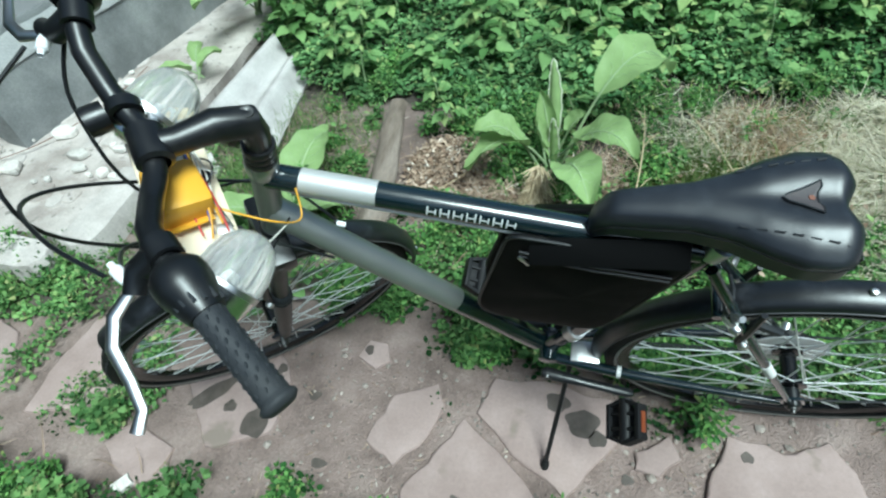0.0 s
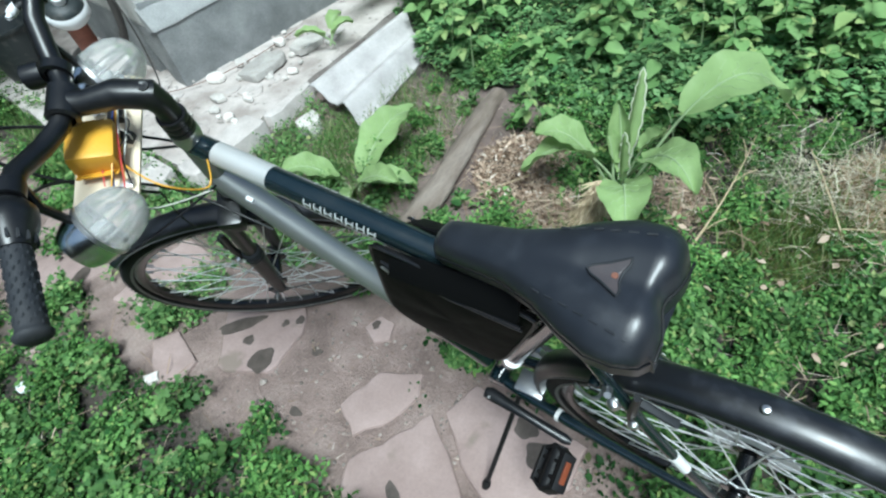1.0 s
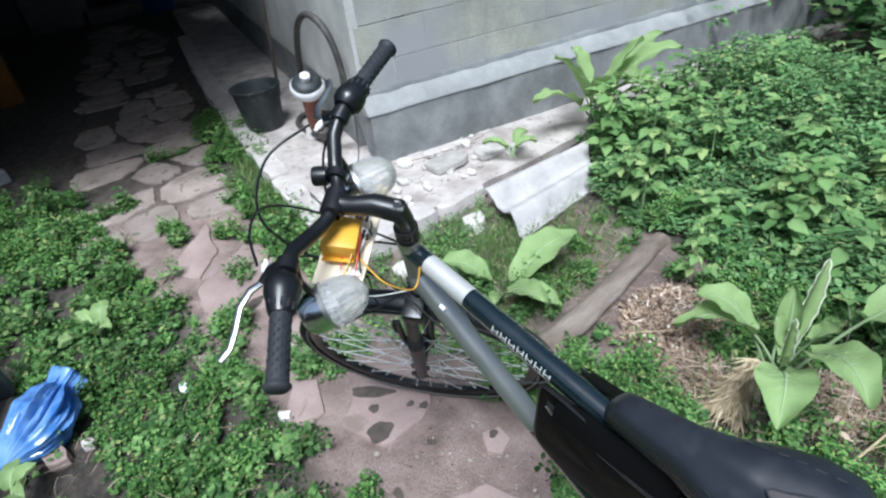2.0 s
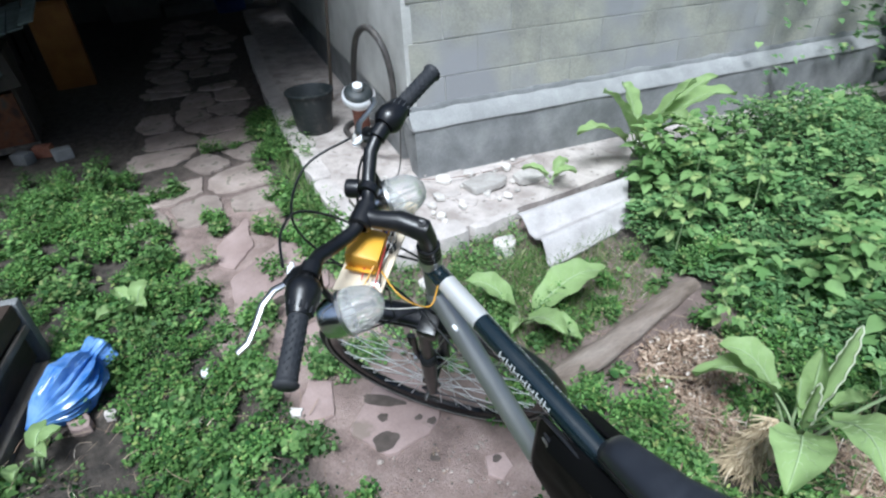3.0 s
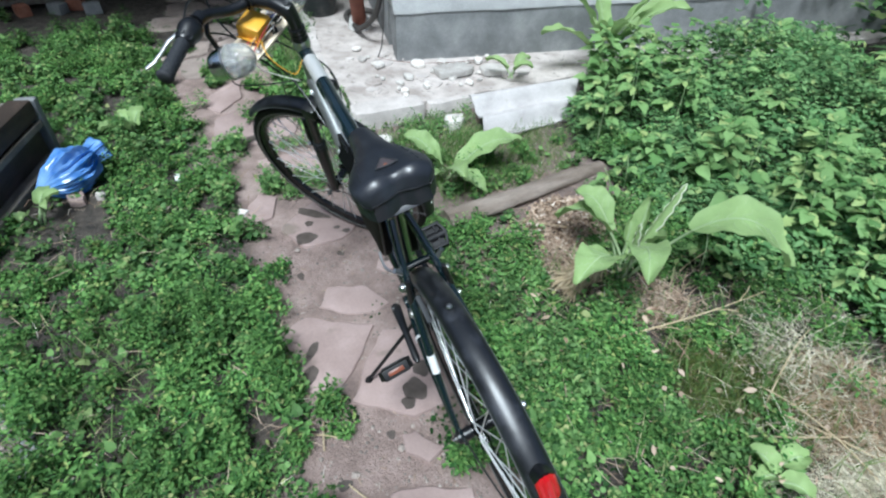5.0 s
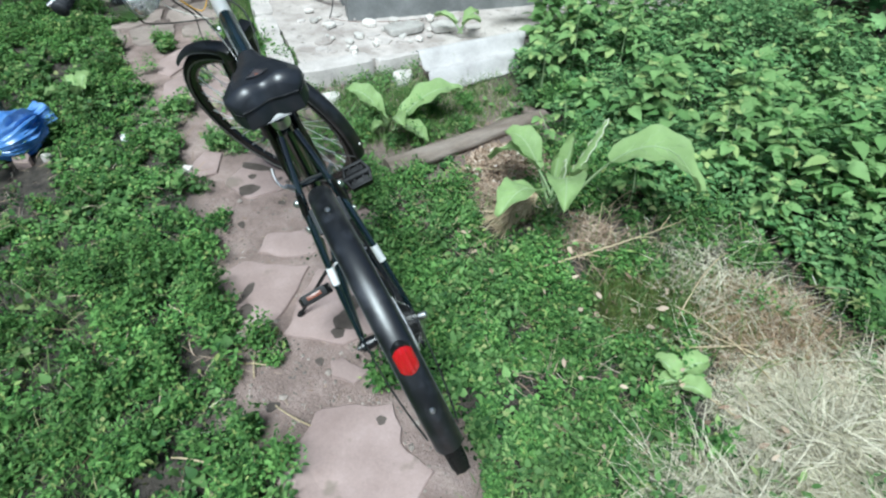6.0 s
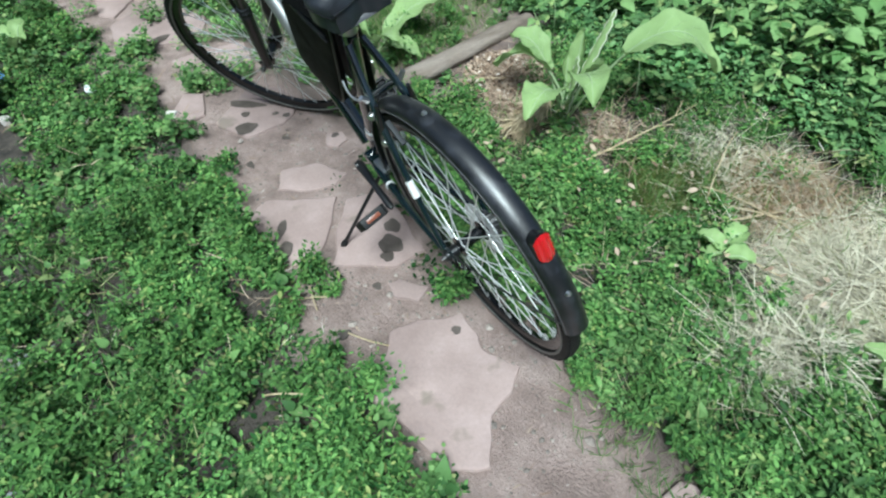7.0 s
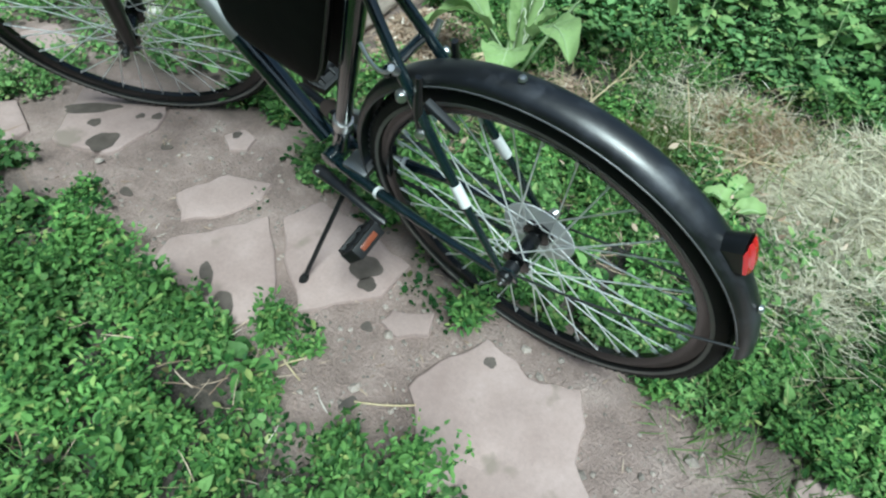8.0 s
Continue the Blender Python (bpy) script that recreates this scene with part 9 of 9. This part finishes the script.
# ---- hanging vine on the wall, and an unseen leafy roof added to shade the yard's far end
def vine():
    rs = np.random.RandomState(61)
    parts_ = []
    for s, top, n in ((2.45, 1.5, 26), (2.62, 1.3, 30), (3.1, 1.2, 60), (3.6, 1.0, 70)):
        z = 0.35 + (top - 0.35) * rs.rand(n)
        ss = s + 0.1 * rs.randn(n) * (1.6 - z)
        pts = np.array([list(on_house(0.03 + 0.1 * rs.rand(), a, b)) for a, b in zip(ss, z)])
        parts_.append(scatter_leaves("lobed", pts, rs.uniform(-2.6, -0.5, n), rs.uniform(-0.9, 0.1, n), rs.uniform(0.03, 0.075, n)))
    v, f = join_arrays(parts_)
    tagged(new("wall_vine", raw_mesh("wall_vine", v, f, M["leaf_bed"])), "sparse green vine leaves hanging before the house wall", "vine", kind="stuff")


vine()


def canopy():
    rs = np.random.RandomState(62)
    # Out-of-view leaves, thicker towards the back, that block sky and sun.
    n = 27000
    x, y = -8.5 + 5.05 * rs.rand(n) ** 2.1, rs.uniform(-5.9, 1.0, n)
    x = np.where(y > 0.15, -8.5 + (x + 8.5) * 4.4 / 5.05, np.where(y > -0.9, -8.5 + (x + 8.5) * 5.55 / 5.05, -8.5 + (x + 8.5) * 5.5 / 5.05))
    x = np.where(y < -1.5, -8.5 + (x + 8.5) * 5.2 / 5.5, x)
    z = 1.95 + 0.5 * rs.rand(n) + 0.35 * field(x, y, 1.2) + 0.35 * np.clip(x + 3.4, 0, 2)
    z = z - np.where(y < -3.2, 1.3 * rs.rand(n), 0)
    v, f = scatter_leaves("round", np.stack([x, y, z], -1), rs.uniform(0, 6.28, n), rs.uniform(-0.8, 0.5, n), rs.uniform(0.1, 0.2, n), roll=rs.uniform(-0.5, 0.5, n))
    tagged(new("shade_canopy", raw_mesh("shade_canopy", v, f, M["leaf_dark"])), "dense unseen leafy roof added to shade the far end of the yard", "vine", kind="stuff")
    m = 34
    at = np.array([(-4.5 + 0.16 * rs.randn(), -1.67 + 0.13 * rs.randn(), 1.05 + 0.08 * rs.randn()) for _ in range(m)])
    v, f = scatter_leaves("oval", at, rs.uniform(0, 6.28, m), rs.uniform(-1.0, 0.1, m), rs.uniform(0.12, 0.22, m))
    tagged(new("hanging_leaves", raw_mesh("hanging_leaves", v, f, M["leaf_bed"])), "drooping green leaves of a branch above the kennel", "branch", kind="stuff")
    solid("branch", Geo().tube(arc((-4.5, -1.67, 1.1), (-4.6, -1.95, 1.8), (-5.0, -2.4, 2.6), 12), 0.012, 6), M["bark"], "thin drooping branch above the kennel", "branch")
    for x, y in ((-4.6, -4.4), (-7.6, -4.6), (-9.6, -1.5)):
        t = thing("vine_post", "grey wooden post added under the unseen leafy roof", "post", "posts of the leafy roof")
        part("post", Geo().tube([(x, y, -0.1), (x + 0.03, y, 2.7)], [0.06, 0.05], 10), M["bark"], t)


canopy()


def back_shrub():
    rs = np.random.RandomState(66)
    n = 2600
    x, y = -1.9 + 0.55 * rs.randn(n), 4.75 + 0.35 * rs.randn(n)
    z = np.clip(0.75 + 0.45 * rs.randn(n), 0.1, 1.7)
    v, f = scatter_leaves("ovate", np.stack([x, y, z], -1), rs.uniform(0, 6.28, n), rs.uniform(-0.8, 0.3, n), rs.uniform(0.05, 0.11, n), roll=rs.uniform(-0.5, 0.5, n))
    tagged(new("shrub_leaves", raw_mesh("shrub_leaves", v, f, M["leaf_dark"])), "dark leafy shrub at the back of the garden bed", "shrub", kind="stuff")


back_shrub()


def gravel():
    rs = random.Random(9)
    g = Geo()
    for k in range(900):
        x, y = rs.gauss(-0.6, 0.16), rs.gauss(-1.28, 0.11)
        if k > 300:
            x, y = rs.uniform(-1.2, 0.5), rs.uniform(-0.42, 0.05)
        r = rs.uniform(0.002, 0.007) if k > 300 and k % 12 else rs.uniform(0.006, 0.015)
        ico = [(0, 0, 1), (0.9, 0, 0.3), (0.28, 0.85, 0.3), (-0.72, 0.53, 0.3), (-0.72, -0.53, 0.3), (0.28, -0.85, 0.3), (0, 0, -0.6)]
        j = [(x + r * (a + rs.uniform(-0.25, 0.25)), y + r * (b + rs.uniform(-0.25, 0.25)), 0.002 + r * 0.7 * c) for a, b, c in ico]
        g.add(j, [(0, 1, 2), (0, 2, 3), (0, 3, 4), (0, 4, 5), (0, 5, 1), (6, 2, 1), (6, 3, 2), (6, 4, 3), (6, 5, 4), (6, 1, 5)])
    tagged(new("gravel", g.mesh("gravel", M["gravel"], 0)), "grey gravel and small stones on the earth", "gravel", kind="stuff")


gravel()


def loose_stones():
    """Small stones trodden into the earth of the path and a grey heap of grit by the weeds."""
    rs = random.Random(19)
    ico = [(0, 0, 1), (0.9, 0, 0.3), (0.28, 0.85, 0.3), (-0.72, 0.53, 0.3), (-0.72, -0.53, 0.3), (0.28, -0.85, 0.3), (0, 0, -0.6)]
    tri = [(0, 1, 2), (0, 2, 3), (0, 3, 4), (0, 4, 5), (0, 5, 1), (6, 2, 1), (6, 3, 2), (6, 4, 3), (6, 5, 4), (6, 1, 5)]
    for name, mat, count, place, size, label in (
            ("pebbles", "gravel", 90, lambda: (rs.gauss(-0.17, 0.16), rs.gauss(-0.17, 0.09)), (0.003, 0.008), "pale pebbles trodden into the earth by the rear wheel"),
            ("pebbles", "gravel", 90, lambda: (rs.uniform(-1.1, -0.5), rs.uniform(-0.35, 0.05)), (0.002, 0.007), "pale pebbles trodden into the earth of the path"),
            ("grit", "grit", 1300, lambda: (rs.gauss(-0.58, 0.14), rs.gauss(-1.3, 0.1)), (0.003, 0.011), "dark grey grit heaped beside the weeds")):
        g = Geo()
        for _ in range(count):
            (x, y), r = place(), rs.uniform(*size)
            g.add([(x + r * (a + rs.uniform(-0.25, 0.25)), y + r * (b + rs.uniform(-0.25, 0.25)), lie(x, y) + r * 0.4 * c) for a, b, c in ico], tri)
        tagged(new(name, g.mesh(name, M[mat], 0)), label, "stones", kind="stuff")


loose_stones()

# ---- the flagstones of the path
paving = thing("stone_path", "path of irregular grey-brown flagstones set in earth", "path", kind="structure")


def flagstone(pts, top=0.014, seed=0, stains=(), broken=0.0055, mat="flag"):
    top = 0.004 + 0.45 * top
    g = Geo().prism(ragged(pts, 0.028, broken, seed), -0.04, top, 0.005)
    ob = part("flagstone", g, M[mat], paving)
    for k, (cx, cy, rx, ry, ang) in enumerate(stains):
        rng = random.Random(seed * 10 + k)
        n = 26
        out = []
        ph = rng.uniform(0, 6)
        for i in range(n):
            a = 2 * pi * i / n
            r = 1 + 0.09 * sin(3 * a + ph) + 0.07 * sin(5 * a + 2 * ph) + rng.uniform(-0.03, 0.03)
            u, v = rx * r * cos(a), ry * r * sin(a)
            out.append((cx + u * cos(ang) - v * sin(ang), cy + u * sin(ang) + v * cos(ang)))
        part("damp_stain", Geo().prism(out, top + 0.0004, top + 0.0012), M["wet"], ob, "dark damp stain", 0)
    return ob


flagstone([(-1.31, -0.32), (-1.47, -0.13), (-1.40, 0.0), (-1.21, -0.02), (-1.15, -0.10), (-1.15, -0.25)], 0.014, 1,
          [(-1.202, -0.232, 0.036, 0.042, 0.0), (-1.29, -0.2, 0.018, 0.017, 0), (-1.355, -0.17, 0.024, 0.075, -0.75), (-1.19, -0.07, 0.014, 0.016, 0), (-1.225, -0.1, 0.011, 0.014, 0)])
flagstone([(-1.46, -0.45), (-1.60, -0.35), (-1.54, -0.28), (-1.39, -0.33), (-1.36, -0.40)], 0.012, 2)
flagstone([(-2.10, -0.50), (-2.40, -0.45), (-2.63, -0.10), (-2.32, 0.0), (-2.09, -0.08), (-2.02, -0.21)], 0.016, 3, [(-2.1, -0.3, 0.03, 0.05, 0.4)])
flagstone([(-2.70, -0.46), (-2.95, -0.24), (-2.62, -0.28), (-2.46, -0.42), (-2.55, -0.48)], 0.014, 4)
flagstone([(-1.98, -0.60), (-1.98, -0.52), (-1.84, -0.51), (-1.83, -0.59)], 0.012, 5)
flagstone([(-1.89, -0.32), (-1.89, -0.13), (-1.86, 0.02), (-1.70, 0.0), (-1.58, -0.08), (-1.64, -0.26)], 0.013, 6)
flagstone([(-0.99, -0.0), (-0.97, 0.06), (-0.91, 0.055), (-0.89, 0.0), (-0.93, -0.03)], 0.016, 7, [(-0.96, 0.025, 0.012, 0.016, 0.3)])
flagstone([(-0.81, -0.28), (-0.90, -0.23), (-0.86, -0.09), (-0.74, -0.04), (-0.715, -0.10), (-0.76, -0.22)], 0.011, 8)
flagstone([(-0.74, -0.43), (-0.785, -0.33), (-0.70, -0.20), (-0.66, -0.125), (-0.57, -0.19), (-0.41, -0.335), (-0.49, -0.40), (-0.56, -0.43)], 0.018, 9,
          [(-0.53, -0.385, 0.025, 0.05, 0.6), (-0.62, -0.35, 0.014, 0.05, 0.9)])
flagstone([(-0.635, -0.11), (-0.60, 0.0), (-0.47, 0.01), (-0.28, -0.02), (-0.28, -0.13), (-0.40, -0.29), (-0.55, -0.18)], 0.016, 10,
          [(-0.367, -0.095, 0.04, 0.036, 0.3), (-0.33, -0.13, 0.022, 0.02, 0.3), (-0.43, -0.05, 0.03, 0.026, 0)])
flagstone([(-0.245, -0.185), (-0.245, -0.145), (-0.16, -0.085), (-0.135, -0.145), (-0.19, -0.195)], 0.012, 11)
flagstone([(-0.03, -0.33), (-0.10, -0.27), (-0.075, -0.16), (-0.033, -0.066), (0.05, -0.075), (0.085, -0.095), (0.193, -0.044), (0.235, -0.11), (0.25, -0.19), (0.35, -0.27), (0.3, -0.36), (0.17, -0.37), (0.05, -0.41)], 0.02, 12,
          [(0.006, -0.117, 0.014, 0.013, 0)])
flagstone([(0.02, -0.27), (0.07, -0.22), (0.13, -0.24), (0.12, -0.32), (0.05, -0.33)], 0.022, 13)
flagstone([(0.62, -0.14), (0.61, 0.06), (0.78, 0.16), (0.93, 0.1), (0.9, -0.14), (0.76, -0.24)], 0.014, 14)
flagstone([(0.98, 0.2), (1.02, 0.42), (1.2, 0.62), (1.5, 0.46), (1.45, 0.16), (1.12, 0.1)], 0.018, 15)
flagstone([(0.96, -0.3), (0.97, -0.02), (1.3, 0.02), (1.4, -0.4), (1.1, -0.5)], 0.015, 16)
for k, (cx, cy, rx, ry) in enumerate(((-1.074, -0.127, 0.018, 0.014), (-1.0, -0.3, 0.02, 0.012), (-0.26, -0.21, 0.014, 0.012), (-0.17, -0.37, 0.014, 0.02))):
    pts = [(cx + rx * (1 + 0.15 * sin(3 * a + k)) * cos(a), cy + ry * (1 + 0.15 * sin(3 * a + k)) * sin(a)) for a in (2 * pi * i / 18 for i in range(18))]
    part("damp_stain", Geo().prism(pts, -0.004, lie(cx, cy) + 0.003), M["wet"], paving, "dark damp stain", 0)

# the paving that leads on into the shade: irregular cells round scattered middles
def cell(k, mids, gap):
    """What lies nearer to middle k than to the others, drawn in by the joint."""
    cx, cy = mids[k]
    poly = [(cx - 0.45, cy - 0.4), (cx + 0.45, cy - 0.4), (cx + 0.45, cy + 0.4), (cx - 0.45, cy + 0.4)]
    for q, (ox, oy) in enumerate(mids):
        d = math.hypot(ox - cx, oy - cy)
        if q == k or d > 1.2:
            continue
        nx, ny = (ox - cx) / d, (oy - cy) / d
        lim = d / 2 - gap
        out = []
        for (ax, ay), (bx, by) in zip(poly, poly[1:] + poly[:1]):
            da, db = (ax - cx) * nx + (ay - cy) * ny - lim, (bx - cx) * nx + (by - cy) * ny - lim
            if da <= 0:
                out.append((ax, ay))
            if da * db < 0:
                f = da / (da - db)
                out.append((ax + f * (bx - ax), ay + f * (by - ay)))
        poly = out
        if len(poly) < 3:
            return []
    return poly


rng = random.Random(17)
mids, real_ = [], 0
x = -3.15
while x > -9.6:
    mid = float(np.interp(x, [-9, -7.6, -5.3, -3.9, -2.7], [0.62, 0.34, -0.06, -0.28, -0.42]))
    across = rng.choice((2, 3, 3))
    for j in range(across):
        mids.append((x + rng.uniform(-0.15, 0.15), mid - 0.07 + (j - (across - 1) / 2) * 0.84 / across + rng.uniform(-0.07, 0.07)))
    x -= rng.uniform(0.26, 0.42)
real_ = len(mids)
for x in np.arange(-2.7, -10.2, -0.3):
    mid = float(np.interp(x, [-9, -7.6, -5.3, -3.9, -2.7], [0.62, 0.34, -0.06, -0.28, -0.42]))
    mids += [(float(x), mid - 0.72 + rng.uniform(-0.08, 0.08)), (float(x) + 0.1, mid + 0.58 + rng.uniform(-0.08, 0.08))]
mids += [(-2.85, -0.25), (-2.8, -0.6)]
for k in range(real_):
    poly = cell(k, mids, rng.uniform(0.01, 0.05))
    if len(poly) > 2 and rng.random() > 0.14:
        flagstone(poly, 0.012 + rng.uniform(0, 0.014), 100 + k, (), 0.013, "flag_shaded")
